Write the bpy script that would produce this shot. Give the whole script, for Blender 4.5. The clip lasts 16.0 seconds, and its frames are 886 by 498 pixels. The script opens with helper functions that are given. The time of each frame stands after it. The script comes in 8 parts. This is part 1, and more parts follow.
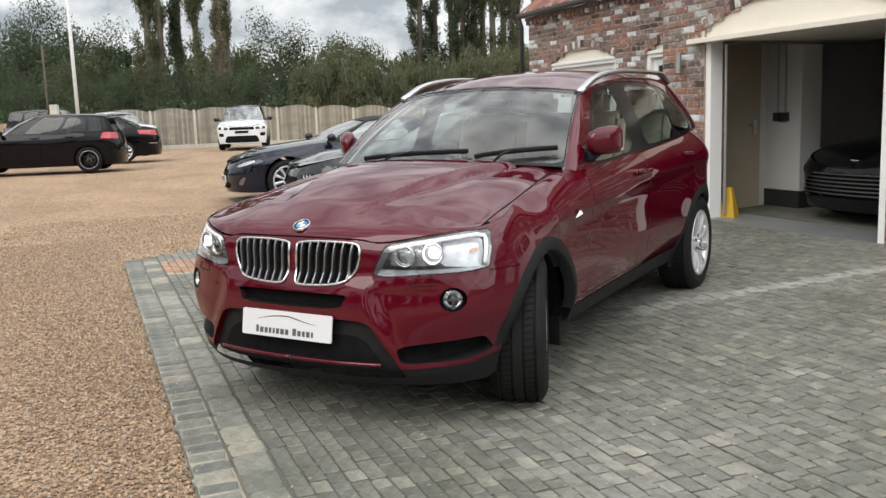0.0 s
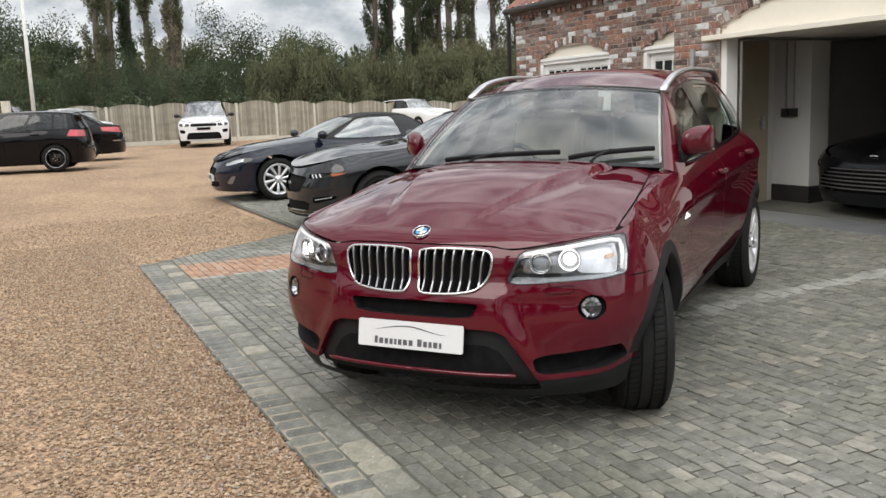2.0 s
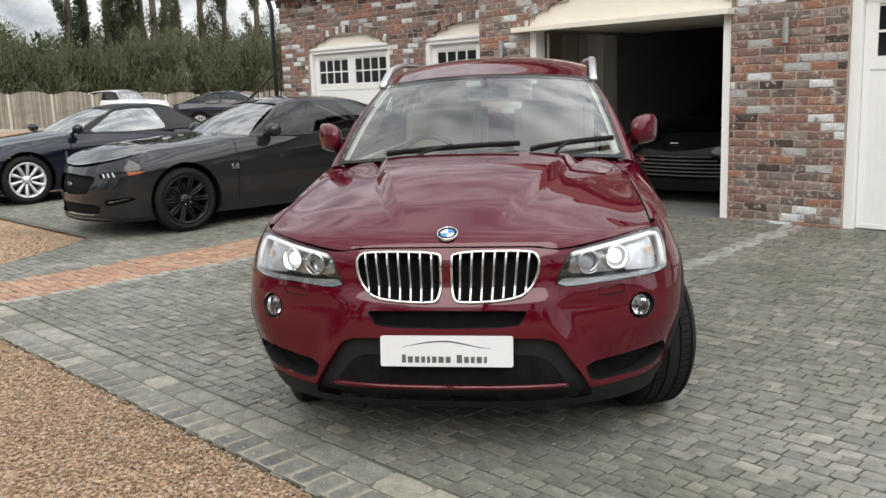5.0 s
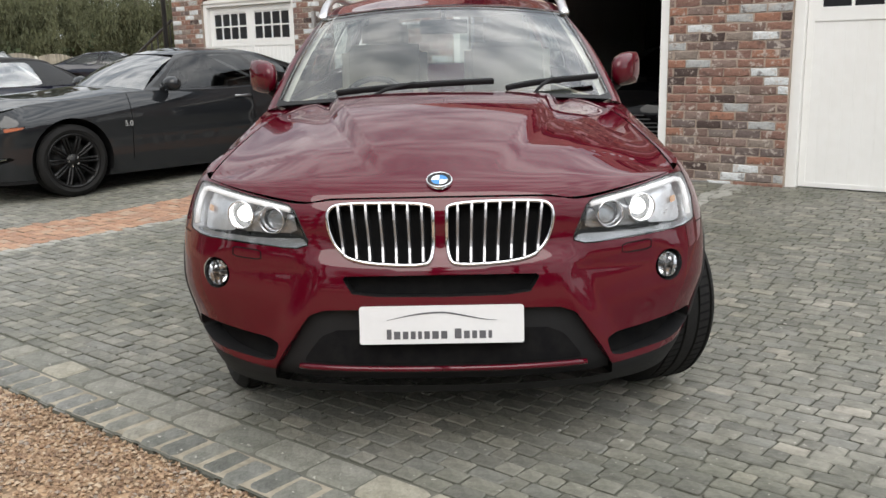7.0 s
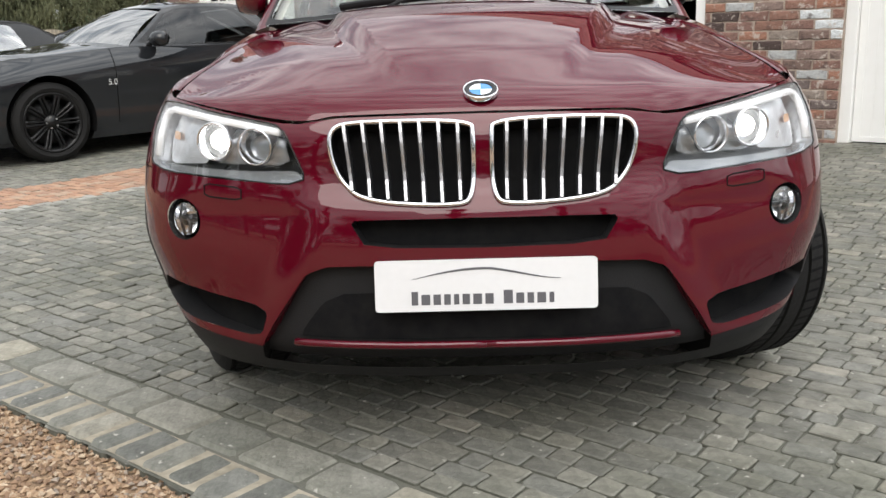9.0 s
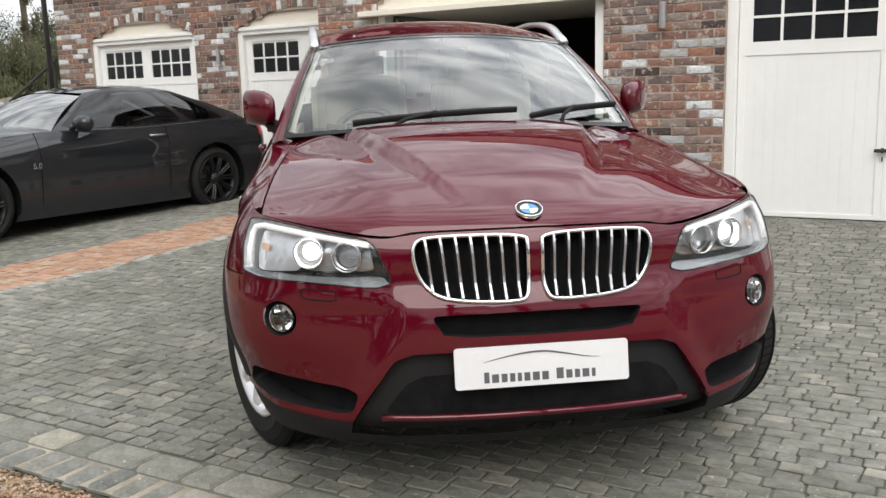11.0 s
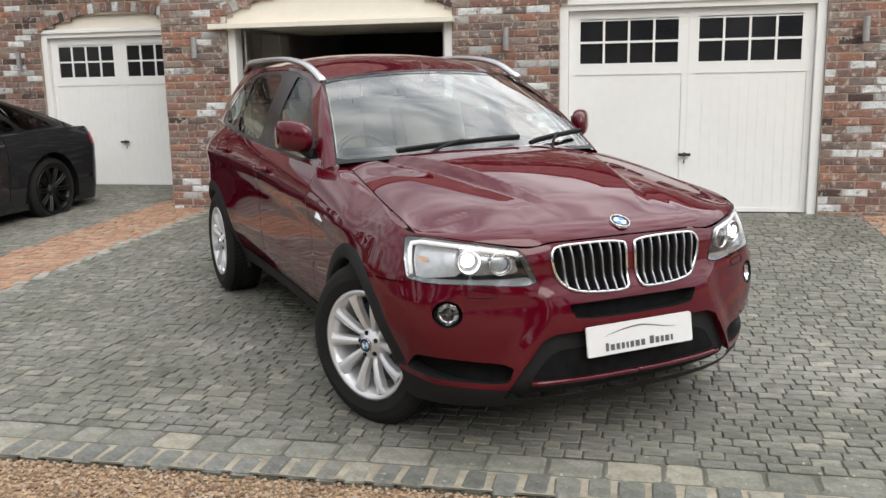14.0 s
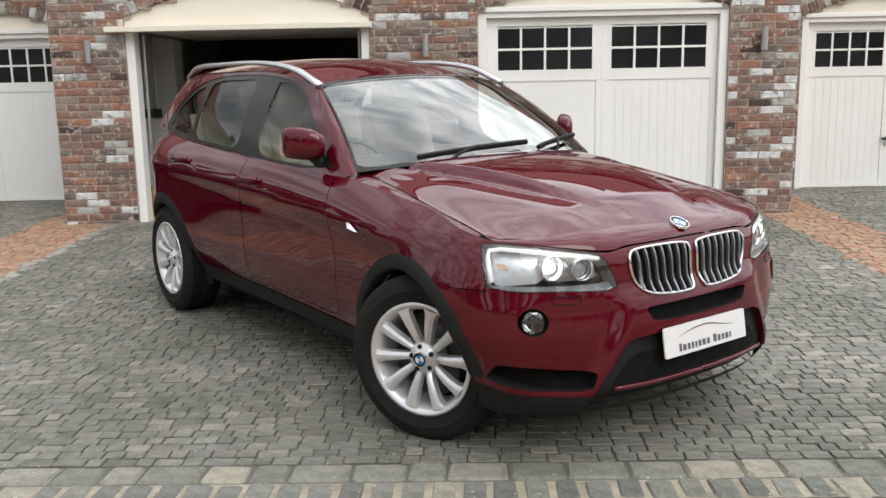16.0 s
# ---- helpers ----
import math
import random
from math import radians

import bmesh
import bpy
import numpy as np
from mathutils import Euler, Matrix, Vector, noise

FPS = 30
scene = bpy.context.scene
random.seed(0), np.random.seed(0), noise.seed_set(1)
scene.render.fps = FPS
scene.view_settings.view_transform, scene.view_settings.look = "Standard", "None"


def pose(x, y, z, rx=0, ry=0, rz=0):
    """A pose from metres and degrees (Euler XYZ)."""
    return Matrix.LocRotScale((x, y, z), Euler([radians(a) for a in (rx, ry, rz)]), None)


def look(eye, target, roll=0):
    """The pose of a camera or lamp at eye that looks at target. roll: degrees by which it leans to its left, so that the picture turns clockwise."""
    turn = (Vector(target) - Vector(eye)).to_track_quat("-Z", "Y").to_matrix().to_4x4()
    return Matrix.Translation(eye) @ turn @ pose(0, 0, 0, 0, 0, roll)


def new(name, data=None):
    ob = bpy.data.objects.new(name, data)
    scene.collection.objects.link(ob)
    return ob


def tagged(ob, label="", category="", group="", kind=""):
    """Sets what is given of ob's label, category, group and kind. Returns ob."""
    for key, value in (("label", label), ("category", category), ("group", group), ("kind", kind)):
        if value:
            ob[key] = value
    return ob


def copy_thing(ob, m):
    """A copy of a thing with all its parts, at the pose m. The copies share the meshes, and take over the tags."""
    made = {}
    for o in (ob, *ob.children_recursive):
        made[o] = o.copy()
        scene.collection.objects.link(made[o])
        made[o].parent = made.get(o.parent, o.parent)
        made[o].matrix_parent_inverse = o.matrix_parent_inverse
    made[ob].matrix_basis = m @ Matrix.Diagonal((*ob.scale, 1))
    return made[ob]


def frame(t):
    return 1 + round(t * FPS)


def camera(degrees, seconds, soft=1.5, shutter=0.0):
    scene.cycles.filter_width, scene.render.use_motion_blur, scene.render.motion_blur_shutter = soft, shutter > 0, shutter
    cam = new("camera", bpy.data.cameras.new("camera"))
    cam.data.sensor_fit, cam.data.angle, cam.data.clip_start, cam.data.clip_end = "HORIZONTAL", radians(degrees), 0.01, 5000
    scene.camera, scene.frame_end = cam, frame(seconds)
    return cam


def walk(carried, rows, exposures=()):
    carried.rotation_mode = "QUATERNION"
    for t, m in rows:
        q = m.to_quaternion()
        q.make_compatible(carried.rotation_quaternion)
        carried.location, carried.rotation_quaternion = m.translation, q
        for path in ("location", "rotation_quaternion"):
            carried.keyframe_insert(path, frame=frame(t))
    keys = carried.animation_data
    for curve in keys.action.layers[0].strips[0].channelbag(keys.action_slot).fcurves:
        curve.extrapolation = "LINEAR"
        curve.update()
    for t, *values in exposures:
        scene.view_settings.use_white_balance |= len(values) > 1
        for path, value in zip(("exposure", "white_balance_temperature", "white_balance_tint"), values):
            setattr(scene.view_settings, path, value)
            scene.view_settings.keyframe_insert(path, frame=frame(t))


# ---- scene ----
cam = camera(53.0, 16.0)
PATH = [
    (0, (0.179, 0.077, 1.369), (-1.658, 0.809, 1.067), -2.0),
    (0.5, (0.084, -0.051, 1.369), (-1.734, 0.722, 1.061), -2.0),
    (1, (0.04, -0.307, 1.403), (-1.774, 0.478, 1.095), -2.0),
    (1.5, (-0.094, -0.455, 1.403), (-1.901, 0.344, 1.093), -2.0),
    (2, (-0.254, -0.576, 1.427), (-2.042, 0.262, 1.109), -2.2),
    (2.5, (-0.346, -0.759, 1.438), (-2.104, 0.142, 1.119), -2.3),
    (3, (-0.493, -0.944, 1.438), (-2.189, 0.065, 1.112), -2.5),
    (3.5, (-0.722, -1.015, 1.441), (-2.353, 0.093, 1.103), -2.5),
    (4, (-0.925, -1.144, 1.448), (-2.484, 0.059, 1.096), -2.6),
    (4.2, (-1.013, -1.228, 1.458), (-2.542, 0.01, 1.101), -2.6),
    (6.3, (-1.766, -1.478, 1.397), (-3.019, 0.037, 1.029), -1.2),
    (6.5, (-1.841, -1.401, 1.372), (-3.08, 0.121, 0.987), -1.3),
    (7, (-2.004, -1.206, 1.286), (-3.222, 0.321, 0.855), -1.3),
    (7.5, (-2.145, -1.084, 1.18), (-3.377, 0.42, 0.711), -1.3),
    (8, (-2.321, -0.902, 1.094), (-3.573, 0.577, 0.597), -1.6),
    (8.5, (-2.438, -0.794, 1.023), (-3.687, 0.69, 0.533), -1.9),
    (9, (-2.503, -0.733, 1.032), (-3.722, 0.78, 0.555), -1.8),
    (9.5, (-2.497, -0.801, 1.065), (-3.705, 0.734, 0.631), -1.8),
    (10, (-2.483, -1.028, 1.146), (-3.651, 0.545, 0.746), -1.7),
    (10.2, (-2.503, -1.098, 1.167), (-3.637, 0.505, 0.786), -1.7),
    (12.3, (-3.027, -2.003, 1.355), (-3.744, -0.173, 0.986), -1.3),
    (12.5, (-3.086, -2.094, 1.371), (-3.757, -0.246, 1.001), -1.3),
    (13, (-3.239, -2.332, 1.41), (-3.835, -0.46, 1.037), -1.3),
    (13.5, (-3.454, -2.513, 1.446), (-3.983, -0.622, 1.07), -1.3),
    (14, (-3.712, -2.599, 1.466), (-4.116, -0.677, 1.089), -1.1),
    (14.5, (-3.929, -2.557, 1.473), (-4.238, -0.617, 1.099), -1.1),
    (15, (-4.197, -2.586, 1.466), (-4.412, -0.631, 1.102), -1.1),
    (15.5, (-4.451, -2.66, 1.467), (-4.568, -0.696, 1.109), -1.0),
    (16, (-4.632, -2.59, 1.463), (-4.666, -0.624, 1.097), -1.1),
]
walk(cam, [(t, look(eye, target, roll)) for t, eye, target, roll in PATH], [(0, 0.33), (4.2, 0.31), (7, 0.34), (9.5, 0.52), (12.5, 0.33), (16, 0.33)])


# ---------------------------------------------------------------- world and light
world = bpy.data.worlds.new("overcast_sky")
scene.world = world
world.use_nodes = True
wn, wl = world.node_tree.nodes, world.node_tree.links
wn.clear()
w_out = wn.new("ShaderNodeOutputWorld")
w_bg = wn.new("ShaderNodeBackground")
w_sky = wn.new("ShaderNodeTexSky")
w_sky.sky_type, w_sky.sun_disc = "NISHITA", False
w_sky.sun_elevation, w_sky.sun_rotation = radians(45), radians(148)
w_coord, w_map = wn.new("ShaderNodeTexCoord"), wn.new("ShaderNodeMapping")
w_map.inputs["Scale"].default_value = (1.0, 1.9, 3.2)
w_noise, w_ramp = wn.new("ShaderNodeTexNoise"), wn.new("ShaderNodeValToRGB")
w_noise.inputs["Scale"].default_value, w_noise.inputs["Detail"].default_value = 4.2, 8
w_noise.inputs["Roughness"].default_value = 0.58
w_ramp.color_ramp.elements[0].position, w_ramp.color_ramp.elements[0].color = 0.36, (0.46, 0.50, 0.545, 1)
w_ramp.color_ramp.elements[1].position, w_ramp.color_ramp.elements[1].color = 0.60, (1.18, 1.19, 1.19, 1)
w_scale, w_mix = wn.new("ShaderNodeMix"), wn.new("ShaderNodeMix")
w_scale.data_type = w_mix.data_type = "RGBA"
w_scale.blend_type, w_scale.inputs[0].default_value = "MULTIPLY", 1.0
w_scale.inputs[7].default_value = (0.06, 0.06, 0.06, 1)
w_mix.inputs[0].default_value = 0.88
wl.new(w_coord.outputs["Generated"], w_map.inputs["Vector"])
wl.new(w_map.outputs["Vector"], w_noise.inputs["Vector"])
wl.new(w_noise.outputs["Fac"], w_ramp.inputs["Fac"])
wl.new(w_sky.outputs["Color"], w_scale.inputs[6])
wl.new(w_scale.outputs[2], w_mix.inputs[6])
wl.new(w_ramp.outputs["Color"], w_mix.inputs[7])
w_sep, w_rise, w_dome = wn.new("ShaderNodeSeparateXYZ"), wn.new("ShaderNodeMapRange"), wn.new("ShaderNodeMix")
w_sq = wn.new("ShaderNodeMath")                  # overcast sky: brighter towards the zenith
w_sq.operation, w_sq.inputs[1].default_value = "POWER", 2.0
w_rise.inputs["From Min"].default_value, w_rise.inputs["From Max"].default_value = 0.0, 1.0
w_rise.inputs["To Min"].default_value, w_rise.inputs["To Max"].default_value = 0.98, 1.7
w_dome.data_type, w_dome.blend_type, w_dome.inputs[0].default_value = "RGBA", "MULTIPLY", 1.0
wl.new(w_coord.outputs["Generated"], w_sep.inputs[0]), wl.new(w_sep.outputs["Z"], w_sq.inputs[0]), wl.new(w_sq.outputs[0], w_rise.inputs["Value"])
wl.new(w_mix.outputs[2], w_dome.inputs[6]), wl.new(w_rise.outputs[0], w_dome.inputs[7])
w_dot, w_side, w_glow = wn.new("ShaderNodeVectorMath"), wn.new("ShaderNodeMapRange"), wn.new("ShaderNodeMix")
w_dot.operation, w_dot.inputs[1].default_value = "DOT_PRODUCT", (0.55, 0.52, 0.65)      # bright patch of sky added for the windscreen to reflect, away from the sun lamp
w_side.inputs["From Min"].default_value, w_side.inputs["From Max"].default_value = 0.45, 1.0
w_side.inputs["To Min"].default_value, w_side.inputs["To Max"].default_value = 0.86, 1.9
w_glow.data_type, w_glow.blend_type, w_glow.inputs[0].default_value = "RGBA", "MULTIPLY", 1.0
wl.new(w_coord.outputs["Generated"], w_dot.inputs[0]), wl.new(w_dot.outputs["Value"], w_side.inputs["Value"])
wl.new(w_dome.outputs[2], w_glow.inputs[6]), wl.new(w_side.outputs[0], w_glow.inputs[7])
wl.new(w_glow.outputs[2], w_bg.inputs["Color"])
wl.new(w_bg.outputs["Background"], w_out.inputs["Surface"])
w_bg.inputs["Strength"].default_value = 1.0

sun = new("sun", bpy.data.lights.new("sun", "SUN"))
sun.data.energy, sun.data.angle, sun.data.color = 1.6, radians(46), (1.0, 0.96, 0.9)
sun.matrix_world = look((7.5, -12.5, 18), (-2, 3, 0))


# ---------------------------------------------------------------- materials
def material(name, color, rough=0.6, metal=0.0, color2=None, scale=6.0, fine=60.0, bump=0.0, bump_scale=None, rand=0.0,
             island=0.0, coat=0.0, spec=0.5, stain=None, stain_scale=0.8, rough_var=0.08, detail=5, glow=0.0):
    """Principled material whose colour varies at a broad and a fine scale, with optional relief, wear stains and piece-to-piece change."""
    m = bpy.data.materials.new(name)
    m.use_nodes = True
    n, k = m.node_tree.nodes, m.node_tree.links
    p = n["Principled BSDF"]
    p.inputs["Roughness"].default_value, p.inputs["Metallic"].default_value = rough, metal
    p.inputs["Coat Weight"].default_value, p.inputs["Coat Roughness"].default_value = coat, 0.03
    p.inputs["Specular IOR Level"].default_value = spec
    co = n.new("ShaderNodeTexCoord")
    vec = co.outputs["Object"]
    c2 = color2 or tuple(c * 0.8 for c in color)
    a = n.new("ShaderNodeTexNoise")
    a.inputs["Scale"].default_value, a.inputs["Detail"].default_value = scale, detail
    b = n.new("ShaderNodeTexNoise")
    b.inputs["Scale"].default_value, b.inputs["Detail"].default_value = fine, 3
    k.new(vec, a.inputs["Vector"]), k.new(vec, b.inputs["Vector"])
    mixf = n.new("ShaderNodeMath")
    mixf.operation, mixf.inputs[1].default_value = "MULTIPLY_ADD", 0.45
    k.new(b.outputs["Fac"], mixf.inputs[0]), k.new(a.outputs["Fac"], mixf.inputs[2])
    rng = n.new("ShaderNodeMapRange")
    rng.inputs["From Min"].default_value, rng.inputs["From Max"].default_value = 0.5, 0.95
    k.new(mixf.outputs[0], rng.inputs["Value"])
    mix = n.new("ShaderNodeMix")
    mix.data_type = "RGBA"
    mix.inputs[6].default_value, mix.inputs[7].default_value = (*color, 1), (*c2, 1)
    k.new(rng.outputs[0], mix.inputs[0])
    out = mix.outputs[2]
    if rand or island:
        src = n.new("ShaderNodeObjectInfo").outputs["Random"] if rand else n.new("ShaderNodeNewGeometry").outputs["Random Per Island"]
        hsv, mr = n.new("ShaderNodeHueSaturation"), n.new("ShaderNodeMapRange")
        amount = rand or island
        mr.inputs["To Min"].default_value, mr.inputs["To Max"].default_value = 1 - amount, 1 + amount
        k.new(src, mr.inputs["Value"]), k.new(mr.outputs[0], hsv.inputs["Value"]), k.new(out, hsv.inputs["Color"])
        out = hsv.outputs["Color"]
    if stain:
        s, sr, sm = n.new("ShaderNodeTexNoise"), n.new("ShaderNodeMapRange"), n.new("ShaderNodeMix")
        s.inputs["Scale"].default_value, s.inputs["Detail"].default_value = stain_scale, 6
        geo = n.new("ShaderNodeNewGeometry")
        k.new(geo.outputs["Position"], s.inputs["Vector"])
        sr.inputs["From Min"].default_value, sr.inputs["From Max"].default_value = 0.48, 0.72
        sr.inputs["To Max"].default_value = 0.8
        sm.data_type, sm.inputs[7].default_value = "RGBA", (*stain, 1)
        k.new(s.outputs["Fac"], sr.inputs["Value"]), k.new(sr.outputs[0], sm.inputs[0]), k.new(out, sm.inputs[6])
        out = sm.outputs[2]
    k.new(out, p.inputs["Base Color"])
    rr = n.new("ShaderNodeMapRange")
    rr.inputs["To Min"].default_value, rr.inputs["To Max"].default_value = max(rough - rough_var, 0.0), min(rough + rough_var, 1.0)
    k.new(a.outputs["Fac"], rr.inputs["Value"]), k.new(rr.outputs[0], p.inputs["Roughness"])
    if bump:
        bt = n.new("ShaderNodeTexNoise")
        bt.inputs["Scale"].default_value, bt.inputs["Detail"].default_value = bump_scale or fine, 4
        k.new(vec, bt.inputs["Vector"])
        bp = n.new("ShaderNodeBump")
        bp.inputs["Strength"].default_value, bp.inputs["Distance"].default_value = bump, 0.01
        k.new(bt.outputs["Fac"], bp.inputs["Height"]), k.new(bp.outputs["Normal"], p.inputs["Normal"])
    if glow:
        p.inputs["Emission Color"].default_value, p.inputs["Emission Strength"].default_value = (1, 0.97, 0.9, 1), glow
    return m


def ramp_material(name, stops, per_object, rough=0.85, bump=0.5, fine=55.0, speck=0.25, moss=False, blotch=False):
    """Pieces whose colour is drawn from a ramp by a random number for each object or each island."""
    m = material(name, (1, 1, 1), rough, color2=tuple([1 - speck] * 3), scale=14, fine=fine, bump=bump)
    n, k = m.node_tree.nodes, m.node_tree.links
    p = n["Principled BSDF"]
    base = p.inputs["Base Color"].links[0].from_socket
    src = n.new("ShaderNodeObjectInfo").outputs["Random"] if per_object else n.new("ShaderNodeNewGeometry").outputs["Random Per Island"]
    r, mul = n.new("ShaderNodeValToRGB"), n.new("ShaderNodeMix")
    r.color_ramp.interpolation = "CONSTANT"
    while len(r.color_ramp.elements) < len(stops):
        r.color_ramp.elements.new(0.5)
    for e, (pos, col) in zip(r.color_ramp.elements, stops):
        e.position, e.color = pos, (*col, 1)
    mul.data_type, mul.blend_type, mul.inputs[0].default_value = "RGBA", "MULTIPLY", 1.0
    k.new(src, r.inputs["Fac"]), k.new(r.outputs["Color"], mul.inputs[6]), k.new(base, mul.inputs[7])
    k.new(mul.outputs[2], p.inputs["Base Color"])
    if blotch:                                             # old limewash and soot left in ragged patches on each brick
        geo = n.new("ShaderNodeNewGeometry")
        last = mul.outputs[2]
        for sc, lo, hi, col, amount in ((17.0, 0.56, 0.64, (0.50, 0.44, 0.39), 0.75), (11.0, 0.57, 0.66, (0.085, 0.058, 0.05), 0.7)):
            s, mr, mm = n.new("ShaderNodeTexNoise"), n.new("ShaderNodeMapRange"), n.new("ShaderNodeMix")
            s.inputs["Scale"].default_value, s.inputs["Detail"].default_value, s.inputs["Roughness"].default_value = sc, 5, 0.62
            mr.inputs["From Min"].default_value, mr.inputs["From Max"].default_value, mr.inputs["To Max"].default_value = lo, hi, amount
            mm.data_type, mm.inputs[7].default_value = "RGBA", (*col, 1)
            k.new(geo.outputs["Position"], s.inputs["Vector"]), k.new(s.outputs["Fac"], mr.inputs["Value"])
            k.new(mr.outputs[0], mm.inputs[0]), k.new(last, mm.inputs[6])
            last = mm.outputs[2]
        k.new(last, p.inputs["Base Color"])
    if moss:                                               # broad patches of damp, algae and dust over many pieces
        geo, s, mr, mm = n.new("ShaderNodeNewGeometry"), n.new("ShaderNodeTexNoise"), n.new("ShaderNodeValToRGB"), n.new("ShaderNodeMix")
        s.inputs["Scale"].default_value, s.inputs["Detail"].default_value, s.inputs["Roughness"].default_value = 0.9, 8, 0.65
        mr.color_ramp.elements[0].position, mr.color_ramp.elements[0].color = 0.34, (0.70, 0.715, 0.62, 1)
        mr.color_ramp.elements[1].position, mr.color_ramp.elements[1].color = 0.66, (1.26, 1.24, 1.22, 1)
        mm.data_type, mm.blend_type, mm.inputs[0].default_value = "RGBA", "MULTIPLY", 1.0
        k.new(geo.outputs["Position"], s.inputs["Vector"]), k.new(s.outputs["Fac"], mr.inputs["Fac"])
        k.new(mul.outputs[2], mm.inputs[6]), k.new(mr.outputs["Color"], mm.inputs[7])
        sp, sr, sm = n.new("ShaderNodeTexNoise"), n.new("ShaderNodeMapRange"), n.new("ShaderNodeMix")       # pale lichen spots
        sp.inputs["Scale"].default_value, sp.inputs["Detail"].default_value = 38.0, 4
        sr.inputs["From Min"].default_value, sr.inputs["From Max"].default_value, sr.inputs["To Max"].default_value = 0.66, 0.73, 0.8
        sm.data_type, sm.inputs[7].default_value = "RGBA", (0.46, 0.44, 0.39, 1)
        k.new(geo.outputs["Position"], sp.inputs["Vector"]), k.new(sp.outputs["Fac"], sr.inputs["Value"]), k.new(sr.outputs[0], sm.inputs[0])
        k.new(mm.outputs[2], sm.inputs[6]), k.new(sm.outputs[2], p.inputs["Base Color"])
    return m


def glass_material(name, tint, rough=0.0, edge=0.7, base=0.085, power=3.2):
    """Thin pane: mostly see-through and tinted, with a clear gloss that grows at grazing angles."""
    m = bpy.data.materials.new(name)
    m.use_nodes = True
    n, k = m.node_tree.nodes, m.node_tree.links
    n.clear()
    out, gl, tr, mx, lw, pw, ad = (n.new("ShaderNode" + s) for s in ("OutputMaterial", "BsdfGlossy", "BsdfTransparent", "MixShader", "LayerWeight", "Math", "Math"))
    gl.inputs["Roughness"].default_value = rough
    tr.inputs["Color"].default_value = (*tint, 1)
    lw.inputs["Blend"].default_value = 0.5
    pw.operation, pw.inputs[1].default_value = "POWER", power
    ad.operation, ad.inputs[1].default_value, ad.inputs[2].default_value = "MULTIPLY_ADD", edge, base
    k.new(lw.outputs["Facing"], pw.inputs[0]), k.new(pw.outputs[0], ad.inputs[0]), k.new(ad.outputs[0], mx.inputs[0])
    k.new(tr.outputs[0], mx.inputs[1]), k.new(gl.outputs[0], mx.inputs[2])
    k.new(mx.outputs[0], out.inputs["Surface"])
    return m


BRICK_STOPS = [(0.0, (0.262, 0.148, 0.120)), (0.14, (0.301, 0.163, 0.123)), (0.27, (0.218, 0.145, 0.123)), (0.38, (0.281, 0.199, 0.171)),
               (0.48, (0.369, 0.184, 0.126)), (0.54, (0.179, 0.138, 0.128)), (0.62, (0.301, 0.245, 0.209)), (0.71, (0.082, 0.055, 0.049)),
               (0.76, (0.757, 0.780, 0.792)), (0.89, (0.485, 0.490, 0.487)), (0.955, (0.233, 0.189, 0.171)), (0.9965, (0.053, 0.112, 0.235))]
PAVER_STOPS = [(0.0, (0.184, 0.180, 0.158)), (0.2, (0.211, 0.207, 0.181)), (0.4, (0.161, 0.159, 0.142)), (0.6, (0.235, 0.228, 0.200)),
               (0.78, (0.194, 0.193, 0.176)), (0.94, (0.293, 0.276, 0.240))]
ORANGE_STOPS = [(0.0, (0.36, 0.20, 0.125)), (0.3, (0.42, 0.25, 0.16)), (0.6, (0.33, 0.195, 0.13)), (0.85, (0.39, 0.28, 0.2))]
KERB_STOPS = [(0.0, (0.157, 0.158, 0.149)), (0.35, (0.190, 0.191, 0.179)), (0.7, (0.223, 0.220, 0.200)), (0.93, (0.323, 0.305, 0.265))]
BORDER_STOPS = [(0.0, (0.198, 0.197, 0.177)), (0.3, (0.230, 0.226, 0.201)), (0.6, (0.267, 0.258, 0.229)), (0.85, (0.340, 0.318, 0.268))]
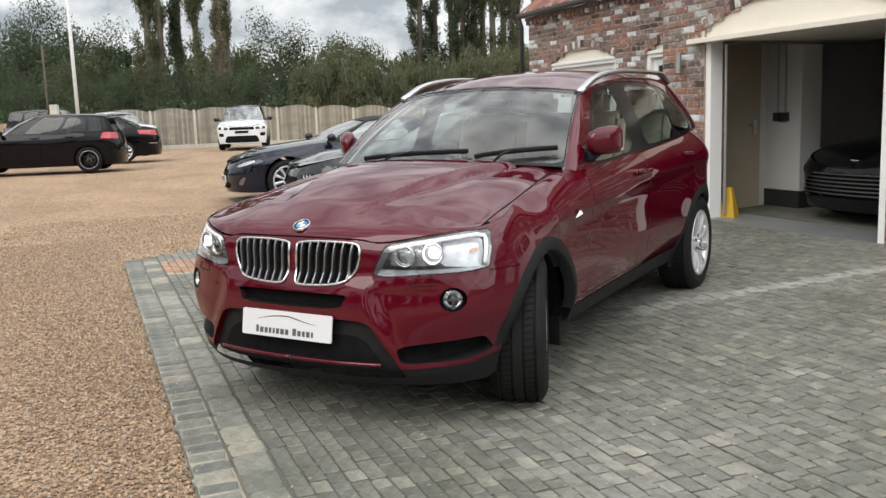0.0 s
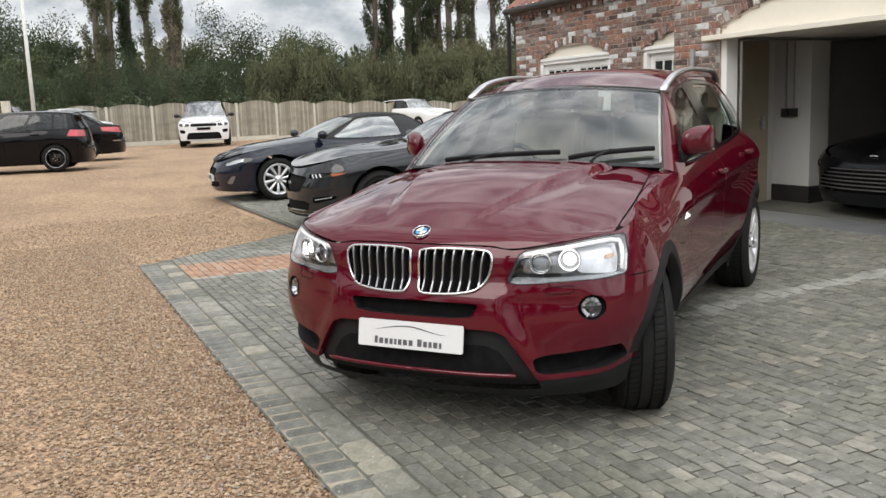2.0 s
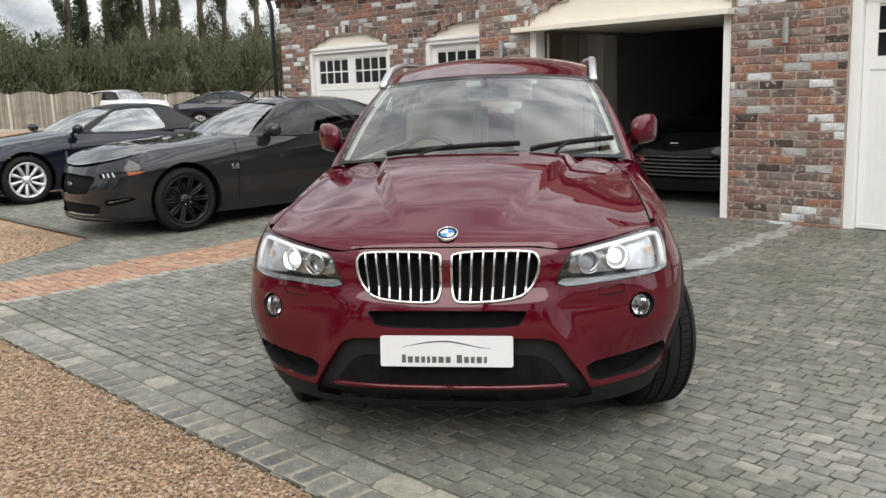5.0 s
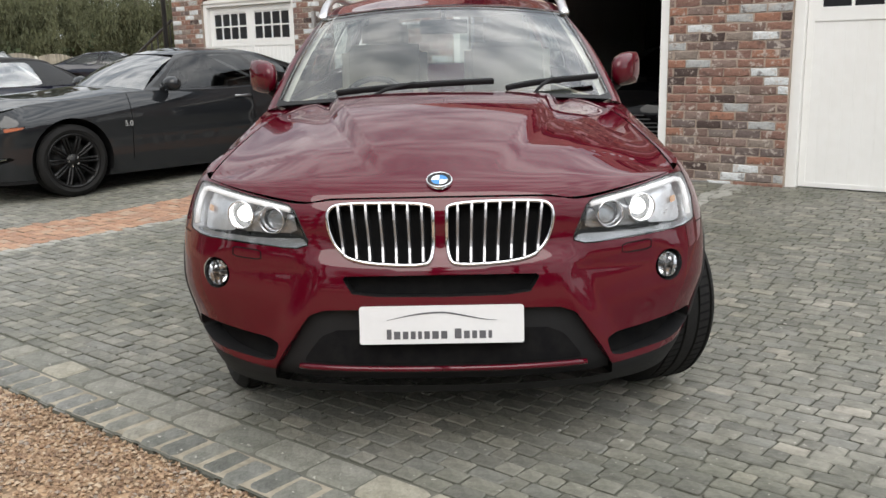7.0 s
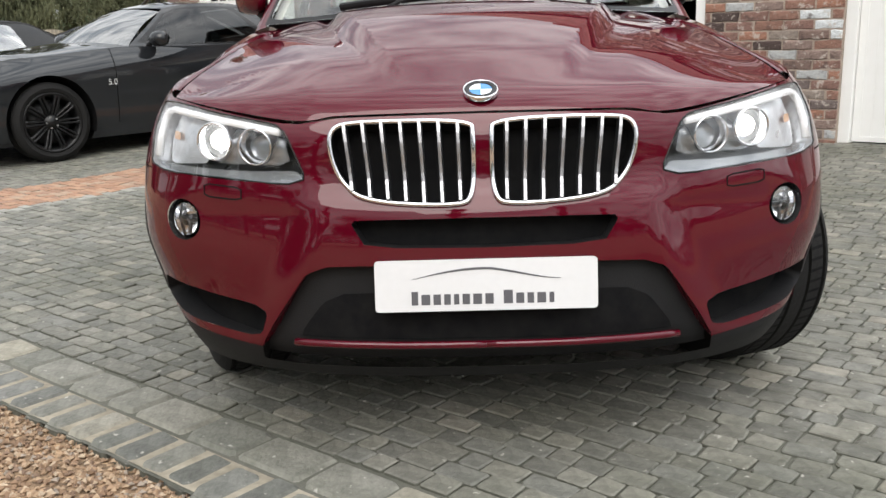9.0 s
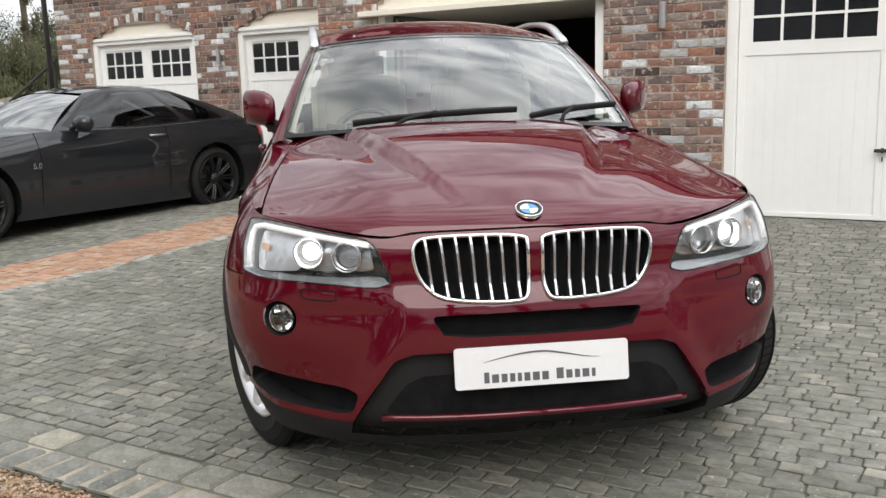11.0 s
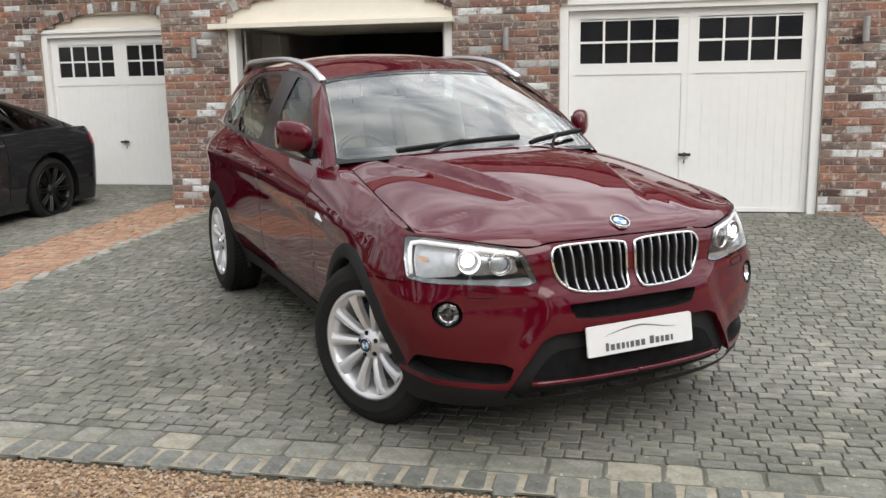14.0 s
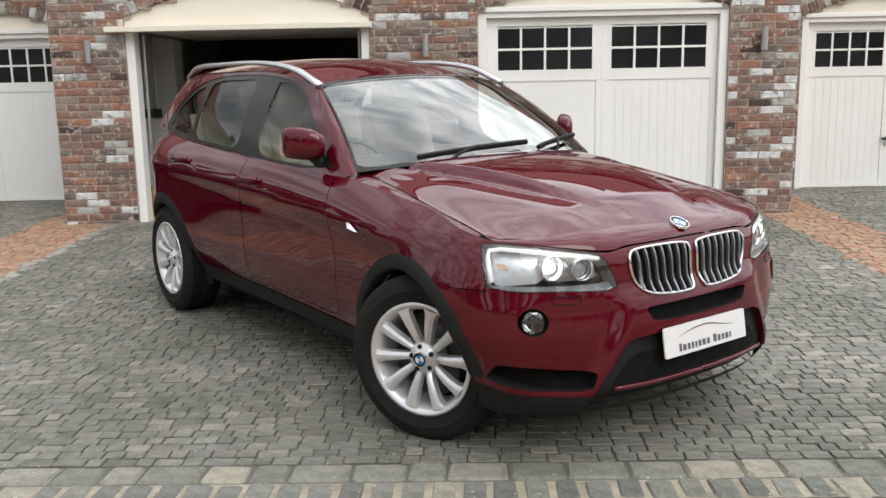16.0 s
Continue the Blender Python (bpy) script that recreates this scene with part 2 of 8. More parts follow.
M = {
    "border": ramp_material("pale_border_block", BORDER_STOPS, True, 0.75, 0.6, speck=0.4, moss=True),
    "brick": ramp_material("handmade_brick", BRICK_STOPS, True, 0.88, 0.9, speck=0.4, blotch=True),
    "brick_far": ramp_material("handmade_brick_joined", BRICK_STOPS, False, 0.88, 0.9, speck=0.4, blotch=True),
    "mortar": material("lime_mortar", (0.42, 0.345, 0.285), 0.95, color2=(0.29, 0.23, 0.19), scale=9, bump=0.6),
    "paver": ramp_material("grey_cobble_block", PAVER_STOPS, True, 0.62, 0.6, speck=0.45, moss=True),
    "paver_far": ramp_material("grey_cobble_block_joined", PAVER_STOPS, False, 0.62, 0.6, speck=0.45, moss=True),
    "paver_orange": ramp_material("terracotta_block", ORANGE_STOPS, False, 0.75, 0.4, speck=0.3),
    "kerb": ramp_material("kerb_sett", KERB_STOPS, True, 0.75, 0.6, speck=0.45, moss=True),
    "joint": material("joint_sand", (0.125, 0.120, 0.100), 0.95, color2=(0.080, 0.083, 0.064), scale=5, bump=0.5),
    "gravel": None,
    "stone": ramp_material("gravel_stone", [(0.0, (0.350, 0.233, 0.145)), (0.2, (0.269, 0.171, 0.106)), (0.4, (0.424, 0.303, 0.197)), (0.6, (0.212, 0.139, 0.095)),
                                            (0.75, (0.489, 0.380, 0.270)), (0.9, (0.327, 0.271, 0.219))], False, 0.8, 0.3),
    "white_paint": material("white_door_paint", (0.84, 0.838, 0.825), 0.42, color2=(0.80, 0.795, 0.775), scale=1.5, fine=12, bump=0.05),
    "cream_paint": material("cream_timber_paint", (0.79, 0.745, 0.65), 0.5, color2=(0.73, 0.685, 0.595), scale=2, fine=20, bump=0.08),
    "dark_pane": material("dark_obscured_pane", (0.012, 0.013, 0.016), 0.12, color2=(0.02, 0.02, 0.022), scale=3),
    "black_metal": material("black_painted_metal", (0.02, 0.02, 0.022), 0.45, color2=(0.03, 0.03, 0.03), scale=8),
    "galv": material("brushed_steel", (0.55, 0.55, 0.55), 0.35, 0.9, color2=(0.45, 0.45, 0.46), scale=20),
    "tile": material("clay_roof_tile", (0.24, 0.105, 0.075), 0.8, color2=(0.15, 0.07, 0.055), scale=4, bump=0.5, island=0.25),
    "plaster": material("painted_plaster", (0.60, 0.595, 0.57), 0.7, color2=(0.52, 0.515, 0.495), scale=1.2, bump=0.1),
    "tan_door": material("tan_door_paint", (0.40, 0.345, 0.26), 0.55, color2=(0.33, 0.28, 0.21), scale=1.4, bump=0.05),
    "dark_wall": material("near_black_matte", (0.045, 0.045, 0.05), 0.6, color2=(0.03, 0.03, 0.033), scale=2),
    "floor_paint": material("grey_floor_paint", (0.20, 0.205, 0.205), 0.35, color2=(0.15, 0.155, 0.155), scale=1.5, stain=(0.16, 0.16, 0.16)),
    "fence_wood": material("weathered_fence_slat", (0.33, 0.30, 0.24), 0.85, color2=(0.21, 0.19, 0.15), scale=3, island=0.3, bump=0.3),
    "concrete": material("concrete_post", (0.56, 0.53, 0.45), 0.85, color2=(0.44, 0.42, 0.36), scale=5, bump=0.3),
    "bark": material("tree_bark", (0.11, 0.09, 0.07), 0.9, color2=(0.07, 0.055, 0.04), scale=5, bump=0.6),
    "leaf_dark": material("leaf_dark_green", (0.046, 0.066, 0.024), 0.75, color2=(0.026, 0.041, 0.015), scale=0.3, fine=3, island=0.3),
    "leaf_mid": material("leaf_mid_green", (0.074, 0.094, 0.034), 0.75, color2=(0.044, 0.058, 0.021), scale=0.3, fine=3, island=0.3),
    "leaf_olive": material("leaf_olive", (0.105, 0.110, 0.052), 0.75, color2=(0.058, 0.066, 0.030), scale=0.3, fine=3, island=0.28),
    "leaf_brown": material("leaf_autumn", (0.165, 0.145, 0.082), 0.75, color2=(0.105, 0.095, 0.052), scale=0.3, fine=3, island=0.28),
    "yellow": material("yellow_plastic", (0.55, 0.33, 0.02), 0.45, color2=(0.45, 0.27, 0.02), scale=5),
}


def gravel_material():
    m = material("gravel_bed", (0.345, 0.234, 0.142), 0.9, color2=(0.235, 0.156, 0.096), scale=0.7, fine=7)
    n, k = m.node_tree.nodes, m.node_tree.links
    p = n["Principled BSDF"]
    base = p.inputs["Base Color"].links[0].from_socket
    geo, v, vb = n.new("ShaderNodeNewGeometry"), n.new("ShaderNodeTexVoronoi"), n.new("ShaderNodeTexVoronoi")
    v.inputs["Scale"].default_value = vb.inputs["Scale"].default_value = 52
    k.new(geo.outputs["Position"], v.inputs["Vector"]), k.new(geo.outputs["Position"], vb.inputs["Vector"])
    sep, mr = n.new("ShaderNodeSeparateColor"), n.new("ShaderNodeMapRange")
    mr.inputs["To Min"].default_value, mr.inputs["To Max"].default_value = 0.45, 1.62
    k.new(v.outputs["Color"], sep.inputs[0]), k.new(sep.outputs[0], mr.inputs["Value"])
    hsv = n.new("ShaderNodeHueSaturation")
    k.new(mr.outputs[0], hsv.inputs["Value"]), k.new(base, hsv.inputs["Color"])
    k.new(hsv.outputs["Color"], p.inputs["Base Color"])
    bp = n.new("ShaderNodeBump")
    bp.inputs["Strength"].default_value, bp.inputs["Distance"].default_value, bp.invert = 0.9, 0.012, True
    k.new(vb.outputs["Distance"], bp.inputs["Height"]), k.new(bp.outputs["Normal"], p.inputs["Normal"])
    return m


M["gravel"] = gravel_material()


# ---------------------------------------------------------------- mesh helpers
def finish(bm, name, mat, smooth=False):
    me = bpy.data.meshes.new(name)
    bm.to_mesh(me)
    bm.free()
    for mm in (mat if isinstance(mat, (list, tuple)) else [mat]):
        me.materials.append(mm)
    if smooth:
        me.polygons.foreach_set("use_smooth", [True] * len(me.polygons))
    return me


def thing(name, label, category, at=None, group="", kind=""):
    ob = new(name)
    if at is not None:
        ob.matrix_basis = at
    return tagged(ob, label, category, group, kind)


def part(name, bm, mat, parent, label="", smooth=False):
    """Links a bmesh as one mesh object under a thing or a part."""
    ob = new(name, finish(bm, name, mat, smooth) if isinstance(bm, bmesh.types.BMesh) else bm)
    ob.parent = parent
    return tagged(ob, label)


def solid(name, bm, mat, label, category, kind="", smooth=False, group=""):
    return tagged(new(name, finish(bm, name, mat, smooth)), label, category, group, kind)


def box(bm, x0, x1, y0, y1, z0, z1, bevel=0.0):
    v = [bm.verts.new((x, y, z)) for z in (z0, z1) for y in (y0, y1) for x in (x0, x1)]
    f = [bm.faces.new([v[i] for i in q]) for q in ((0, 2, 3, 1), (4, 5, 7, 6), (0, 1, 5, 4), (2, 6, 7, 3), (0, 4, 6, 2), (1, 3, 7, 5))]
    if bevel:
        edges = list({e for q in f for e in q.edges})
        bmesh.ops.bevel(bm, geom=edges, offset=bevel, segments=2, affect="EDGES", profile=0.6)
    return v


def boxed(*args, bevel=0.0):
    bm = bmesh.new()
    for a in args:
        box(bm, *a, bevel=bevel)
    return bm


def tube(bm, path, radius, sides=10, cap=True, taper=None):
    """A tube along a list of points; taper gives the radius factor at each point."""
    pts = [Vector(p) for p in path]
    rings = []
    side = None
    for i, p in enumerate(pts):
        d = (pts[min(i + 1, len(pts) - 1)] - pts[max(i - 1, 0)]).normalized()
        if side is None:
            side = d.orthogonal().normalized()
        side = (side - d * side.dot(d)).normalized()
        up = d.cross(side)
        r = radius * (taper[i] if taper else 1)
        rings.append([bm.verts.new(p + (side * math.cos(a) + up * math.sin(a)) * r) for a in (2 * math.pi * j / sides for j in range(sides))])
    for a, b in zip(rings, rings[1:]):
        for j in range(sides):
            bm.faces.new((a[j], a[(j + 1) % sides], b[(j + 1) % sides], b[j]))
    if cap:
        bm.faces.new(rings[0][::-1]), bm.faces.new(rings[-1])
    return bm


def lathe(bm, profile, sides=48, axis="y"):
    """Turns (radius, offset) pairs round the y axis."""
    rings = []
    for r, o in profile:
        rings.append([bm.verts.new((r * math.cos(a), o, r * math.sin(a))) for a in (2 * math.pi * j / sides for j in range(sides))])
    for a, b in zip(rings, rings[1:]):
        for j in range(sides):
            bm.faces.new((a[j], b[j], b[(j + 1) % sides], a[(j + 1) % sides]))
    return rings


def smoothstep(a, b, x):
    t = min(max((x - a) / (b - a), 0.0), 1.0)
    return t * t * (3 - 2 * t)


def gz(x, y):
    """Height of the ground: a slight fall away from the garages, a slight rise of the far yard."""
    return 0.029 * max(0.0, min(y, 9.0) - 2.9) * smoothstep(-16, -12, x) + 0.2 * smoothstep(-15, -22, x)


# ---------------------------------------------------------------- ground
def ground_sheet():
    bm = bmesh.new()
    xs = [-900, -400, -150, -80] + [-60 + 2 * i for i in range(22)] + [-16 + 0.5 * i for i in range(44)] + [8, 12, 20, 40, 100, 400, 900]
    ys = [-900, -400, -120, -50, -25, -15, -10] + [-6 + 0.5 * i for i in range(32)] + [12, 16, 24, 40, 80, 160, 400, 900]
    grid = [[bm.verts.new((x, y, gz(x, y) - 0.03)) for x in xs] for y in ys]
    for a, b in zip(grid, grid[1:]):
        for i in range(len(xs) - 1):
            bm.faces.new((a[i], a[i + 1], b[i + 1], b[i]))
    return solid("ground", bm, M["gravel"], "golden pea gravel yard spread to the fence", "ground", "structure", True)


ground_sheet()


def gravel_stones():
    """Loose stones over the part of the gravel that the camera passes nearest."""
    rng = np.random.default_rng(4)
    n = 64000
    xs = np.concatenate([rng.uniform(-11.5, 1.0, n), rng.uniform(-14, -9.4, 9000)])
    ys = np.concatenate([0.37 - rng.exponential(0.9, n), rng.uniform(-1, 3.2, 9000)])
    keep = (ys > -3.6) & ((xs > -9.35) & (ys < 0.37) | (xs < -9.35) & (ys < 0.4 + (-9.35 - xs) * 1.4) & (ys < 2.3))
    xs, ys = xs[keep], ys[keep]
    n = len(xs)
    base = np.array([(1, 0, 0), (-0.5, 0.8, 0), (-0.5, -0.8, 0), (0.1, 0.1, 0.62), (0.2, -0.1, -0.6)])
    faces = np.array([(0, 1, 3), (1, 2, 3), (2, 0, 3), (1, 0, 4), (2, 1, 4), (0, 2, 4)])
    ang, size = rng.uniform(0, 6.28, n), rng.uniform(0.006, 0.0135, n)
    ca, sa = np.cos(ang), np.sin(ang)
    v = base[None] * size[:, None, None] * rng.uniform(0.7, 1.3, (n, 5, 3))
    out = np.empty_like(v)
    out[..., 0] = v[..., 0] * ca[:, None] - v[..., 1] * sa[:, None] + xs[:, None]
    out[..., 1] = v[..., 0] * sa[:, None] + v[..., 1] * ca[:, None] + ys[:, None]
    out[..., 2] = v[..., 2] - 0.026 + rng.uniform(0, 0.006, n)[:, None]
    f = (faces[None] + 5 * np.arange(n)[:, None, None]).reshape(-1, 3)
    me = bpy.data.meshes.new("gravel_stones")
    me.from_pydata(out.reshape(-1, 3).tolist(), [], f.tolist())
    me.materials.append(M["stone"])
    tagged(new("gravel_stones", me), "loose golden pea gravel beside the paving", "gravel", kind="stuff")


gravel_stones()


# ---------------------------------------------------------------- paving
def edge_of_gravel(x):
    """y of the paving's front edge at x."""
    if x > -9.3:
        return 0.36
    return min(0.42 + (-9.3 - x) * 1.45, 2.42)


def paving_bed():
    bm = bmesh.new()
    cols = [-16 + 0.25 * i for i in range(27)] + [-9.3 + 0.35 * i for i in range(38)]
    rows = 22
    grid = []
    for x in cols:
        y0 = edge_of_gravel(x)
        grid.append([bm.verts.new((x, y0 + (8.3 - y0) * j / rows, gz(x, y0 + (8.3 - y0) * j / rows) - 0.008)) for j in range(rows + 1)])
    for a, b in zip(grid, grid[1:]):
        for j in range(rows):
            bm.faces.new((a[j], b[j], b[j + 1], a[j + 1]))
    return solid("pavement", bm, M["joint"], "block-paved forecourt with dark sanded joints", "paving", "structure", True)


pavement = paving_bed()


def block_mesh(name, w, d, h, mat, bevel, seed):
    """A tumbled block with worn, uneven corners; its sides take the dark joint-sand colour, which also stands for shade
    in the gap.
    """
    rng = random.Random(seed)
    v, f = [], []
    small = bevel < 0.01
    j, worn = (0.003, 0.007) if small else (0.005, 0.016)
    ring = []
    for sx, sy, first in ((-1, -1, 0), (1, -1, 1), (1, 1, 0), (-1, 1, 1)):
        cut_x, cut_y = rng.uniform(0.4, 1.3) * worn, rng.uniform(0.4, 1.3) * worn
        a, b = (sx * w / 2, sy * (d / 2 - cut_y)), (sx * (w / 2 - cut_x), sy * d / 2)
        ring += [b, a] if first else [a, b]
    ring = [(x + rng.uniform(-1, 1) * j, y + rng.uniform(-1, 1) * j) for x, y in ring]
    tilt = rng.uniform(-0.0015, 0.0015)
    for z, k in ((-h, 0.0), (-bevel, 0.0), (0.0, bevel)):
        for x, y in ring:
            v.append((x * (1 - 2 * k / w), y * (1 - 2 * k / d), z + (tilt * math.copysign(1, x) + rng.uniform(-1, 1) * 0.001 if z == 0 else 0)))
    for a in (0, 8):
        for i in range(8):
            f.append((a + i, a + (i + 1) % 8, a + 8 + (i + 1) % 8, a + 8 + i))
    f.append(tuple(range(16, 24)))
    me = bpy.data.meshes.new(name)
    me.from_pydata(v, [], f)
    me.materials.append(mat)
    me.materials.append(M["joint"])
    me.polygons.foreach_set("material_index", [1] * 8 + [0] * 9)
    return me


def on_slope(x, y, turn=0.0, lift=0.0):
    e = 0.05
    dx, dy = (gz(x + e, y) - gz(x - e, y)) / (2 * e), (gz(x, y + e) - gz(x, y - e)) / (2 * e)
    return Matrix.Translation((x, y, gz(x, y) + lift)) @ Euler((math.atan(dy), -math.atan(dx), turn)).to_matrix().to_4x4()


class Joined:
    """Collects many small blocks into one mesh."""

    def __init__(self):
        self.v, self.f, self.mi = [], [], []

    def add(self, me, m):
        k = len(self.v)
        self.v += [m @ p.co for p in me.vertices]
        self.f += [tuple(k + i for i in q.vertices) for q in me.polygons]
        self.mi += [q.material_index for q in me.polygons]

    def link(self, name, mat, parent=None, label="", category="", kind="stuff"):
        me = bpy.data.meshes.new(name)
        me.from_pydata([tuple(p) for p in self.v], [], self.f)
        me.materials.append(mat)
        me.materials.append(M["joint"])
        me.polygons.foreach_set("material_index", self.mi)
        ob = new(name, me)
        ob.parent = parent
        return tagged(ob, label, category, kind=kind)


def lay_paving():
    rng = random.Random(11)
    pieces = []

    def piece(me, m):
        ob = new("paver", me)
        ob.parent, ob.matrix_basis = pavement, m
        pieces.append(ob)

    # kerb row of small setts laid on edge, and the broad border row behind it
    kerbs = [block_mesh("kerb_sett", 0.0985 + 0.004 * i, 0.165, 0.06, M["kerb"], 0.014, i) for i in range(3)]
    x = -9.24
    while x < 3.6:
        me = rng.choice(kerbs)
        m = on_slope(x, 0.445 + rng.uniform(-1, 1) * 0.006, rng.uniform(-1, 1) * 0.03, rng.uniform(-0.002, 0.004))
        ob = new("kerb_sett", me)
        ob.parent, ob.matrix_basis = pavement, m
        x += 0.1135
    bm = bmesh.new()                                       # pale mortar between the kerb setts
    edge = [[bm.verts.new((-9.3 + 0.4 * i, y, gz(-9.3 + 0.4 * i, y) - 0.005)) for y in (0.368, 0.522)] for i in range(33)]
    for a, b in zip(edge, edge[1:]):
        bm.faces.new((a[0], b[0], b[1], a[1]))
    part("kerb_mortar", bm, material("pale_kerb_mortar", (0.36, 0.32, 0.25), 0.95, color2=(0.2, 0.175, 0.13), scale=9), pavement)
    border = {w: block_mesh("border_block", w - 0.008, 0.150, 0.06, M["border"], 0.012, i) for i, w in enumerate((0.15, 0.185, 0.215, 0.24))}
    x = -9.3
    while x < 3.6:
        w = rng.choice(list(border))
        ob = new("border_block", border[w])
        ob.parent, ob.matrix_basis = pavement, on_slope(x + w / 2, 0.611, rng.uniform(-1, 1) * 0.01, rng.uniform(0, 0.003))
        x += w
    # field of coursed blocks
    widths = (0.072, 0.086, 0.100, 0.114, 0.13)
    blocks = {w: [block_mesh("paver", w - 0.0055, 0.0665, 0.04, M["paver"], 0.0035, i) for i in range(6)] for w in widths}
    far, orange, light = Joined(), Joined(), Joined()
    count = 0
    y = 0.692
    while y < 8.1:
        yc = y + 0.036
        x = -15.6 + rng.uniform(0, 0.1)
        while x < 3.6:
            w = rng.choice(widths)
            xc = x + w / 2
            x += w
            if yc < edge_of_gravel(xc) + 0.1 or (yc > 6.5 and -8.75 < xc < -1.2):
                continue
            m = on_slope(xc, yc + rng.uniform(-1, 1) * 0.002, rng.uniform(-1, 1) * 0.022, rng.uniform(-0.002, 0.003))
            me = rng.choice(blocks[w])
            strip = -9.02 < xc < -8.22 or -1.52 < xc < -0.82
            if strip:
                orange.add(me, m)
            elif count < 300 and yc < 1.5 and -5.6 < xc < -2.6:
                piece(me, m)
                count += 1
            elif -4.86 < xc < -4.70 and yc > 3.4 or -8.26 < xc < -8.14:
                light.add(me, m)
            else:
                far.add(me, m)
        y += 0.072
    far.link("paver_field", M["paver_far"], pavement, "weathered grey cobble blocks in courses")
    orange.link("terracotta_strip", M["paver_orange"], pavement, "terracotta block strip between the bays")
    light.link("pale_course", ramp_material("pale_block", [(0.0, (0.29, 0.285, 0.255)), (0.5, (0.34, 0.335, 0.30))], False, 0.75, 0.4), pavement, "pale block course marking the bay")


# ---------------------------------------------------------------- garage block
FRONT, WING = 6.45, 8.0          # y of the projecting front and of the wings
BASE_F, BASE_W = 0.10, 0.145      # ground at the foot of each
SPRING, RISE = 2.15, 0.24         # arch springing above the front's foot, and its rise
COURSE, BRICK = 0.075, 0.2325


class Opening:
    def __init__(self, x0, x1, top, rise):
        self.x0, self.x1, self.top, self.rise = x0, x1, top, rise
        half = (x1 - x0) / 2
        self.radius = (half * half + rise * rise) / (2 * rise)
        self.cx, self.cz = (x0 + x1) / 2, top + rise - self.radius

    def span(self, z):
        if z < self.top:
            return self.x0, self.x1
        d = self.radius ** 2 - (z - self.cz) ** 2
        if z >= self.top + self.rise or d <= 0:
            return None
        return self.cx - math.sqrt(d), self.cx + math.sqrt(d)

    def arc(self, n=24, grow=0.0):
        a = math.asin((self.x1 - self.x0) / 2 / self.radius)
        r = self.radius + grow
        return [(self.cx + r * math.sin(-a + 2 * a * i / n), self.cz + r * math.cos(-a + 2 * a * i / n)) for i in range(n + 1)]


def free_spans(x0, x1, z, openings, grow=0.0):
    cuts = sorted(s for s in ((o.span(z - (grow if z > o.top else 0))) for o in openings) if s)
    spans, a = [], x0
    for c0, c1 in cuts:
        if c0 > a:
            spans.append((a, c0))
        a = max(a, c1)
    if a < x1:
        spans.append((a, x1))
    return spans


brick_cache = {}


def brick_mesh(w, h=0.065, d=0.06):
    key = (round(w, 2), round(h, 3), round(d, 3))
    if key not in brick_cache:
        rng = random.Random(hash(key) % 999)
        for i in range(4):
            v, f = [], []
            ring = ((-1, -1), (-0.33, -1), (0.33, -1), (1, -1), (1, 1), (0.33, 1), (-0.33, 1), (-1, 1))
            wob = [(rng.uniform(-1, 1) * 0.004, rng.uniform(-1, 1) * 0.0045) for _ in ring]
            for y, s in ((d, 0.0), (0.005, 0.0), (0.0, 0.005)):
                for (x, z), (wx, wz) in zip(ring, wob):
                    v.append((x * (key[0] / 2 - s) + wx, y + (rng.uniform(-1, 1) * 0.003 if y == 0 else 0), z * (h / 2 - s) + wz))
            for a in (0, 8):
                for k in range(8):
                    f.append((a + k, a + (k + 1) % 8, a + 8 + (k + 1) % 8, a + 8 + k))
            f.append(tuple(range(16, 24)))
            me = bpy.data.meshes.new("brick")
            me.from_pydata(v, [], f)
            me.materials.append(M["brick"])
            brick_cache.setdefault(key, []).append(me)
    return brick_cache[key]


def brick_wall(name, m, x0, x1, z0, z1, openings, depth, label, near, seed=1):
    """A wall in its own x-z plane, facing -y, put in place by m. near(x, z) says which bricks become parts."""
    rng = random.Random(seed)
    rows = int((z1 - z0) / COURSE + 0.5)
    bm = bmesh.new()
    for r in range(rows):
        za, zb = z0 + r * COURSE, z0 + (r + 1) * COURSE
        for a, b in free_spans(x0, x1, (za + zb) / 2, openings):
            box(bm, a, b, 0.0055, depth, za, zb)
    wall = solid(name, bm, M["mortar"], label, "wall", "structure")
    wall.matrix_basis = m
    rest, parts = Joined(), 0
    for r in range(rows):
        zc = z0 + (r + 0.5) * COURSE
        for a, b in free_spans(x0, x1, zc, openings, 0.1):
            x = x0 - (BRICK / 2 if r % 2 else 0)
            while x < b:
                l, rr = max(x, a), min(x + BRICK, b)
                x += BRICK
                if rr - l < 0.045:
                    continue
                place = Matrix.Translation(((l + rr) / 2, rng.uniform(-0.004, 0.003), zc))
                me = rng.choice(brick_mesh(rr - l - 0.011))
                if near((l + rr) / 2, zc) and parts < 300:
                    ob = new("brick", me)
                    ob.parent, ob.matrix_basis = wall, place
                    parts += 1
                else:
                    rest.add(me, place)
    for o in openings:                                   # arch ring of bricks on end
        if o.rise:
            arc = o.arc(int((o.x1 - o.x0) / 0.082), 0.058)
            for (ax, az), (bx, bz) in zip(arc, arc[1:]):
                cx, cz = (ax + bx) / 2, (az + bz) / 2
                if z0 < cz < z1:
                    tilt = math.atan2(cx - o.cx, cz - o.cz)
                    rest.add(brick_mesh(0.07, 0.11)[0], Matrix.Translation((cx, -0.006, cz)) @ Matrix.Rotation(tilt, 4, "Y"))
    rest.link("brickwork", M["brick_far"], wall, "mixed reclaimed red, brown and whitewashed bricks")
    return wall


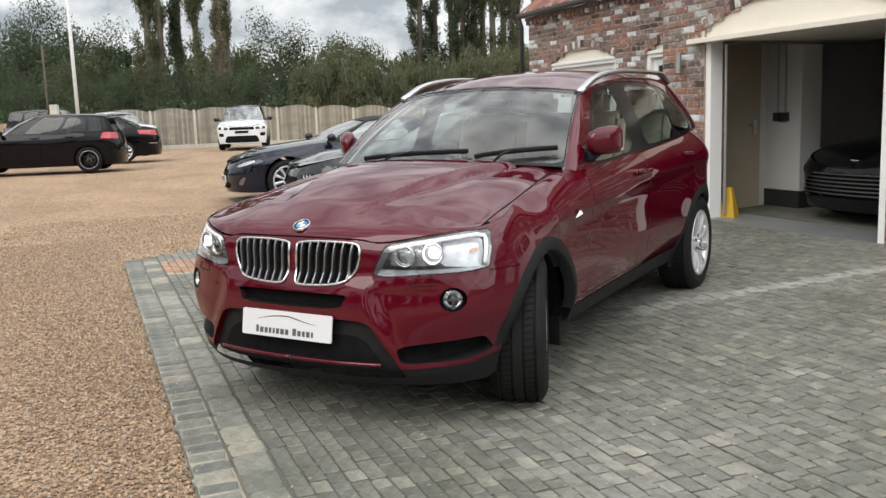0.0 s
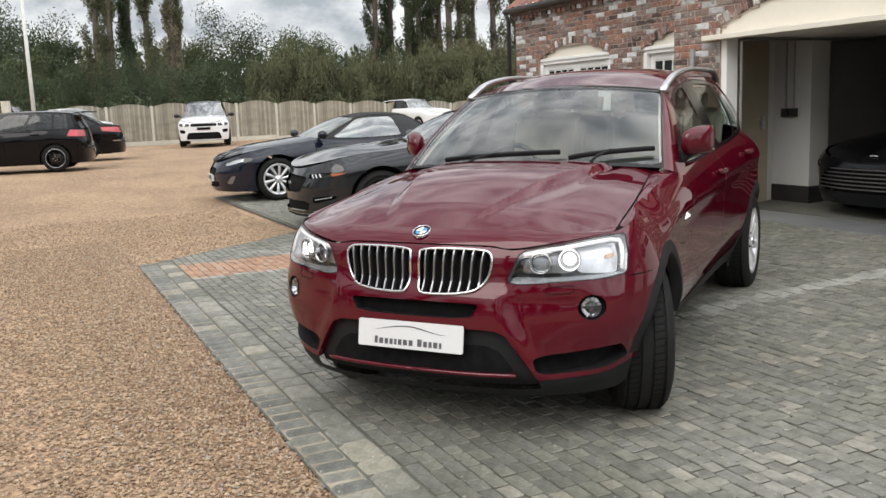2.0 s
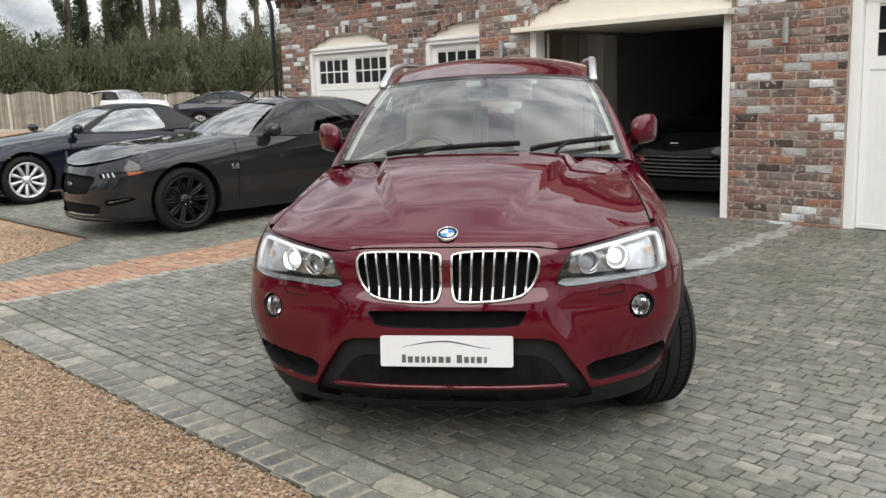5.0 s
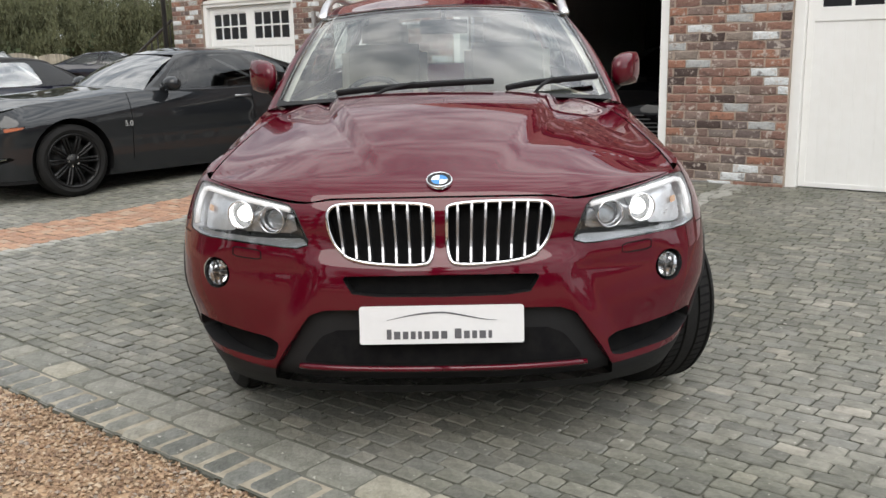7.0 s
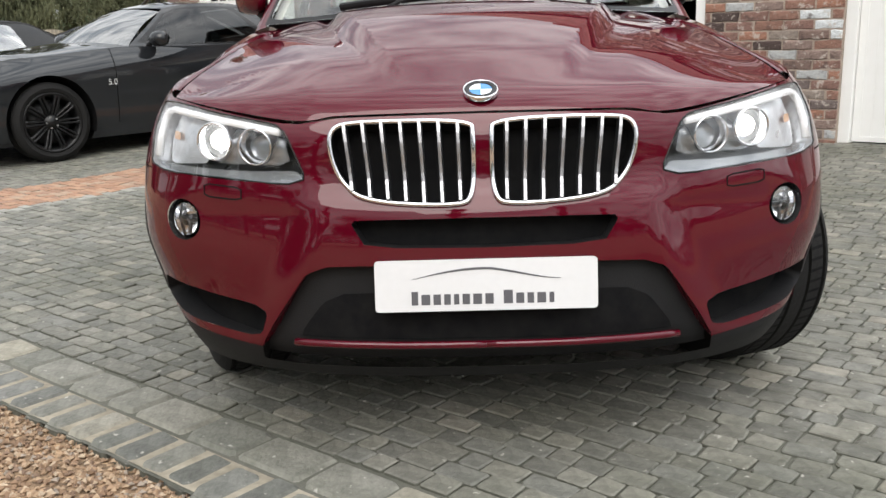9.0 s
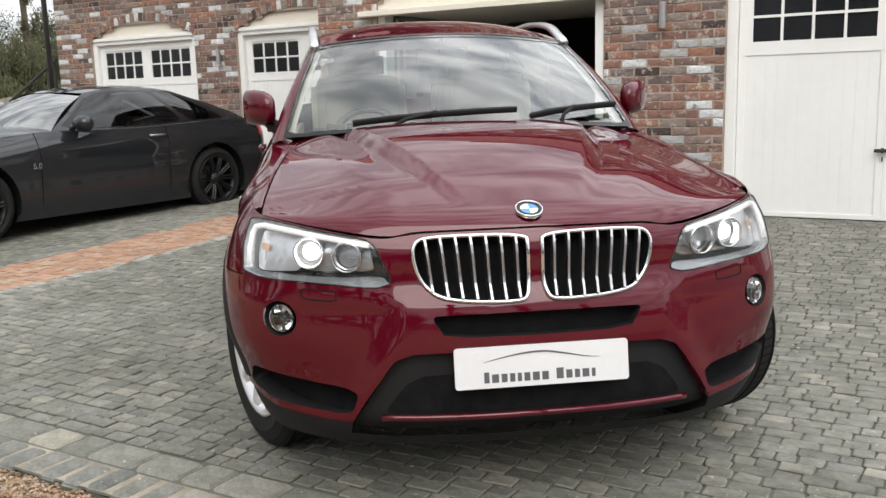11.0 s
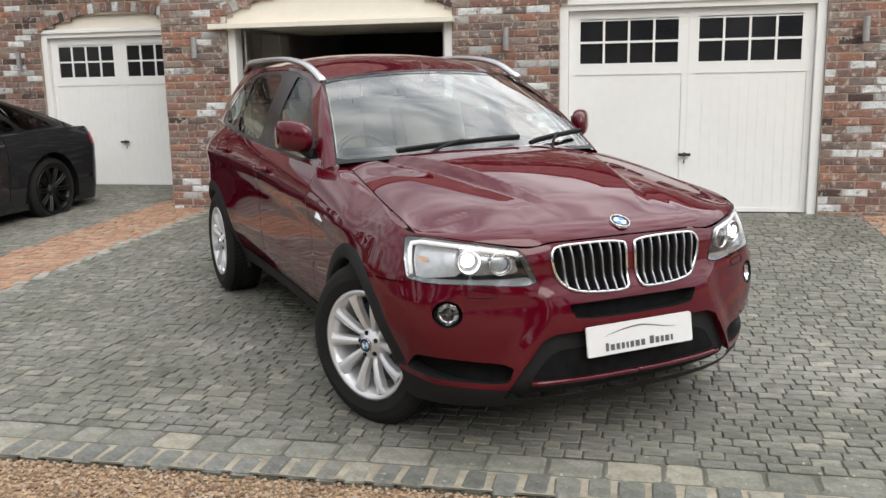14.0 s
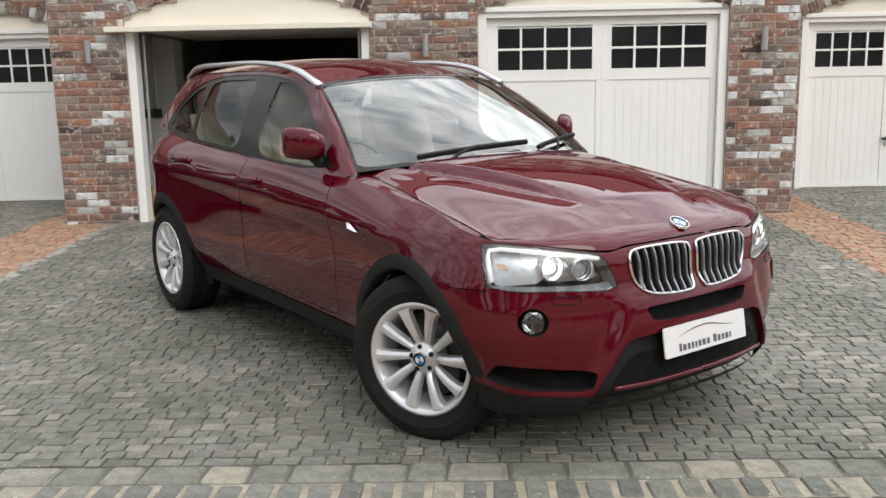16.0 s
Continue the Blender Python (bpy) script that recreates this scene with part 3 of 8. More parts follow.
def window_grid(parent, x0, x1, z0, z1, y):
    """A door light of four by two panes: proud white bars on dark panes."""
    cols, rows, bar = 4, 2, 0.022
    bm = bmesh.new()
    for i in range(cols + 1):
        c = x0 + (x1 - x0) * i / cols
        box(bm, c - bar / 2, c + bar / 2, y - 0.014, y + 0.01, z0 - bar / 2, z1 + bar / 2)
    for j in range(rows + 1):
        c = z0 + (z1 - z0) * j / rows
        for i in range(cols):
            box(bm, x0 + (x1 - x0) * i / cols + bar / 2, x0 + (x1 - x0) * (i + 1) / cols - bar / 2, y - 0.012, y + 0.01, c - bar / 2, c + bar / 2)
    win = part("window", bm, M["white_paint"], parent)
    for i in range(cols):
        for j in range(rows):
            a, b = x0 + (x1 - x0) * i / cols, z0 + (z1 - z0) * j / rows
            part("pane", boxed((a + bar / 2, a + (x1 - x0) / cols - bar / 2, y, y + 0.006, b + bar / 2, b + (z1 - z0) / rows - bar / 2)), M["dark_pane"], win, "dark glazed pane")
    return win


def arch_panel(o, y, drop):
    """Solid infill between a level head and the arch above it."""
    bm = bmesh.new()
    arc = o.arc(20)
    front = [bm.verts.new((x, y, z)) for x, z in arc]
    low = [bm.verts.new((x, y, o.top - drop)) for x, z in arc]
    for i in range(len(arc) - 1):
        bm.faces.new((low[i], low[i + 1], front[i + 1], front[i]))
    geo = bmesh.ops.extrude_face_region(bm, geom=bm.faces[:])
    bmesh.ops.translate(bm, verts=[g for g in geo["geom"] if isinstance(g, bmesh.types.BMVert)], vec=(0, 0.05, 0))
    return bm


def garage_door(index, o, y, foot, win, label, wicket=True):
    """Closed up-and-over door in two ribbed leaves with glazed top lights, in a white timber frame."""
    d = thing(f"door_{index}", label, "garage door", kind="structure")
    post = 0.085
    part("door_frame", boxed((o.x0, o.x0 + post, y - 0.06, y + 0.1, foot, o.top), (o.x1 - post, o.x1, y - 0.06, y + 0.1, foot, o.top),
                             (o.x0 + post, o.x1 - post, y - 0.06, y + 0.1, o.top - 0.07, o.top), bevel=0.006), M["white_paint"], d)
    part("arch_infill", arch_panel(o, y - 0.05, -0.004), M["cream_paint"], d, "cream arched infill board")
    part("head_moulding", boxed((o.x0 + 0.01, o.x1 - 0.01, y - 0.085, y - 0.055, o.top - 0.015, o.top + 0.035), bevel=0.008), M["white_paint"], d)
    a, b, mid = o.x0 + post, o.x1 - post, (o.x0 + o.x1) / 2
    w0, w1 = win
    for side, (p, q) in enumerate(((a + 0.004, mid - 0.0006), (mid + 0.0006, b - 0.004))):
        bm = bmesh.new()
        wl0 = p + 0.1 if side == 0 else p + 0.085
        wr0 = q - 0.085 if side == 0 else q - 0.1
        box(bm, p, wl0, y, y + 0.04, w0 - 0.01, o.top - 0.075)
        box(bm, wr0, q, y, y + 0.04, w0 - 0.01, o.top - 0.075)
        box(bm, wl0, wr0, y, y + 0.04, w1, o.top - 0.075)
        box(bm, p, q, y, y + 0.04, w0 - 0.1, w0 - 0.01)
        box(bm, p, p + 0.055, y, y + 0.04, foot + 0.012, w0 - 0.1)
        box(bm, q - 0.055, q, y, y + 0.04, foot + 0.012, w0 - 0.1)
        box(bm, p + 0.055, q - 0.055, y, y + 0.04, foot + 0.012, foot + 0.05)
        n = max(int((q - p - 0.11) / 0.085), 3)
        step = (q - p - 0.11) / n
        for i in range(n):
            c = p + 0.055 + i * step
            box(bm, c, c + step - 0.008, y + 0.008, y + 0.04, foot + 0.05, w0 - 0.1)
            box(bm, c + step - 0.008, c + step, y + 0.0115, y + 0.04, foot + 0.05, w0 - 0.1)
        leaf = part("door_leaf", bm, M["white_paint"], d)
        window_grid(leaf, wl0, wr0, w0, w1, y + 0.012)
    hz = foot + 0.58
    bm = bmesh.new()
    box(bm, mid - 0.07, mid + 0.05, y - 0.05, y - 0.03, hz - 0.014, hz + 0.014, bevel=0.006)
    box(bm, mid - 0.02, mid + 0.0, y - 0.034, y + 0.002, hz - 0.02, hz + 0.02)
    box(bm, mid - 0.015, mid - 0.005, y - 0.008, y + 0.002, hz - 0.09, hz - 0.05)
    part("door_handle", bm, M["black_metal"], d, "black twist handle with a lock below")
    return d


D3 = Opening(-4.40, -1.92, BASE_F + 2.06, 0.26)
OPEN = Opening(-7.92, -5.48, BASE_F + 2.06, 0.26)
D1 = Opening(-14.22, -12.06, BASE_W + 2.0, 0.24)
D2 = Opening(-11.28, -9.10, BASE_W + 2.0, 0.24)
D4 = Opening(-0.62, 1.55, BASE_W + 2.0, 0.24)
brick_wall("wall_front", Matrix.Translation((0, FRONT, 0)), -8.68, -1.23, BASE_F - 0.12, 3.4, [OPEN, D3], 0.3,
           "projecting garage wall of mixed reclaimed brick", lambda x, z: -5.48 < x < -4.4 and z < 2.2 or -8.7 < x < -7.9 and z < 2.1)
brick_wall("wall_wing_west", Matrix.Translation((0, WING, 0)), -15.0, -8.7, BASE_W - 0.12, 3.05, [D1, D2], 0.3,
           "set-back garage wing wall of mixed reclaimed brick", lambda x, z: x > -15.1 and z > 2.05 and x < -12, 2)
brick_wall("wall_wing_east", Matrix.Translation((0, WING, 0)), -1.2, 5.0, BASE_W - 0.12, 3.05, [D4], 0.3,
           "set-back garage wing wall of mixed reclaimed brick", lambda x, z: x < -0.6, 3)
brick_wall("wall_return_west", Matrix.Translation((-8.68, 0, 0)) @ Matrix.Rotation(radians(-90), 4, "Z"), -WING, -FRONT - 0.06, BASE_F - 0.12, 3.4, [], 0.25,
           "short brick return beside the projecting front", lambda x, z: False, 4)
brick_wall("wall_return_east", Matrix.Translation((-1.23, 0, 0)) @ Matrix.Rotation(radians(90), 4, "Z"), FRONT + 0.06, WING, BASE_F - 0.12, 3.4, [], 0.25,
           "short brick return beside the projecting front", lambda x, z: False, 5)
brick_wall("wall_gable_west", Matrix.Translation((-15.0, 0, 0)) @ Matrix.Rotation(radians(-90), 4, "Z"), -14.0, -WING - 0.07, BASE_W - 0.12, 3.05, [], 0.25,
           "end wall of the garage wing in reclaimed brick", lambda x, z: False, 6)
garage_door(1, D1, WING + 0.1, BASE_W, (1.56, 1.97), "closed white up-and-over garage door with small dark panes")
garage_door(2, D2, WING + 0.1, BASE_W, (1.56, 1.97), "closed white up-and-over garage door with small dark panes")
garage_door(3, D3, FRONT + 0.1, BASE_F, (1.57, 2.0), "closed white up-and-over garage door with small dark panes")
garage_door(4, D4, WING + 0.1, BASE_W, (1.56, 1.97), "closed white up-and-over garage door with small dark panes")


def open_bay():
    o, y = OPEN, FRONT + 0.08
    d = thing("door_5", "open up-and-over garage door with its cream leaf lifted overhead", "garage door", kind="structure")
    post = 0.085
    part("door_frame", boxed((o.x0, o.x0 + post, y - 0.06, y + 0.1, BASE_F, o.top - 0.1), (o.x1 - post, o.x1, y - 0.06, y + 0.1, BASE_F, o.top - 0.1), bevel=0.006), M["white_paint"], d)
    part("arch_infill", arch_panel(o, y - 0.05, 0.1), M["cream_paint"], d, "cream arched infill board")
    bm = boxed((o.x0 - 0.16, o.x1 + 0.03, y - 0.2, y - 0.055, o.top - 0.14, o.top - 0.085), (o.x0 + 0.03, o.x1 - 0.03, y - 0.055, y - 0.02, o.top - 0.13, o.top - 0.09), bevel=0.006)
    part("lifted_leaf", bm, M["cream_paint"], d, "cream edge of the lifted door leaf")
    part("door_panel", boxed((o.x0 + 0.1, o.x1 - 0.1, y + 0.05, y + 2.1, o.top - 0.12, o.top - 0.08)), M["cream_paint"], d)
    bm = bmesh.new()
    for x in (o.x0 + 0.12, o.x1 - 0.12):
        tube(bm, [(x, y + 0.12, BASE_F + 0.05), (x, y + 0.12, o.top - 0.16), (x, y + 0.3, o.top - 0.14), (x, y + 2.2, o.top - 0.14)], 0.018, 8)
    part("track", bm, M["galv"], d, "galvanised door track")


open_bay()


def garage_inside():
    x0, x1, y0, y1 = -8.4, -5.05, FRONT + 0.3, 12.0
    def slab(name, b, mat, label):
        return solid(name, boxed(b), mat, label, name.split("_")[0], "structure")
    slab("floor_garage", (x0, x1, FRONT - 0.02, y1, 0.0, BASE_F + 0.012), M["floor_paint"], "grey painted garage floor")
    # ceiling, east and back walls carry the deep room's shade in their near-black colour
    slab("ceiling", (x0, x1, y0, y1, 2.55, 2.65), M["dark_wall"], "garage ceiling coloured near-black for the room's shade")
    slab("wall_inside_west", (x0 - 0.12, x0, y0, y1, 0, 2.6), M["plaster"], "white painted inner garage wall")
    slab("wall_inside_east", (x1, x1 + 0.12, y0, y1, 0, 2.6), M["dark_wall"], "inner garage wall coloured near-black for the room's shade")
    slab("wall_inside_back", (x0, x1, y1, y1 + 0.12, 0, 2.6), M["dark_wall"], "back garage wall coloured near-black for the room's shade")
    pier = thing("pier", "white painted pier with a black base inside the garage", "pier", kind="structure")
    part("pier_shaft", boxed((x0 + 0.003, x0 + 0.56, 7.75, 8.05, 0.33, 2.55), bevel=0.006), M["plaster"], pier)
    part("pier_base", boxed((x0 + 0.003, x0 + 0.58, 7.73, 8.07, BASE_F + 0.012, 0.33), bevel=0.006), M["black_metal"], pier, "black painted base")
    sw = thing("switch_box", "small dark switch box with two conduits on the pier", "switch")
    for bx in (0.16, 0.28):
        part("switch_body", boxed((x0 + bx, x0 + bx + 0.10, 7.70, 7.748, 1.14, 1.24), bevel=0.006), M["black_metal"], sw)
    bm = bmesh.new()
    for x in (x0 + 0.20, x0 + 0.32):
        tube(bm, [(x, 7.738, 1.24), (x, 7.738, 2.54)], 0.011, 8)
    part("conduit", bm, M["galv"], sw, "grey conduit run up to the ceiling")
    dr = thing("door_6", "tan flush side door inside the garage", "door", kind="structure")
    part("door_leaf", boxed((x0 + 0.004, x0 + 0.045, 6.88, 7.62, BASE_F + 0.015, 2.1), bevel=0.004), M["tan_door"], dr)
    bm = boxed((x0 + 0.045, x0 + 0.06, 7.50, 7.56, 1.0, 1.16))
    tube(bm, [(x0 + 0.06, 7.53, 1.1), (x0 + 0.1, 7.53, 1.1), (x0 + 0.1, 7.42, 1.1)], 0.009, 8)
    part("door_handle", bm, M["galv"], dr, "steel lever handle")
    sg = thing("caution_sign", "yellow folding floor sign standing inside the open garage", "floor sign", pose(-7.83, 6.74, BASE_F + 0.012, 0, 0, 30))
    for s in (-1, 1):
        bm = bmesh.new()
        v = [bm.verts.new(p) for p in ((-0.09, s * 0.07, 0), (0.09, s * 0.07, 0), (0.03, s * 0.012, 0.33), (-0.03, s * 0.012, 0.33))]
        f = bm.faces.new(v)
        g = bmesh.ops.extrude_face_region(bm, geom=[f])
        bmesh.ops.translate(bm, verts=[q for q in g["geom"] if isinstance(q, bmesh.types.BMVert)], vec=(0, s * 0.012, 0))
        part("sign_board", bm, M["yellow"], sg)


garage_inside()


def wall_light(x, y, z):
    w = thing("wall_light", "slim brushed steel up-and-down wall light on brick", "wall light", pose(x, y, z), "wall lights on the garage")
    bm = bmesh.new()
    tube(bm, [(0, -0.075, -0.11), (0, -0.075, 0.11)], 0.032, 16)
    part("lamp_body", bm, M["galv"], w, smooth=False)
    part("wall_bracket", boxed((-0.02, 0.02, -0.05, 0.0, -0.035, 0.035), bevel=0.004), M["galv"], w)
    return w


first_light = wall_light(-8.27, FRONT, 1.84)
for lx, ly in ((-4.92, FRONT), (-1.6, FRONT), (-11.55, WING)):
    copy_thing(first_light, pose(lx, ly, 1.84 if ly == FRONT else 1.8))


def wing_roof(name, x0, x1):
    r = thing(name, "clay tiled garage roof above a dentil brick eaves course", "roof", kind="structure")
    bm = bmesh.new()
    n = int((x1 - x0) / 0.24)
    for i in range(n):
        for j in range(10):
            a, y = x0 - 0.1 + i * 0.24, WING - 0.2 + j * 0.3
            z = 3.13 + j * 0.23
            v = [bm.verts.new(p) for p in ((a, y, z), (a + 0.12, y, z + 0.03), (a + 0.236, y, z), (a + 0.236, y + 0.33, z + 0.235), (a + 0.12, y + 0.33, z + 0.265), (a, y + 0.33, z + 0.235))]
            bm.faces.new((v[0], v[1], v[4], v[5])), bm.faces.new((v[1], v[2], v[3], v[4]))
    part("roof_tile", bm, M["tile"], r, "overlapping clay pantiles")
    bm = bmesh.new()
    k = int((x1 - x0) / 0.15)
    for i in range(k):
        box(bm, x0 + i * 0.15, x0 + i * 0.15 + 0.1, WING - 0.05, WING + 0.05, 2.93, 2.995)
    part("dentil_course", bm, M["brick_far"], r, "projecting dentil bricks")
    part("eaves_course", boxed((x0, x1, WING - 0.07, WING + 0.05, 2.998, 3.06)), M["brick_far"], r)
    bm = bmesh.new()
    tube(bm, [(x0 - 0.1, WING - 0.16, 3.1), (x1, WING - 0.16, 3.1)], 0.055, 10)
    part("gutter", bm, M["black_metal"], r, "black half-round gutter")
    part("roof_deck", boxed((x0 - 0.1, x1, WING + 0.1, WING + 3.2, 3.06, 3.1)), M["dark_wall"], r)


wing_roof("roof_west", -15.0, -8.7)
wing_roof("roof_east", -1.2, 5.0)


def front_roof():
    """Pitched pantile roof with brick gables over the projecting bays."""
    x0, x1, ridge_y, ridge_z = -8.8, -1.1, 10.4, 6.5
    r = thing("roof_front", "clay tiled pitched roof with brick gables over the projecting bays", "roof", kind="structure")
    bm = bmesh.new()
    run, lift = (ridge_y - FRONT + 0.2) / 16, (ridge_z - 3.42) / 16
    for s in (0, 1):
        for i in range(32):
            for j in range(16):
                a, z = x0 + i * 0.2406, 3.42 + j * lift
                y, dy = (FRONT - 0.2 + j * run, run * 1.1) if s == 0 else (2 * ridge_y - FRONT + 0.2 - j * run, -run * 1.1)
                v = [bm.verts.new(p) for p in ((a, y, z), (a + 0.12, y, z + 0.03), (a + 0.238, y, z), (a + 0.238, y + dy, z + lift * 1.1), (a + 0.12, y + dy, z + lift * 1.1 + 0.03), (a, y + dy, z + lift * 1.1))]
                bm.faces.new((v[0], v[1], v[4], v[5])), bm.faces.new((v[1], v[2], v[3], v[4]))
    part("roof_tile", bm, M["tile"], r, "overlapping clay pantiles")
    bm = bmesh.new()
    tube(bm, [(x0, ridge_y, ridge_z + 0.02), (x1, ridge_y, ridge_z + 0.02)], 0.11, 10)
    part("ridge_tile", bm, M["tile"], r)
    part("eaves_board", boxed((x0, x1, FRONT - 0.19, FRONT + 0.3, 3.402, 3.42)), M["black_metal"], r)
    for gx in (-8.66, -1.46):
        bm = bmesh.new()
        for k in range(40):
            z = 3.42 + k * COURSE
            half = (ridge_y - FRONT) * (1 - (z - 3.42) / (ridge_z - 3.42))
            n = int(2 * half / BRICK)
            for q in range(n):
                y = ridge_y - n * BRICK / 2 + q * BRICK
                box(bm, gx, gx + 0.22, y + 0.005, y + BRICK - 0.005, z + 0.005, z + COURSE - 0.005)
        part("gable", bm, M["brick_far"], r, "brick gable")


front_roof()
bmp = bmesh.new()
tube(bmp, [(-15.08, WING - 0.1, gz(-15, 8)), (-15.08, WING - 0.1, 2.9), (-15.08, WING - 0.16, 3.08)], 0.04, 10)
solid("downpipe", bmp, M["black_metal"], "black rainwater downpipe at the corner of the garage", "downpipe", "structure", True)


def stair_railing():
    r = thing("stair_railing", "black metal handrail climbing behind the garage corner", "railing")
    bm = bmesh.new()
    tube(bm, [(-16.5, 8.12, 1.28), (-16.05, 8.12, 1.5), (-15.2, 8.12, 1.92)], 0.026, 8)
    part("handrail", bm, M["black_metal"], r)
    for i in range(7):
        bm = bmesh.new()
        x = -16.4 + i * 0.19
        tube(bm, [(x, 8.12, gz(x, 8.12)), (x, 8.12, 1.33 + 0.485 * (x + 16.4))], 0.014, 6)
        part("baluster", bm, M["black_metal"], r)



stair_railing()


# ---------------------------------------------------------------- fence and trees
CAM0, FWD, RIGHT = Vector((0.18, 0.08, 0)), Vector((-0.9286, 0.37, 0)), Vector((0.37, 0.9286, 0))


def yard(depth, side):
    """A place in the far yard, by depth along and distance across its long axis."""
    p = CAM0 + FWD * depth + RIGHT * side
    return p.x, p.y


def build_fence():
    fx = thing("fence", "weathered timber fence of arched panels between concrete posts", "fence", kind="structure")
    x0, y0 = yard(39.4, -14.62)
    turn = math.atan2(RIGHT.y, RIGHT.x) + radians(26)
    pitch = 1.93
    fx.matrix_basis = Matrix.Translation((x0, y0, 0.2)) @ Matrix.Rotation(turn, 4, "Z")
    post = finish(boxed((-0.055, 0.055, -0.055, 0.055, -0.1, 1.72), bevel=0.008), "fence_post", M["concrete"])
    rng = random.Random(3)
    bm = bmesh.new()
    n = 17
    for i in range(n):
        a = 0.06 + (pitch - 0.12) * i / n
        t = (i + 0.5) / n * 2 - 1
        top = 1.56 + 0.25 * math.sqrt(max(0, 1 - t * t * 0.95))
        box(bm, a, a + (pitch - 0.12) / n - 0.012, -0.012 + rng.uniform(-0.006, 0.006), 0.012, 0.17, top)
    for z in (0.45, 1.35):
        box(bm, 0.06, pitch - 0.06, 0.014, 0.05, z, z + 0.07)
    panel = finish(bm, "fence_panel", M["fence_wood"])
    board = finish(boxed((0.06, pitch - 0.06, -0.02, 0.02, -0.1, 0.165)), "gravel_board", M["concrete"])
    for i in range(14):
        for name, me in (("fence_post", post), ("fence_panel", panel), ("gravel_board", board)):
            ob = new(name, me)
            ob.parent, ob.location = fx, (i * pitch, 0, -0.06 * min(max(i - 4, 0), 7))      # the ground falls away behind the cars
    return fx


build_fence()


def low_fence():
    f = thing("boundary_fence", "pale close-boarded timber fence at the yard's far side", "fence", kind="structure")
    x0, y0 = yard(43.5, -34)
    f.matrix_basis = Matrix.Translation((x0, y0, 0.1)) @ Matrix.Rotation(math.atan2(RIGHT.y, RIGHT.x), 4, "Z")
    wood = material("pale_fence_board", (0.42, 0.31, 0.2), 0.85, color2=(0.33, 0.245, 0.16), scale=2, island=0.2)
    for i in range(10):
        bm = bmesh.new()
        for j in range(12):
            box(bm, i * 1.83 + j * 0.152, i * 1.83 + j * 0.152 + 0.148, 0, 0.02, 0, 1.5)
        part("fence_panel", bm, wood, f)


low_fence()


def leaf_cloud(n, place, size, rng, stretch=1.0, droop=0.0):
    """Many small leaf sprays, each a bent pair of triangles, at points given by place()."""
    v, f = [], []
    for _ in range(n):
        c = place(rng)
        s = size * rng.uniform(0.6, 1.4)
        q = Euler((rng.uniform(0, 6.28), rng.uniform(0, 6.28), rng.uniform(0, 6.28))).to_matrix()
        k = len(v)
        for p in ((-s, 0, 0), (0, -s * 0.45, s * 0.12), (s, 0, 0), (0, s * 0.45, s * 0.12)):
            w = q @ Vector(p)
            v.append((c[0] + w.x, c[1] + w.y, c[2] + w.z * stretch - droop * abs(w.x)))
        f += [(k, k + 1, k + 2), (k, k + 2, k + 3)]
    me = bpy.data.meshes.new("crown")
    me.from_pydata(v, [], f)
    return me


def tree(kind, height, seed, leaf, label, at):
    rng = random.Random(seed)
    t = thing("tree", label, "tree", at, "trees beyond the fence")
    bm = bmesh.new()
    lean = rng.uniform(-0.04, 0.04)
    trunk_top = height * (0.95 if kind == "poplar" else 0.7)
    tube(bm, [(lean * trunk_top * i / 6 + rng.uniform(-0.04, 0.04), rng.uniform(-0.04, 0.04), trunk_top * i / 6 - 0.1) for i in range(7)], height * 0.02, 8,
         taper=[1.25, 1.0, 0.85, 0.68, 0.5, 0.33, 0.12])
    clumps = []
    limbs = 26 if kind == "poplar" else 18
    for i in range(limbs):
        u = rng.uniform(0.12, 0.95) if kind == "poplar" else rng.uniform(0.22, 0.98)
        a = rng.uniform(0, 6.28)
        z0 = trunk_top * u
        if kind == "poplar":
            reach, up = height * rng.uniform(0.018, 0.066) * (1.15 - u * 0.75), height * rng.uniform(0.06, 0.13)
        elif kind == "willow":
            reach, up = height * rng.uniform(0.2, 0.55) * (1.2 - u), height * rng.uniform(0.15, 0.4)
        elif kind == "conifer":
            reach, up = height * 0.27 * (1.08 - u) * rng.uniform(0.7, 1.1), height * rng.uniform(-0.02, 0.04)
        else:
            reach, up = height * rng.uniform(0.18, 0.34) * (1.25 - u * 0.6), height * rng.uniform(0.05, 0.25)
        tip = (math.cos(a) * reach, math.sin(a) * reach, min(z0 + up, height * 1.02))
        mid = (tip[0] * 0.5, tip[1] * 0.5, z0 + (tip[2] - z0) * 0.35)
        tube(bm, [(lean * z0, 0, z0), mid, tip], height * 0.006 * (1.3 - u), 5, taper=[1, 0.7, 0.25])
        clumps += [tip, mid, tuple((p + q) / 2 for p, q in zip(mid, tip))]
    part("trunk", bm, M["bark"], t)
    spread = {"poplar": 0.017, "willow": 0.085, "conifer": 0.055, "broad": 0.095}[kind] * height

    def place(r):
        c = r.choice(clumps)
        while True:
            d = (r.gauss(0, 1), r.gauss(0, 1), r.gauss(0, 1))
            if d[0] ** 2 + d[1] ** 2 + d[2] ** 2 < 2.6:
                break
        return [c[0] + d[0] * spread, c[1] + d[1] * spread, max(c[2] + d[2] * spread * (1.5 if kind in ("poplar", "willow") else 0.8), 0.1)]

    n = {"poplar": 12000, "willow": 15000, "conifer": 11000, "broad": 15000}[kind]
    me = leaf_cloud(n, place, {"poplar": 0.062, "willow": 0.06, "conifer": 0.085, "broad": 0.085}[kind] * (0.6 + height / 22), rng, 2.4 if kind == "willow" else 1.0)
    me.materials.append(M[leaf])
    part("crown", me, M[leaf], t)
    return t


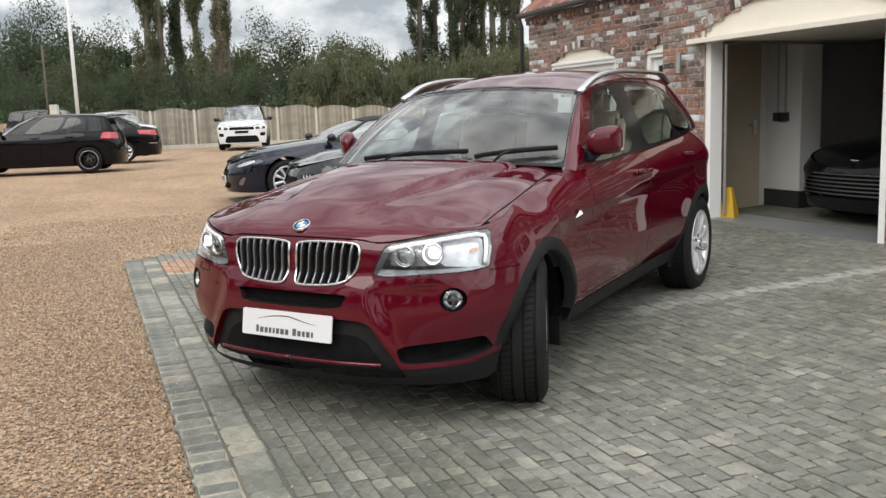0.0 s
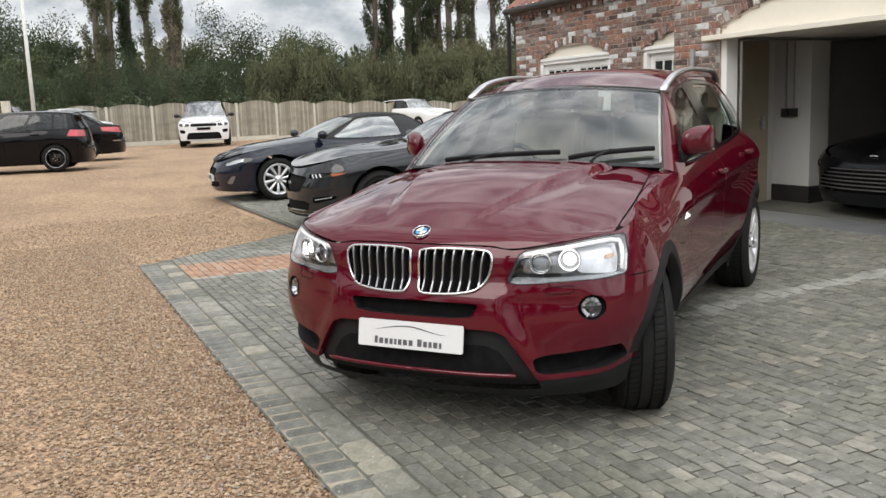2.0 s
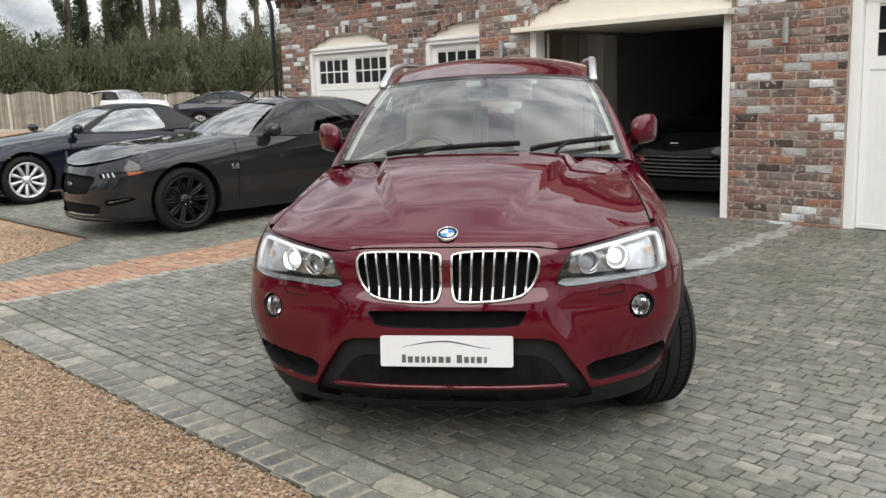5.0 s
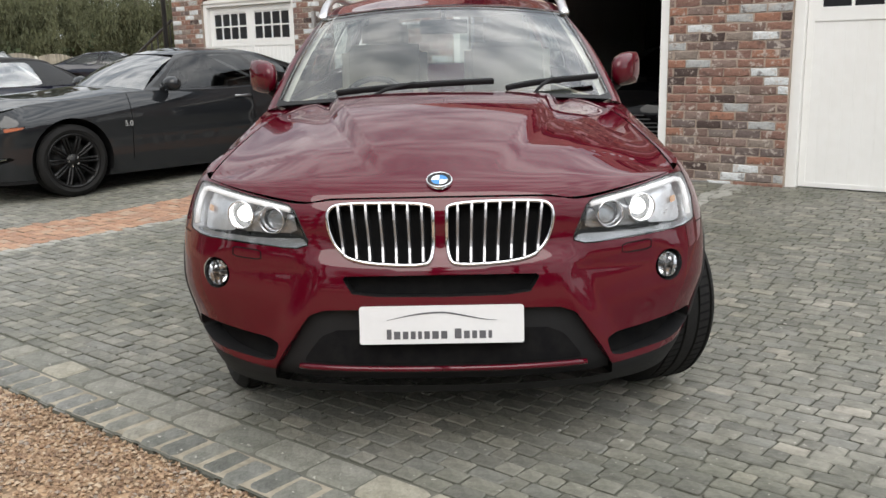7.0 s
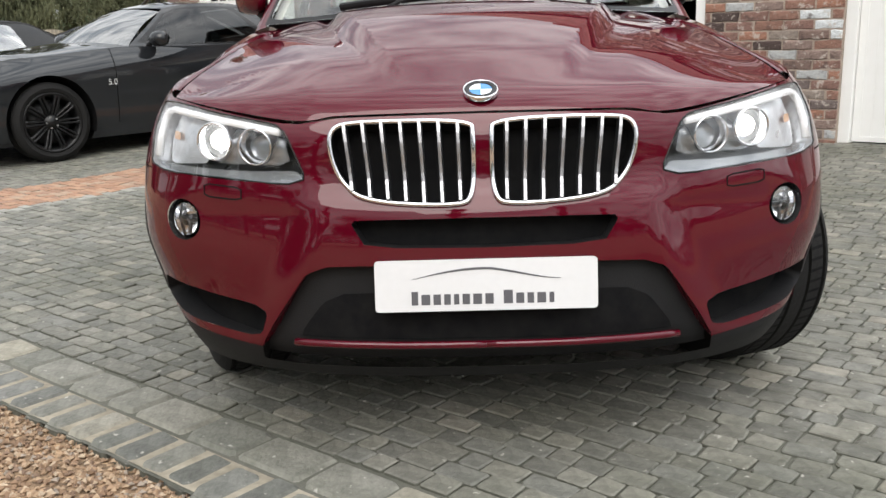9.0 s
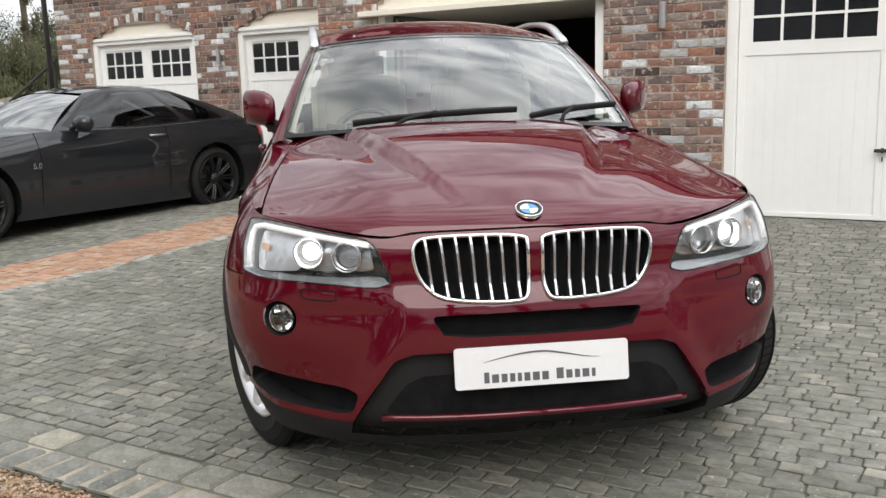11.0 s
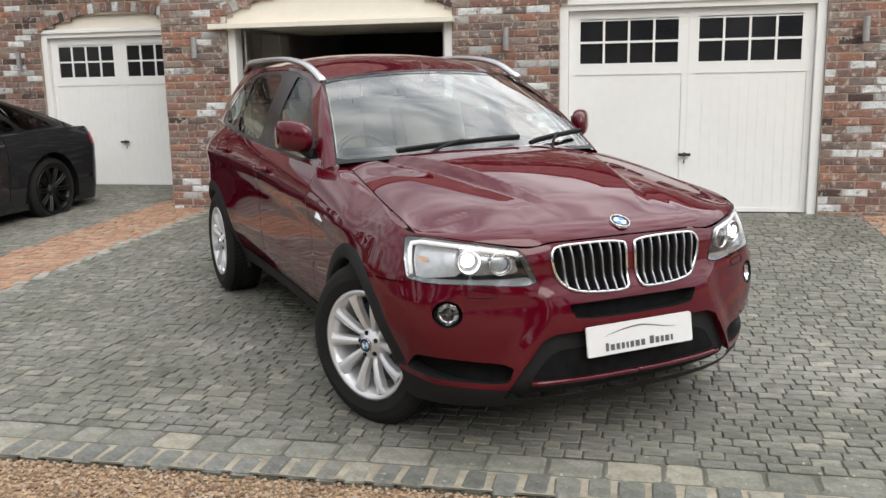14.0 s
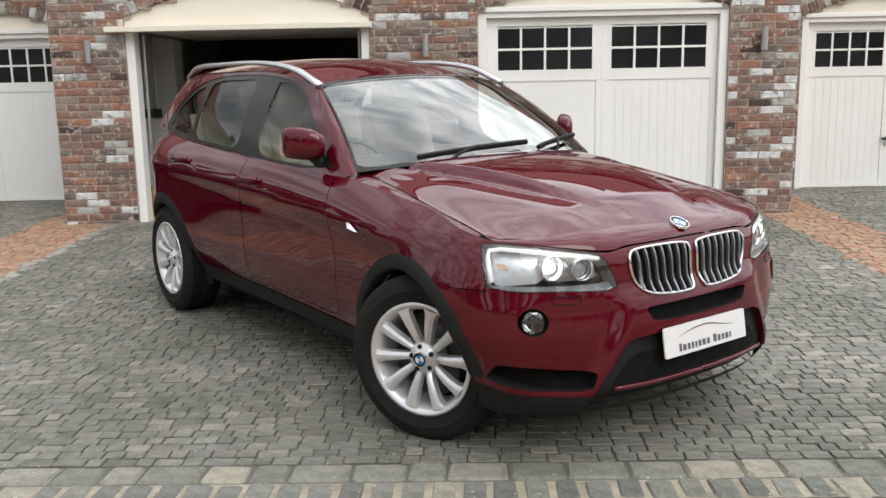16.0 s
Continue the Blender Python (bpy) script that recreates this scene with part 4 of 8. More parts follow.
def plant(depth, side):
    x, y = yard(depth, side)
    return Matrix.Translation((x, y, 0.15))


def woods():
    px = lambda p, d: (p - 784) / 1571 * d
    first = {}

    def put(kind, p, d, h, leaf, label):
        key = (kind, leaf)
        d = max(d, 42.5 + 0.49 * (px(p, d) + 14.6) + 0.4 * h)         # behind the slanting fence
        m = plant(d, px(p, d)) @ Matrix.Rotation((p * 1.7 + d) % 6.28, 4, "Z")
        bank = first.setdefault(key, [])
        if len(bank) < 2:
            bank.append((tree(kind, h, len(bank) * 17 + len(first), leaf, label, m), h))
        else:
            src, h0 = bank[int(p) % 2]
            s = h / h0
            ob = copy_thing(src, m)
            ob.scale = (s, s, s)
    # skyline trees
    for p, d, h in ((-160, 70, 10), (-60, 74, 11), (20, 70, 9.6), (70, 74, 10.6), (110, 78, 12.2), (168, 72, 11), (215, 74, 10), (247, 76, 11), (1010, 90, 9)):
        put("conifer" if p % 2 else "broad", p, d, h, "leaf_dark", "dark green tree behind the yard fence")
    for p, d, h in ((284, 62, 15), (304, 62, 15), (338, 64, 15.5), (374, 62, 15), (408, 60, 13.0), (424, 64, 12), (752, 66, 15), (782, 68, 15.5), (812, 64, 15), (828, 66, 15), (845, 66, 16), (866, 66, 15), (884, 63, 15), (902, 64, 15), (920, 70, 14), (960, 66, 15), (1000, 70, 14), (1050, 66, 14), (1110, 68, 15)):
        put("poplar", p, d, h, "leaf_dark" if p in (338, 752, 782, 812, 845) else "leaf_brown" if p in (300, 408, 920) else "leaf_olive", "tall thin poplar with sparse autumn leaves")
    for p, d, h in ((440, 70, 7.4), (510, 74, 10.2), (575, 80, 8.0), (632, 78, 8.6), (690, 84, 7.4), (735, 80, 7.2), (360, 72, 7), (270, 66, 7), (160, 62, 6.2), (60, 62, 6.2), (1080, 74, 8), (1160, 72, 8)):
        put("broad", p, d, h, "leaf_mid" if p % 3 else "leaf_dark", "rounded green tree behind the yard fence")
    for p, d, h in ((300, 50, 4.6), (350, 52, 5), (410, 50, 4.8), (455, 54, 4.8), (225, 50, 4.4), (150, 52, 4.6), (80, 52, 4.6), (10, 52, 4.4), (-70, 54, 4.6), (-150, 54, 4.6), (520, 52, 4.4)):
        put("broad", p, d, h, "leaf_dark", "dense dark hedge tree behind the yard fence")
    for p, d, h in ((560, 50, 3.9), (605, 52, 4.5), (650, 50, 4.2), (700, 50, 3.5), (745, 52, 3.8), (790, 50, 3.9), (840, 50, 4.3), (890, 50, 4.2), (935, 52, 4.4), (980, 50, 4.2), (1030, 50, 4.2), (1090, 50, 4.2), (1150, 50, 4.4)):
        put("willow", p, d, h, "leaf_olive", "feathery olive willow scrub behind the fence")
    # trees across the lane behind the camera, seen only as reflections
    for i in range(24):
        m = Matrix.Translation((-44 + i * 3.7, -20 - (i * 7 % 5) * 1.5, 0)) @ Matrix.Rotation(i * 1.3, 4, "Z")
        src, h0 = first[("broad", "leaf_mid")][i % 2] if i % 3 else first[("poplar", "leaf_olive")][0]
        ob = copy_thing(src, m)
        ob["group"] = "trees across the lane"


woods()


def undergrowth():
    rng = random.Random(8)

    def place(r):
        s = r.uniform(-40, 26)
        d = max(44, 41.8 + 0.49 * (s + 14.6)) + r.uniform(0, 14)
        x, y = yard(d, s)
        return [x, y, r.uniform(0.1, 2.6) * (0.7 + 0.3 * math.sin(s * 1.3))]

    me = leaf_cloud(42000, place, 0.11, rng)
    me.materials.append(M["leaf_dark"])
    tagged(new("undergrowth", me), "dark bramble and hedge growth behind the fence", "hedge", kind="stuff")


undergrowth()


def far_wood():
    """A distant belt of trees that closes the horizon."""
    rng = random.Random(9)

    def place(r):
        a = r.uniform(0, 6.28)
        d = r.uniform(120, 150)
        return [d * math.cos(a), d * math.sin(a), r.uniform(0, 1) ** 1.1 * (8 + 2.5 * math.sin(a * 9) + 1.5 * math.sin(a * 23))]

    me = leaf_cloud(60000, place, 0.62, rng)
    me.materials.append(M["leaf_dark"])
    tagged(new("far_trees", me), "distant belt of dark trees round the yard", "trees", kind="stuff")


far_wood()


def lamp_mast():
    x, y = yard(33, -13.2)
    m = thing("lamp_mast", "slim white metal mast standing in the yard", "mast", Matrix.Translation((x, y, 0.2)))
    bm = bmesh.new()
    tube(bm, [(0, 0, 0), (0, 0, 3), (0, 0, 6.2)], 0.075, 12, taper=[1, 0.9, 0.8])
    part("pole", bm, material("white_pole_paint", (0.62, 0.62, 0.6), 0.5), m, smooth=True)
    x, y = yard(38.5, -16.65)
    m = thing("utility_pole", "thin grey utility pole with cross arms and a box", "utility pole", Matrix.Translation((x, y, 0.2)) @ Matrix.Rotation(math.atan2(RIGHT.y, RIGHT.x), 4, "Z"))
    bm = bmesh.new()
    tube(bm, [(0, 0, -0.2), (0, 0, 2.5), (0, 0, 4.6)], 0.05, 8)
    part("pole", bm, M["bark"], m, smooth=True)
    for z in (2.9, 3.9):
        part("cross_arm", boxed((-0.30, 0.14, -0.03, 0.03, z, z + 0.06)), M["bark"], m)
    part("junction_box", boxed((0.12, 0.42, -0.14, 0.10, 1.55, 2.1), bevel=0.01), M["concrete"], m)


lamp_mast()


# ---------------------------------------------------------------- car kit
from mathutils.geometry import delaunay_2d_cdt
from mathutils.bvhtree import BVHTree


def paint(name, color, metal=0.35, flake=0.0):
    m = material(name, color, 0.45, metal, color2=tuple(c * 0.9 for c in color), scale=1.5, fine=400, coat=1.0, rough_var=0.03, spec=0.0)
    m.node_tree.nodes["Principled BSDF"].inputs["Coat Roughness"].default_value = 0.006
    m.node_tree.nodes["Principled BSDF"].inputs["Coat IOR"].default_value = 1.32 if name.startswith("black") else 1.5
    return m


C = {
    "red": paint("dark_red_metallic_paint", (0.080, 0.0012, 0.0085), 0.12),
    "grey": paint("dark_grey_metallic_paint", (0.017, 0.0185, 0.021), 0.15),
    "navy": paint("dark_navy_paint", (0.008, 0.010, 0.020), 0.0),
    "black": paint("black_paint", (0.004, 0.004, 0.005), 0.0),
    "white": paint("white_paint", (0.72, 0.73, 0.74), 0.0),
    "plastic": material("black_textured_plastic", (0.010, 0.010, 0.011), 0.6, spec=0.2, color2=(0.015, 0.015, 0.016), scale=10, fine=300, bump=0.12),
    # near-black that puts the shade of gaps, intakes and wheel arches into colour
    "void": material("unlit_gap_black", (0.004, 0.004, 0.005), 0.8, spec=0.1, color2=(0.01, 0.01, 0.01), scale=20),
    "gloss_black": material("gloss_black_trim", (0.008, 0.008, 0.009), 0.22, color2=(0.012, 0.012, 0.012), spec=0.3),
    "chrome": material("chrome", (0.78, 0.78, 0.79), 0.08, 1.0, color2=(0.7, 0.7, 0.72), rough_var=0.03),
    "satin": material("satin_aluminium", (0.36, 0.36, 0.37), 0.36, 1.0, color2=(0.30, 0.30, 0.315), rough_var=0.05),
    "rail": material("brushed_rail", (0.66, 0.66, 0.67), 0.32, 1.0, color2=(0.58, 0.58, 0.60), rough_var=0.05),
    "alloy": material("silver_alloy_paint", (0.74, 0.74, 0.76), 0.3, 0.55, color2=(0.68, 0.68, 0.70), rough_var=0.05, coat=0.4),
    # steel darkened so that the gaps between the spokes look shaded
    "disc": material("brake_disc_steel", (0.10, 0.10, 0.10), 0.5, 0.6, color2=(0.06, 0.058, 0.055), scale=14),
    "alloy_black": material("black_alloy_paint", (0.006, 0.006, 0.0065), 0.35, 0.0, color2=(0.009, 0.009, 0.009), spec=0.3),
    "tyre": material("tyre_rubber", (0.010, 0.010, 0.010), 0.8, spec=0.2, color2=(0.016, 0.0155, 0.015), scale=6, fine=90, bump=0.15),
    "lamp_silver": material("lamp_reflector", (0.8, 0.81, 0.83), 0.3, 0.75, color2=(0.6, 0.61, 0.63), scale=22),
    "lamp_dark": material("lamp_bezel", (0.022, 0.023, 0.025), 0.3, 0.2, color2=(0.035, 0.035, 0.037), scale=8),
    "lamp_grey": material("lamp_inner_grey", (0.50, 0.51, 0.53), 0.2, 0.7, color2=(0.3, 0.31, 0.32), scale=10),
    "lamp_smoke": material("smoked_lamp_unit", (0.05, 0.052, 0.056), 0.12, 0.3, color2=(0.14, 0.145, 0.15), scale=8),
    "drl": material("lamp_light_guide", (0.85, 0.86, 0.88), 0.25, color2=(0.8, 0.8, 0.82), glow=0.12),
    "lit": material("lit_projector_lens", (0.9, 0.9, 0.9), 0.1, color2=(0.9, 0.9, 0.9), glow=4.0),
    "amber": material("amber_lens", (0.62, 0.38, 0.24), 0.2, color2=(0.55, 0.34, 0.2), coat=0.6),
    "orange": material("orange_indicator_lens", (0.62, 0.17, 0.06), 0.2, color2=(0.5, 0.13, 0.05), coat=0.6),
    "red_lens": material("red_lamp_lens", (0.42, 0.015, 0.02), 0.15, color2=(0.3, 0.01, 0.015), coat=0.8),
    "plate": material("white_show_plate", (0.66, 0.66, 0.67), 0.35, color2=(0.62, 0.62, 0.63), scale=2),
    "plate_ink": material("dark_print", (0.09, 0.09, 0.10), 0.5),
    "blue": material("badge_blue", (0.03, 0.22, 0.55), 0.2, coat=0.5),
    "badge_white": material("badge_white", (0.8, 0.8, 0.8), 0.25, coat=0.5),
    "leather": material("beige_leather", (0.50, 0.44, 0.35), 0.55, color2=(0.43, 0.38, 0.30), scale=8, fine=120, bump=0.1),
    "trim_dark": material("dark_cabin_trim", (0.03, 0.029, 0.028), 0.65, color2=(0.04, 0.038, 0.036), scale=8),
    "headlining": material("pale_headlining", (0.62, 0.59, 0.52), 0.8, color2=(0.56, 0.53, 0.47)),
    "cloth": material("black_hood_cloth", (0.012, 0.012, 0.013), 0.95, color2=(0.02, 0.02, 0.02), fine=300, bump=0.2),
    "glass": glass_material("windscreen_glass", (0.84, 0.90, 0.87), 0.0, 0.86, 0.055, 2.2),
    "side_glass": glass_material("clear_side_glass", (0.80, 0.85, 0.82), 0.0, 0.5, 0.05, 3.6),
    "pale_glass": glass_material("sky_bright_screen", (0.62, 0.70, 0.68), 0.0, 0.72, 0.24, 2.0),
    "privacy": glass_material("tinted_side_glass", (0.22, 0.25, 0.24), 0.0, 0.55, 0.055, 3.6),
    "tint": glass_material("light_tinted_glass", (0.50, 0.56, 0.54), 0.0, 0.5, 0.05, 3.4),
    "dim_cover": glass_material("lamp_cover_dim", (0.85, 0.86, 0.87), 0.0, 0.07, 0.02),
    "dark_side": glass_material("dark_side_glass", (0.08, 0.088, 0.092), 0.0, 0.4, 0.045, 3.0),
    "cover": glass_material("clear_lamp_cover", (0.93, 0.94, 0.95), 0.0, 0.4),
}


class Curve:
    """Smooth interpolation through (key, value) knots."""

    def __init__(self, *knots):
        self.k = sorted(knots)
        n = len(self.k)
        self.d = []
        for i in range(n):
            a, b = self.k[max(i - 1, 0)], self.k[min(i + 1, n - 1)]
            self.d.append((b[1] - a[1]) / (b[0] - a[0]))
        for i in range(n - 1):
            s = (self.k[i + 1][1] - self.k[i][1]) / (self.k[i + 1][0] - self.k[i][0])
            for j in (i, i + 1):
                if s == 0 or self.d[j] * s < 0:
                    self.d[j] = 0.0
                elif abs(self.d[j]) > 3 * abs(s):
                    self.d[j] = 3 * s

    def __call__(self, x):
        k = self.k
        if x <= k[0][0]:
            return k[0][1]
        if x >= k[-1][0]:
            return k[-1][1]
        i = next(j for j in range(len(k) - 1) if x <= k[j + 1][0])
        h = k[i + 1][0] - k[i][0]
        t = (x - k[i][0]) / h
        return ((1 + 2 * t) * (1 - t) ** 2 * k[i][1] + t * (1 - t) ** 2 * h * self.d[i]
                + t * t * (3 - 2 * t) * k[i + 1][1] + t * t * (t - 1) * h * self.d[i + 1])


def chaikin(poly, n=2, r=0.22):
    for _ in range(n):
        out = []
        for p, q in zip(poly, poly[1:] + poly[:1]):
            out += [(p[0] + (q[0] - p[0]) * r, p[1] + (q[1] - p[1]) * r), (q[0] - (q[0] - p[0]) * r, q[1] - (q[1] - p[1]) * r)]
        poly = out
    return poly


def resample(poly, step):
    out = []
    for p, q in zip(poly, poly[1:] + poly[:1]):
        n = max(1, int(math.hypot(q[0] - p[0], q[1] - p[1]) / step))
        out += [(p[0] + (q[0] - p[0]) * i / n, p[1] + (q[1] - p[1]) * i / n) for i in range(n)]
    return out


def inside(poly, x, y):
    hit = False
    j = len(poly) - 1
    for i in range(len(poly)):
        (xi, yi), (xj, yj) = poly[i], poly[j]
        if (yi > y) != (yj > y) and x < (xj - xi) * (y - yi) / (yj - yi) + xi:
            hit = not hit
        j = i
    return hit


def circle(cx, cy, r, n=40):
    return [(cx + r * math.cos(2 * math.pi * i / n), cy + r * math.sin(2 * math.pi * i / n)) for i in range(n)]


def near_edge(poly, x, y, d):
    for (ax, ay), (bx, by) in zip(poly, poly[1:] + poly[:1]):
        ux, uy = bx - ax, by - ay
        L = ux * ux + uy * uy
        t = 0 if L == 0 else min(max(((x - ax) * ux + (y - ay) * uy) / L, 0), 1)
        if (ax + ux * t - x) ** 2 + (ay + uy * t - y) ** 2 < d * d:
            return True
    return False


def panelise(outline, regions, step):
    """Splits a flat outline into triangles and sorts them by region. regions: (key, polygon), the first that holds a triangle wins;
    what is in none goes to 'rest'. Returns the points and, per key, the triangles."""
    polys = [resample(outline, step)] + [resample(p, step * 0.7) for _, p in regions]
    pts, edges = [], []
    for poly in polys:
        k = len(pts)
        pts += poly
        edges += [(k + i, k + (i + 1) % len(poly)) for i in range(len(poly))]
    xs, ys = [p[0] for p in outline], [p[1] for p in outline]
    boxes = [(min(p[0] for p in q) - step, max(p[0] for p in q) + step, min(p[1] for p in q) - step, max(p[1] for p in q) + step) for q in polys]
    nx, ny = int((max(xs) - min(xs)) / step) + 1, int((max(ys) - min(ys)) / step) + 1
    for i in range(nx + 1):
        for j in range(ny + 1):
            x, y = min(xs) + i * step + 0.0007, min(ys) + j * step + 0.0004
            if inside(polys[0], x, y) and not any(b[0] < x < b[1] and b[2] < y < b[3] and near_edge(q, x, y, step * 0.45) for q, b in zip(polys, boxes)):
                pts.append((x, y))
    v, _, f, *_ = delaunay_2d_cdt([Vector(p) for p in pts], edges, [], 0, 1e-5)
    out = {}
    for t in f:
        cx, cy = sum(v[i].x for i in t) / 3, sum(v[i].y for i in t) / 3
        if not inside(polys[0], cx, cy):
            continue
        key = "rest"
        for (name, _), q, b in zip(regions, polys[1:], boxes[1:]):
            if b[0] < cx < b[1] and b[2] < cy < b[3] and inside(q, cx, cy):
                key = name
                break
        out.setdefault(key, []).append(tuple(t))
    return [(p.x, p.y) for p in v], out


def surface_mesh(name, pts, tris, fn, mats, lift=0.0, mirror=(1,), thick=0.0):
    """A mesh of triangles carried from the flat onto fn(u, v), with the true surface normals. mirror: sides (+1, -1) to build."""
    used = sorted({i for t in tris for i in t})
    back = {i: k for k, i in enumerate(used)}
    co, no = [], []
    e = 0.002
    for i in used:
        u, v = pts[i]
        p = Vector(fn(u, v))
        du, dv = Vector(fn(u + e, v)) - Vector(fn(u - e, v)), Vector(fn(u, v + e)) - Vector(fn(u, v - e))
        n = du.cross(dv)
        n = n.normalized() if n.length > 1e-12 else Vector((0, 0, 1))
        co.append(p + n * lift), no.append(n)
    verts, norms, faces = [], [], []
    for s in mirror:
        k = len(verts)
        verts += [(p.x, p.y * s, p.z) for p in co]
        norms += [(n.x, n.y * s, n.z) for n in no]
        for t in tris:
            f = [k + back[i] for i in t]
            faces.append(f if s > 0 else f[::-1])
        if thick:
            k2 = len(verts)
            verts += [((p - n * thick).x, (p - n * thick).y * s, (p - n * thick).z) for p, n in zip(co, no)]
            norms += [(n.x, n.y * s, n.z) for n in no]
            count = {}
            for t in tris:
                for a, b in ((t[0], t[1]), (t[1], t[2]), (t[2], t[0])):
                    count[(a, b)] = True
            for a, b in count:
                if (b, a) not in count:
                    q = [k + back[a], k2 + back[a], k2 + back[b], k + back[b]]
                    faces.append(q if s > 0 else q[::-1])
    me = bpy.data.meshes.new(name)
    me.from_pydata([tuple(p) for p in verts], [], faces)
    for m in (mats if isinstance(mats, (list, tuple)) else [mats]):
        me.materials.append(m)
    me.polygons.foreach_set("use_smooth", [True] * len(me.polygons))
    if not thick:
        me.normals_split_custom_set_from_vertices(norms)
    return me


def grid_mesh(name, fn, nu, nv, mat, u0=0.0, u1=1.0, v0=0.0, v1=1.0, lift=0.0, flip=False, mirror=(1,)):
    pts = [(u0 + (u1 - u0) * i / nu, v0 + (v1 - v0) * j / nv) for j in range(nv + 1) for i in range(nu + 1)]
    tris = []
    for j in range(nv):
        for i in range(nu):
            a = j * (nu + 1) + i
            q = (a, a + 1, a + nu + 2, a + nu + 1)
            tris += [(q[0], q[1], q[2]), (q[0], q[2], q[3])]
    return surface_mesh(name, pts, tris, fn, mat, lift, mirror)


def ribbon(bm, path, width, height, normal_of=None):
    """A rounded bar along a path: width across, height along the given normals."""
    pts = [Vector(p) for p in path]
    rings = []
    for i, p in enumerate(pts):
        d = (pts[min(i + 1, len(pts) - 1)] - pts[max(i - 1, 0)]).normalized()
        n = Vector(normal_of(i)) if normal_of else Vector((0, 0, 1))
        n = (n - d * n.dot(d)).normalized()
        s = d.cross(n)
        rings.append([bm.verts.new(p + s * (width * a) + n * (height * b)) for a, b in ((-0.5, 0), (-0.5, 0.6), (-0.3, 1), (0.3, 1), (0.5, 0.6), (0.5, 0))])
    for a, b in zip(rings, rings[1:]):
        for j in range(6):
            bm.faces.new((a[j], a[(j + 1) % 6], b[(j + 1) % 6], b[j]))
    bm.faces.new(rings[0][::-1]), bm.faces.new(rings[-1])
    return bm


def lathe_part(name, profile, mat, parent, sides=48, label="", smooth=True, closed=False):
    bm = bmesh.new()
    rings = lathe(bm, profile, sides)
    if closed:
        for j in range(sides):
            bm.faces.new((rings[-1][j], rings[0][j], rings[0][(j + 1) % sides], rings[-1][(j + 1) % sides]))
    bmesh.ops.recalc_face_normals(bm, faces=bm.faces[:])
    return part(name, bm, mat, parent, label, smooth)


def wheel(parent, m, r, rim, width, style, tyre_label="", spokes=10):
    """A wheel turned about y, outer face at -y (mirrored by m for the other side)."""
    w = new("wheel")
    w.parent, w.matrix_basis = parent, m
    h = width / 2
    prof = [(rim - 0.005, -h + 0.018), (rim + 0.012, -h + 0.004), (rim + (r - rim) * 0.45, -h - 0.006), (r - 0.028, -h + 0.006), (r - 0.010, -h + 0.02)]
    for g in (-0.32, -0.11, 0.11, 0.32):
        c = g * width
        prof += [(r, c - 0.011), (r, c - 0.006), (r - 0.009, c - 0.005), (r - 0.009, c + 0.005), (r, c + 0.006), (r, c + 0.011)]
    prof += [(r - 0.010, h - 0.02), (r - 0.028, h - 0.006), (rim + (r - rim) * 0.45, h + 0.006), (rim + 0.012, h - 0.004), (rim - 0.005, h - 0.018)]
    bm = bmesh.new()
    lathe(bm, prof, 72)
    bmesh.ops.recalc_face_normals(bm, faces=bm.faces[:])
    # cross grooves in the ribs, only coloured: flat black quads for their shade
    n = 70
    for i in range(n):
        a = 2 * math.pi * i / n
        for c0, c1 in ((-0.425, -0.335), (-0.30, -0.13), (0.13, 0.30), (0.335, 0.425)):
            vs = []
            for da, rr in ((-0.012, r + 0.0003), (0.012, r + 0.0003)):
                for c in (c0, c1):
                    k = a + da + (c * 0.12)
                    drop = 0.0125 if abs(c) > 0.4 else 0.0
                    vs.append(bm.verts.new(((rr - drop) * math.cos(k), c * width, (rr - drop) * math.sin(k))))
            bm.faces.new((vs[0], vs[1], vs[3], vs[2])).material_index = 1
    part("tyre", bm, [C["tyre"], C["void"]], w, tyre_label or "black road tyre")
    mat = C["alloy"] if style != "black" else C["alloy_black"]
    lathe_part("rim", [(rim, -h + 0.016), (rim + 0.006, -h + 0.004), (rim - 0.006, -h + 0.002), (rim - 0.02, -h + 0.016), (rim - 0.034, -h + 0.05), (rim - 0.04, h - 0.03)], mat, w, 64)
    lathe_part("brake_disc", [(0.05, -h + 0.115), (rim * 0.76, -h + 0.115), (rim * 0.76, -h + 0.13), (0.05, -h + 0.13)], C["disc"], w, 48, "steel brake disc darkened for the shade between the spokes")
    # added black disc standing for the shade deep inside the wheel
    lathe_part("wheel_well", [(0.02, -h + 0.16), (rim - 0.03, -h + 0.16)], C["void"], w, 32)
    bm = bmesh.new()                                       # spokes
    for i in range(spokes):
        a = 2 * math.pi * i / spokes + 0.16
        half_in, half_out = (0.015, 0.028) if style != "black" else (0.010, 0.013)
        rows = []
        for t in (0.0, 0.25, 0.55, 0.85, 1.0):
            rr = 0.058 + (rim - 0.018 - 0.058) * t
            hw = half_in + (half_out - half_in) * t + (0.012 if t == 1.0 else 0)
            twist = 0.05 * t if style == "silver" else (0.10 * t if i % 2 else -0.10 * t)
            depth = -h + 0.036 - 0.026 * math.sin(min(t * 1.15, 1) * math.pi / 2) + (0.004 if t == 0 else 0)
            ring = []
            for k, dd in ((-1.0, 0.03), (-0.85, 0.004), (-0.25, -0.004), (0.25, -0.004), (0.85, 0.004), (1.0, 0.03)):
                aa = a + twist
                ca, sa = math.cos(aa), math.sin(aa)
                ring.append(bm.verts.new((rr * ca - hw * k * sa, depth + dd, rr * sa + hw * k * ca)))
            rows.append(ring)
